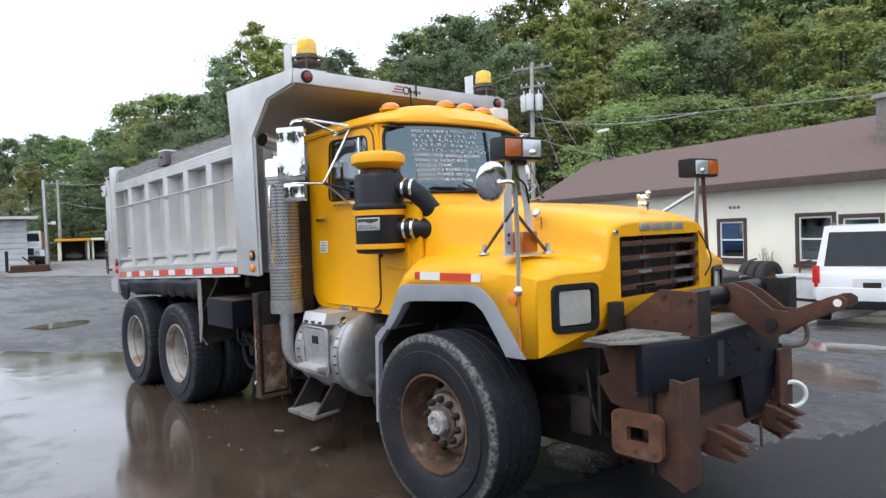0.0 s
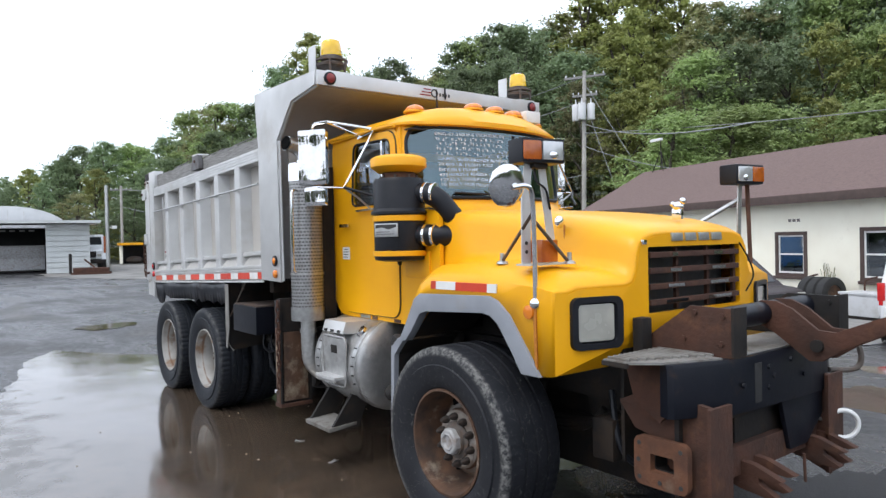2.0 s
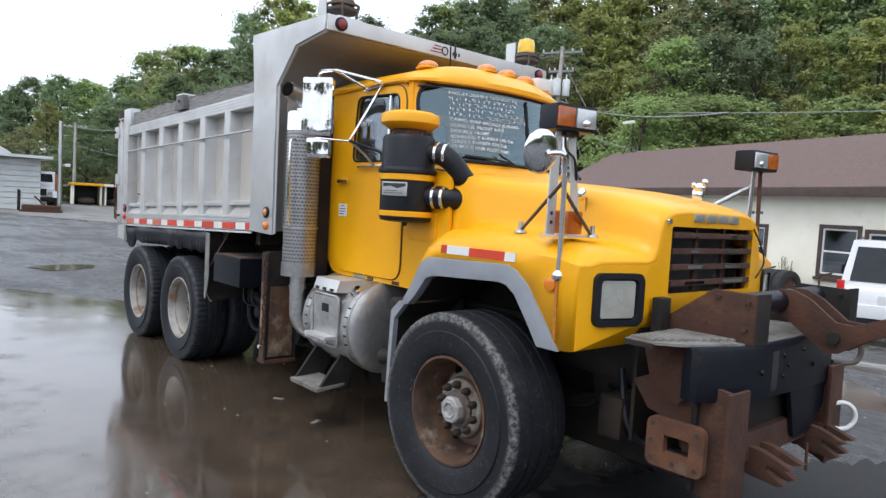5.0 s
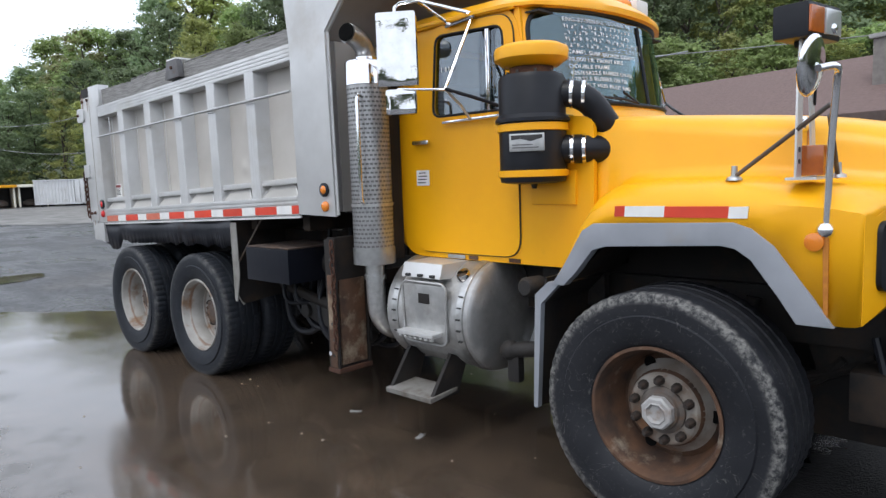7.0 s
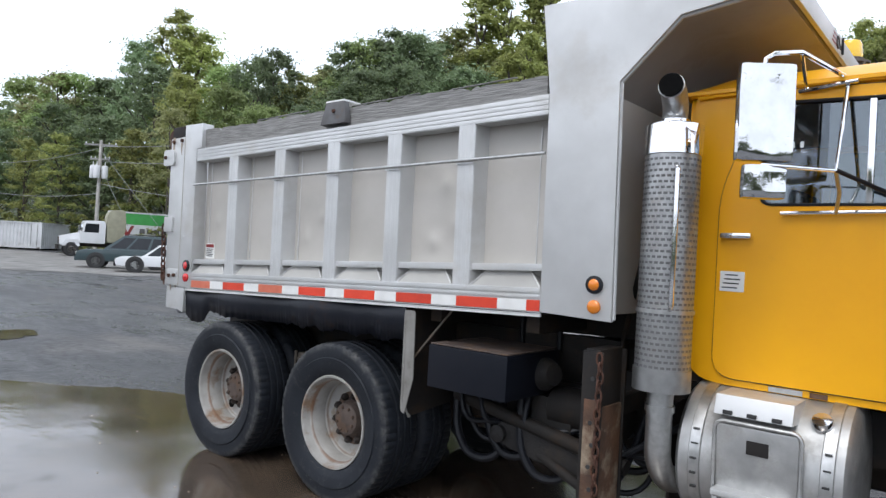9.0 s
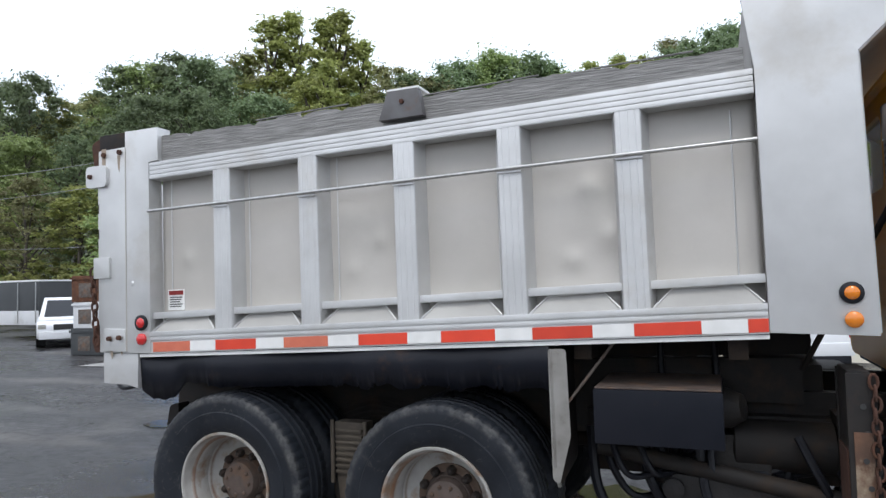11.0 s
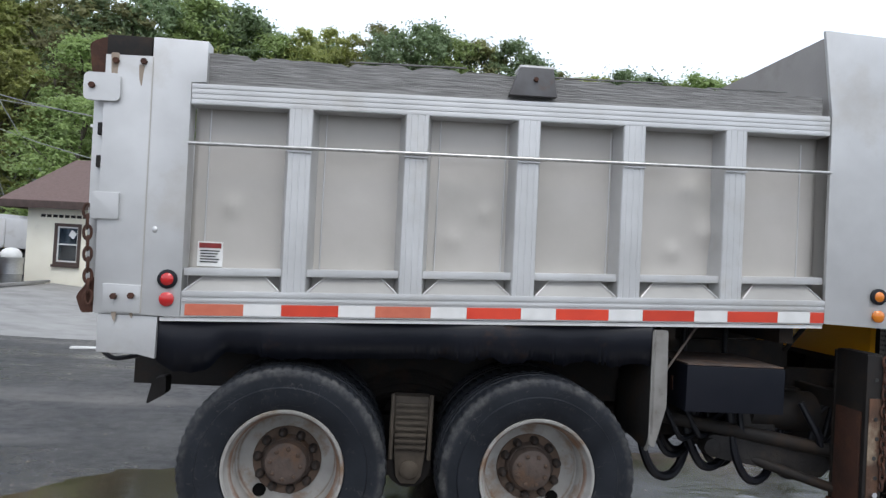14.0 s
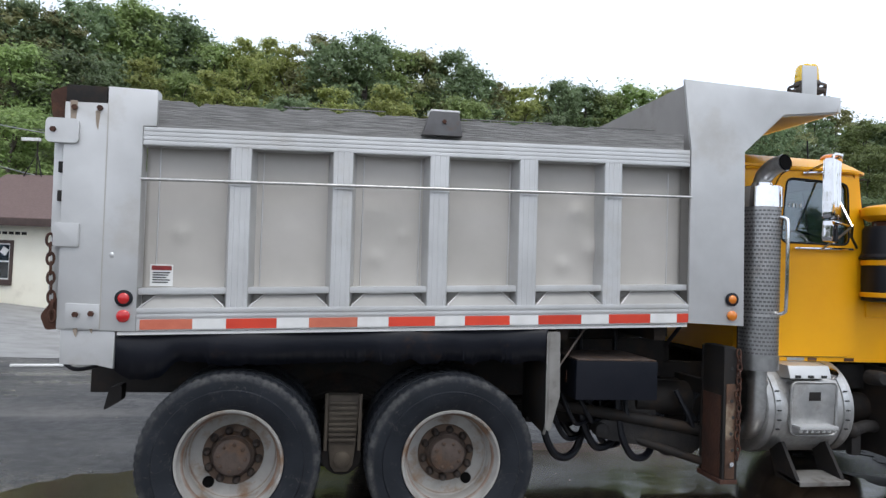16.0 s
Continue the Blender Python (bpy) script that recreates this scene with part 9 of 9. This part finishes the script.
# open cream-roofed bays
for k, (x, y, w, mt) in enumerate(((-70.2, 12.2, 2.6, M_YELLOW), (-69.9, 15.0, 2.4, M_CREAM))):
    b = thing("open_bay", "open storage bay under a pale roof", "shed", (x, y, 0), "open bays", 82)
    part("bay_roof", box(-0.2, -0.3, 1.85, w + 0.1, 2.6, 2.1, 0.05), mt, b)
    # near-black back carries the shade under the bay's roof
    part("bay_back", box(0, 2.4, 0, w, 2.5, 1.85), M_INSIDESHADE, b)
    for x0 in (0.0, w - 0.2):
        part("bay_side", box(x0, 0, 0, x0 + 0.15, 2.4, 1.85, 0.02), M_CREAM, b)
    part("bay_load", ball((w * 0.5, 1.2, 0.35), 0.6, 10, (1.4, 1, 0.7)), M_HUB, b)


M_WIRE = surf("weathered_grey_cable", (0.30, 0.31, 0.32), (0.22, 0.225, 0.23), 6, 0.5, 0.7)
M_POLE = surf("silvered_pole_wood", (0.44, 0.42, 0.39), (0.30, 0.285, 0.265), 2, 0.85, 0.95, bump=0.3, bscale=14)


def utility_pole(at, h, transformers, lean=0.0, rz=0.0):
    p = thing("utility_pole", "grey wooden utility pole with a crossarm" + (" and three transformers" if transformers else ""), "pole", at, "utility poles", rz)
    part("pole_shaft", rod((0, 0, -0.3), (lean, 0, h), 0.17, 0.12, 12), M_POLE, p)
    for z, w in ((h - 0.45, 1.3), (h - 1.6, 0.8)) if transformers else ((h - 0.5, 1.1),):
        arm = part("crossarm", box(lean - w, -0.07, z, lean + w, 0.07, z + 0.14, 0.01), M_WOOD, p)
        for x in (-0.92, -0.5, 0.5, 0.92):
            part("insulator", lathe([(0.03, 0), (0.05, 0.04), (0.05, 0.10), (0.02, 0.16)], (lean + w * x, 0, z + 0.14), (lean + w * x, 0, z + 1), 10), M_BOXWHITE, arm)
    if transformers:
        for x in (-0.48, 0.48, 0.0):
            t = part("transformer", lathe([(0.22, 0), (0.24, 0.05), (0.24, 0.95), (0.2, 1.02), (0.05, 1.06)], (lean * 0.7 + x, -0.1 if x else -0.45, h - 3.1), (lean * 0.7 + x, -0.1 if x else -0.45, h), 18), M_BOXWHITE, p, "grey can transformer")
            part("bushing", rod((lean * 0.7 + x, -0.1 if x else -0.45, h - 2.06), (lean * 0.7 + x, -0.1 if x else -0.45, h - 1.75), 0.05, 0.03), M_BOXWHITE, t)
        part("guy_wire", rod((lean, 0, h - 0.8), (5.5, -1.0, 2.5), 0.02, seg=5), M_WIRE, p)
        part("guy_wire", rod((lean, 0, h - 2.0), (3.0, -1.0, 2.5), 0.02, seg=5), M_WIRE, p)
    return p


utility_pole((-25.6, 29.6, 0), 12.1, True, 0.25, 25)
utility_pole((-75.2, 13.4, 0), 8.2, False, 0.0, 60)
utility_pole((-57.3, 20.2, 0), 9.3, True, 0.0, 40)
for i, (a, b, sag) in enumerate((((-25.4, 29.6, 11.7), (-57.3, 20.2, 8.8), 1.0), ((-25.4, 29.8, 10.3), (-57.3, 20.4, 7.6), 1.1), ((-25.4, 29.6, 8.2), (20.0, 30.0, 7.0), 0.9), ((-25.4, 29.6, 8.8), (-8.0, 17.5, 5.2), 0.5),
                                 ((-25.4, 29.6, 7.4), (-12.0, 25.0, 4.2), 0.4), ((-57.3, 20.2, 5.0), (-75.2, 13.4, 6.0), 0.8), ((-57.3, 20.2, 5.8), (-25.5, 29.5, 5.6), 1.2), ((-57.3, 20.0, 8.6), (-75.2, 13.4, 7.8), 0.8))):
    a, b = Vector(a), Vector(b)
    pts = [a.lerp(b, k / 16) - Vector((0, 0, sag * 4 * (k / 16) * (1 - k / 16))) for k in range(17)]
    solo("overhead_wire", tube(pts, 0.022, 5), M_WIRE, "sagging grey overhead wire between poles", "wire", "overhead wires")

# fence on the slope, tyres, rack, drum, bin
fence = thing("board_fence", "weathered grey board fence below the trees", "fence", (-27.5, 28.5, 0), rz=-6)
for k in range(72):
    part("fence_board", box(0.17 * k, -0.012, 0.3 + 0.02 * (k % 3), 0.17 * k + 0.155, 0.012, 2.3 + 0.05 * ((k * 7) % 4)), M_TRUNKWD, fence, smooth=0)
for k in range(6):
    part("fence_post", box(2.4 * k - 0.05, 0.02, 0, 2.4 * k + 0.05, 0.12, 2.2), M_TRUNKWD, fence)
rack = thing("tyre_rack", "low rack of black truck tyres beside the office wall", "tyre rack", (-6.45, 17.45, -0.64), rz=-16)
part("rack_rail", box(-0.15, -0.25, 0.0, 1.75, -0.20, 0.05), M_RUST, rack)
part("rack_rail", box(-0.15, 0.20, 0.0, 1.75, 0.25, 0.05), M_RUST, rack)
for k in range(3):
    t = part("tyre", lathe([(0.28, 0), (0.30, -0.01), (0.45, -0.012), (0.50, 0.03), (0.50, 0.25), (0.45, 0.28), (0.30, 0.28), (0.28, 0.27)], (0.31 * k, 0, 0.53), (0.31 * k + 1, 0, 0.53), 32, close=True), M_TYRE2, rack, "black truck tyre")
    if k == 2:
        part("rim", lathe([(0.28, 0.24), (0.26, 0.17), (0.12, 0.17), (0.10, 0.23), (0.001, 0.23)], (0.62, 0, 0.53), (2, 0, 0.53), 24), M_RIMRUST, t, "rusty rim")
part("wheel", lathe([(0.24, 0), (0.26, 0.01), (0.23, 0.04), (0.22, 0.2), (0.25, 0.24), (0.2, 0.22), (0.2, 0.03)], (1.0, -0.15, 0.28), (2, -0.05, 0.28), 24, close=True), M_BOXWHITE, rack, "pale blue bare wheel")
for x in (-0.12, 1.72):
    part("rack_post", tube(arc_points([(x, 0.1, 0.0), (x, 0.1, 0.85), (x + 0.05, 0.15, 1.0), (x + 0.3, 0.2, 1.08)], 5), 0.025, 8), M_RUST, rack, "rusty bent pipe post")
rk = thing("metal_chest", "pale grey metal chest standing by the office wall", "chest", (-5.05, 16.75, -0.62), rz=-16)
part("chest_body", box(0, -0.35, 0.05, 1.6, 0.35, 0.62, 0.02), M_BOXWHITE, rk)
part("chest_lid", box(-0.03, -0.38, 0.62, 1.63, 0.38, 0.68, 0.012), M_BOXWHITE, rk)
part("skid", box(0.1, -0.33, -0.03, 1.5, 0.33, 0.05), M_FRAME, rk)
pl = thing("wall_weed", "dry weed growing against the office wall", "weed", (-6.0, 17.75, -0.66))
rw = random.Random(4)
bm = bmesh.new()
for _ in range(40):
    a, h = rw.uniform(0, 6.28), rw.uniform(0.7, 1.45)
    tube([(0.05 * math.cos(a), 0.03 * math.sin(a), 0), (0.14 * math.cos(a), 0.06 * math.sin(a), h * 0.6), (0.3 * rw.random() * math.cos(a), 0.12 * math.sin(a), h)], 0.007, 4, bm)
part("stem", bm, M_LEAF[3], pl)
for k, (u, h) in enumerate(((0.15, 0.75), (0.62, 0.95), (1.45, 0.45), (1.9, 0.35))):
    wd = thing("weed", "green weed growing at the foot of the blue container", "weed", (-17.4 + 0.26 * u + 0.2, 10.6 + 0.966 * u - 0.05, 0.0), "weeds at the container")
    v2, f2, _c = crown_arrays(rw, h, 0.28, 0.05, 7, 260, 0.075)
    me = bpy.data.meshes.new("leaves")
    me.from_pydata(v2, [], f2)
    me.materials.append(M_LEAF[0])
    lv = new("leaves", me)
    lv.parent = wd
    st = bmesh.new()
    for j in range(5):
        tube([(0, 0, 0), (0.05 * math.cos(j * 1.3), 0.05 * math.sin(j * 1.3), h * 0.5), (0.14 * math.cos(j * 1.3), 0.12 * math.sin(j * 1.3), h * 0.9)], 0.005, 4, st)
    part("stem", st, M_LEAF[3], wd)
dr = thing("blue_drum", "blue plastic drum by the office wall", "drum", (3.0, 13.9, -0.64))
part("drum_shell", lathe([(0.27, 0), (0.30, 0.03), (0.30, 0.35), (0.315, 0.38), (0.30, 0.41), (0.30, 0.72), (0.315, 0.75), (0.30, 0.78), (0.30, 1.03), (0.27, 1.06)], (0, 0, 0), (0, 0, 1), 28), M_BLUEDRUM, dr)
bn = thing("waste_bin", "galvanised waste bin holding a white bag", "bin", (-16.9, 19.2, dip(-16.9, 19.2)))
part("bin_shell", lathe([(0.30, 0), (0.33, 0.02), (0.35, 0.3), (0.37, 0.32), (0.36, 0.6), (0.38, 0.85), (0.39, 0.87)], (0, 0, 0), (0, 0, 1), 24), M_STEEL, bn)
part("bag", ball((0, 0, 0.95), 0.33, 14, (1, 1, 0.75)), M_VINYL, bn)
ap = bmesh.new()
rows = []
for i in range(15):
    x = -16.3 + i
    lo = 7.0 + 0.19 * (x + 16.3) + 0.12 * math.sin(x * 1.9)
    hi = 20.85 - 0.28 * (x + 16.3)
    rows.append([ap.verts.new((x, lo + (hi - lo) * j / 14, dip(x, lo + (hi - lo) * j / 14) + 0.008)) for j in range(15)])
for p, q in zip(rows, rows[1:]):
    for j in range(14):
        ap.faces.new((p[j], q[j], q[j + 1], p[j + 1]))
solo("concrete_apron", ap, M_CONC, "damp pale concrete apron before the office", "pavement", kind="structure", smooth=70)
sp = thing("wheel_stop", "white painted wheel stop on the asphalt", "kerb", (-9.6, 6.65, dip(-9.3, 6.65)), rz=6)
part("stop_bar", box(0, -0.06, 0, 0.75, 0.06, 0.03, 0.01), M_WHITE, sp)
kb = bmesh.new()
box(-16.35, 8.8, 0, -16.2, 20.5, 0.09, 0.01, kb)
solo("kerb", kb, M_CONC, "low pale concrete kerb beside the container", "kerb", kind="structure")

# darker, duller asphalt patches before the truck's nose
M_DARKPATCH = surf("darker_asphalt", (0.012, 0.012, 0.013), (0.024, 0.023, 0.024), 3.5, 0.42, 0.72, dirt=(0.075, 0.072, 0.069), dscale=26, damount=0.55, dlow=0.56, bump=0.6, bscale=70, spec=0.28)
for seed, pts in ((2, ((0.3, -1.6), (1.2, -2.2), (2.3, -1.9), (2.8, -0.6), (2.9, 1.2), (2.5, 3.1), (1.6, 3.5), (1.2, 2.0), (0.5, 0.9), (0.2, -0.4))), (7, ((1.9, 4.4), (2.8, 4.1), (3.4, 4.9), (2.7, 5.6), (1.9, 5.3)))):
    ring = [Vector((x, y, 0)) for x, y in pts]
    mid = sum(ring, Vector()) / len(ring)
    bm = bmesh.new()
    vs = []
    for p in arc_points(ring + [ring[0]], 48)[:-1]:
        k = 0.20 * noise.noise((p.x * 1.4, p.y * 1.4, seed)) + 0.20 * noise.noise((p.x * 4.5, p.y * 4.5, seed)) + 0.14 * noise.noise((p.x * 14, p.y * 14, seed)) + 0.09 * noise.noise((p.x * 34, p.y * 34, seed))
        d = (p - mid).normalized()
        vs.append(bm.verts.new((p.x + d.x * k, p.y + d.y * k, 0.007 + dip(p.x, p.y))))
    bm.faces.new(vs)
    solo("dark_patch", bm, M_DARKPATCH, "darker patch on the asphalt", "damp patch", kind="structure", smooth=0)

# pale gravel across the far yard
M_GRAVEL = surf("pale_damp_gravel", (0.22, 0.21, 0.195), (0.13, 0.125, 0.117), 0.9, 0.55, 0.85, dirt=(0.07, 0.068, 0.066), dscale=0.5, damount=0.7, dlow=0.53, bump=0.3, bscale=30)
ring = [Vector((x, y, 0)) for x, y in ((-29, 9.5), (-30.5, 13), (-40, 17.5), (-50, 18.5), (-62, 18), (-66, 10), (-56, 4), (-42, 2.5), (-34, 5.5))]
bm = bmesh.new()
bm.faces.new([bm.verts.new((p.x + 1.2 * noise.noise((p.x * 0.6, p.y * 0.6, 1)), p.y + 0.7 * noise.noise((p.x * 0.6, p.y * 0.6, 4)), 0.012)) for p in arc_points(ring + [ring[0]], 14)[:-1]])
solo("gravel_patch", bm, M_GRAVEL, "pale damp gravel across the far yard", "gravel", kind="structure", smooth=0)

# grit and leaf litter on the asphalt
rnd = random.Random(17)
vs, fs = [], []
for _ in range(420):
    x, y = rnd.uniform(-9, 3), rnd.uniform(-3.9, 1.5) if rnd.random() < 0.6 else rnd.uniform(2, 9)
    s, a, z = rnd.uniform(0.004, 0.016), rnd.uniform(0, 6.28), dip(x, y) + 0.005
    k = len(vs)
    for j in range(5):
        vs.append((x + s * rnd.uniform(0.6, 1.2) * math.cos(a + j * 1.257), y + s * rnd.uniform(0.6, 1.2) * math.sin(a + j * 1.257), z))
    vs.append((x, y, z + s * rnd.uniform(0.3, 0.8)))
    fs += [(k + j, k + (j + 1) % 5, k + 5) for j in range(5)]
me = bpy.data.meshes.new("grit")
me.from_pydata(vs, [], fs)
me.materials.append(surf("pale_grit", (0.34, 0.31, 0.26), (0.16, 0.14, 0.11), 3, 0.8))
tagged(new("grit", me), "pale grit and leaf scraps scattered over the asphalt", "grit", kind="stuff")

# scraps of pale plastic in the puddle
for k, (x, y) in enumerate(((-2.26, -0.92), (-1.59, -0.96))):
    bm = bmesh.new()
    rows = [[bm.verts.new((0.05 * (i - 1.5) + 0.012 * math.sin(3 * j + k), 0.035 * (j - 1) + 0.010 * math.cos(2 * i), 0.006 + 0.018 * abs(noise.noise((i * 0.9, j * 1.3, k + 0.5))))) for j in range(3)] for i in range(4)]
    for p, q in zip(rows, rows[1:]):
        for j in range(2):
            bm.faces.new((p[j], q[j], q[j + 1], p[j + 1]))
    sc = solo("plastic_scrap", moved(bm, Matrix.Scale(0.55, 4)), M_CONC, "crumpled pale plastic scrap lying in the puddle", "litter", "scraps in the puddle")
    sc.matrix_world = pose(x, y, 0.006, 0, 0, 40 + 70 * k)
    sc.modifiers.new("thick", "SOLIDIFY").thickness = 0.003

# weeds and brush at the edge of the yard
rnd = random.Random(31)
vs, fs = [], []
for _ in range(330):
    aa = rnd.uniform(84, 176)
    r = table(START, aa) - rnd.uniform(-3, 4.0)
    x, y = HUBX + r * math.cos(radians(aa)), HUBY + r * math.sin(radians(aa))
    if 84 < aa < 125 and r < 31:
        continue
    h = rnd.uniform(0.8, 2.6) if aa < 140 else rnd.uniform(1.5, 3.8)
    v2, f2, _c = crown_arrays(rnd, h, h * 0.8, 0.0, 9, 300, 0.30)
    k = len(vs)
    g = hill(x, y)
    vs += [(p.x + x, p.y + y, max(p.z, 0) + g) for p in v2]
    fs += [tuple(i + k for i in f) for f in f2]
me = bpy.data.meshes.new("brush")
me.from_pydata(vs, [], fs)
me.materials.append(M_LEAF[2])
tagged(new("brush", me), "thick light-green brush along the yard's edge", "brush", kind="stuff")
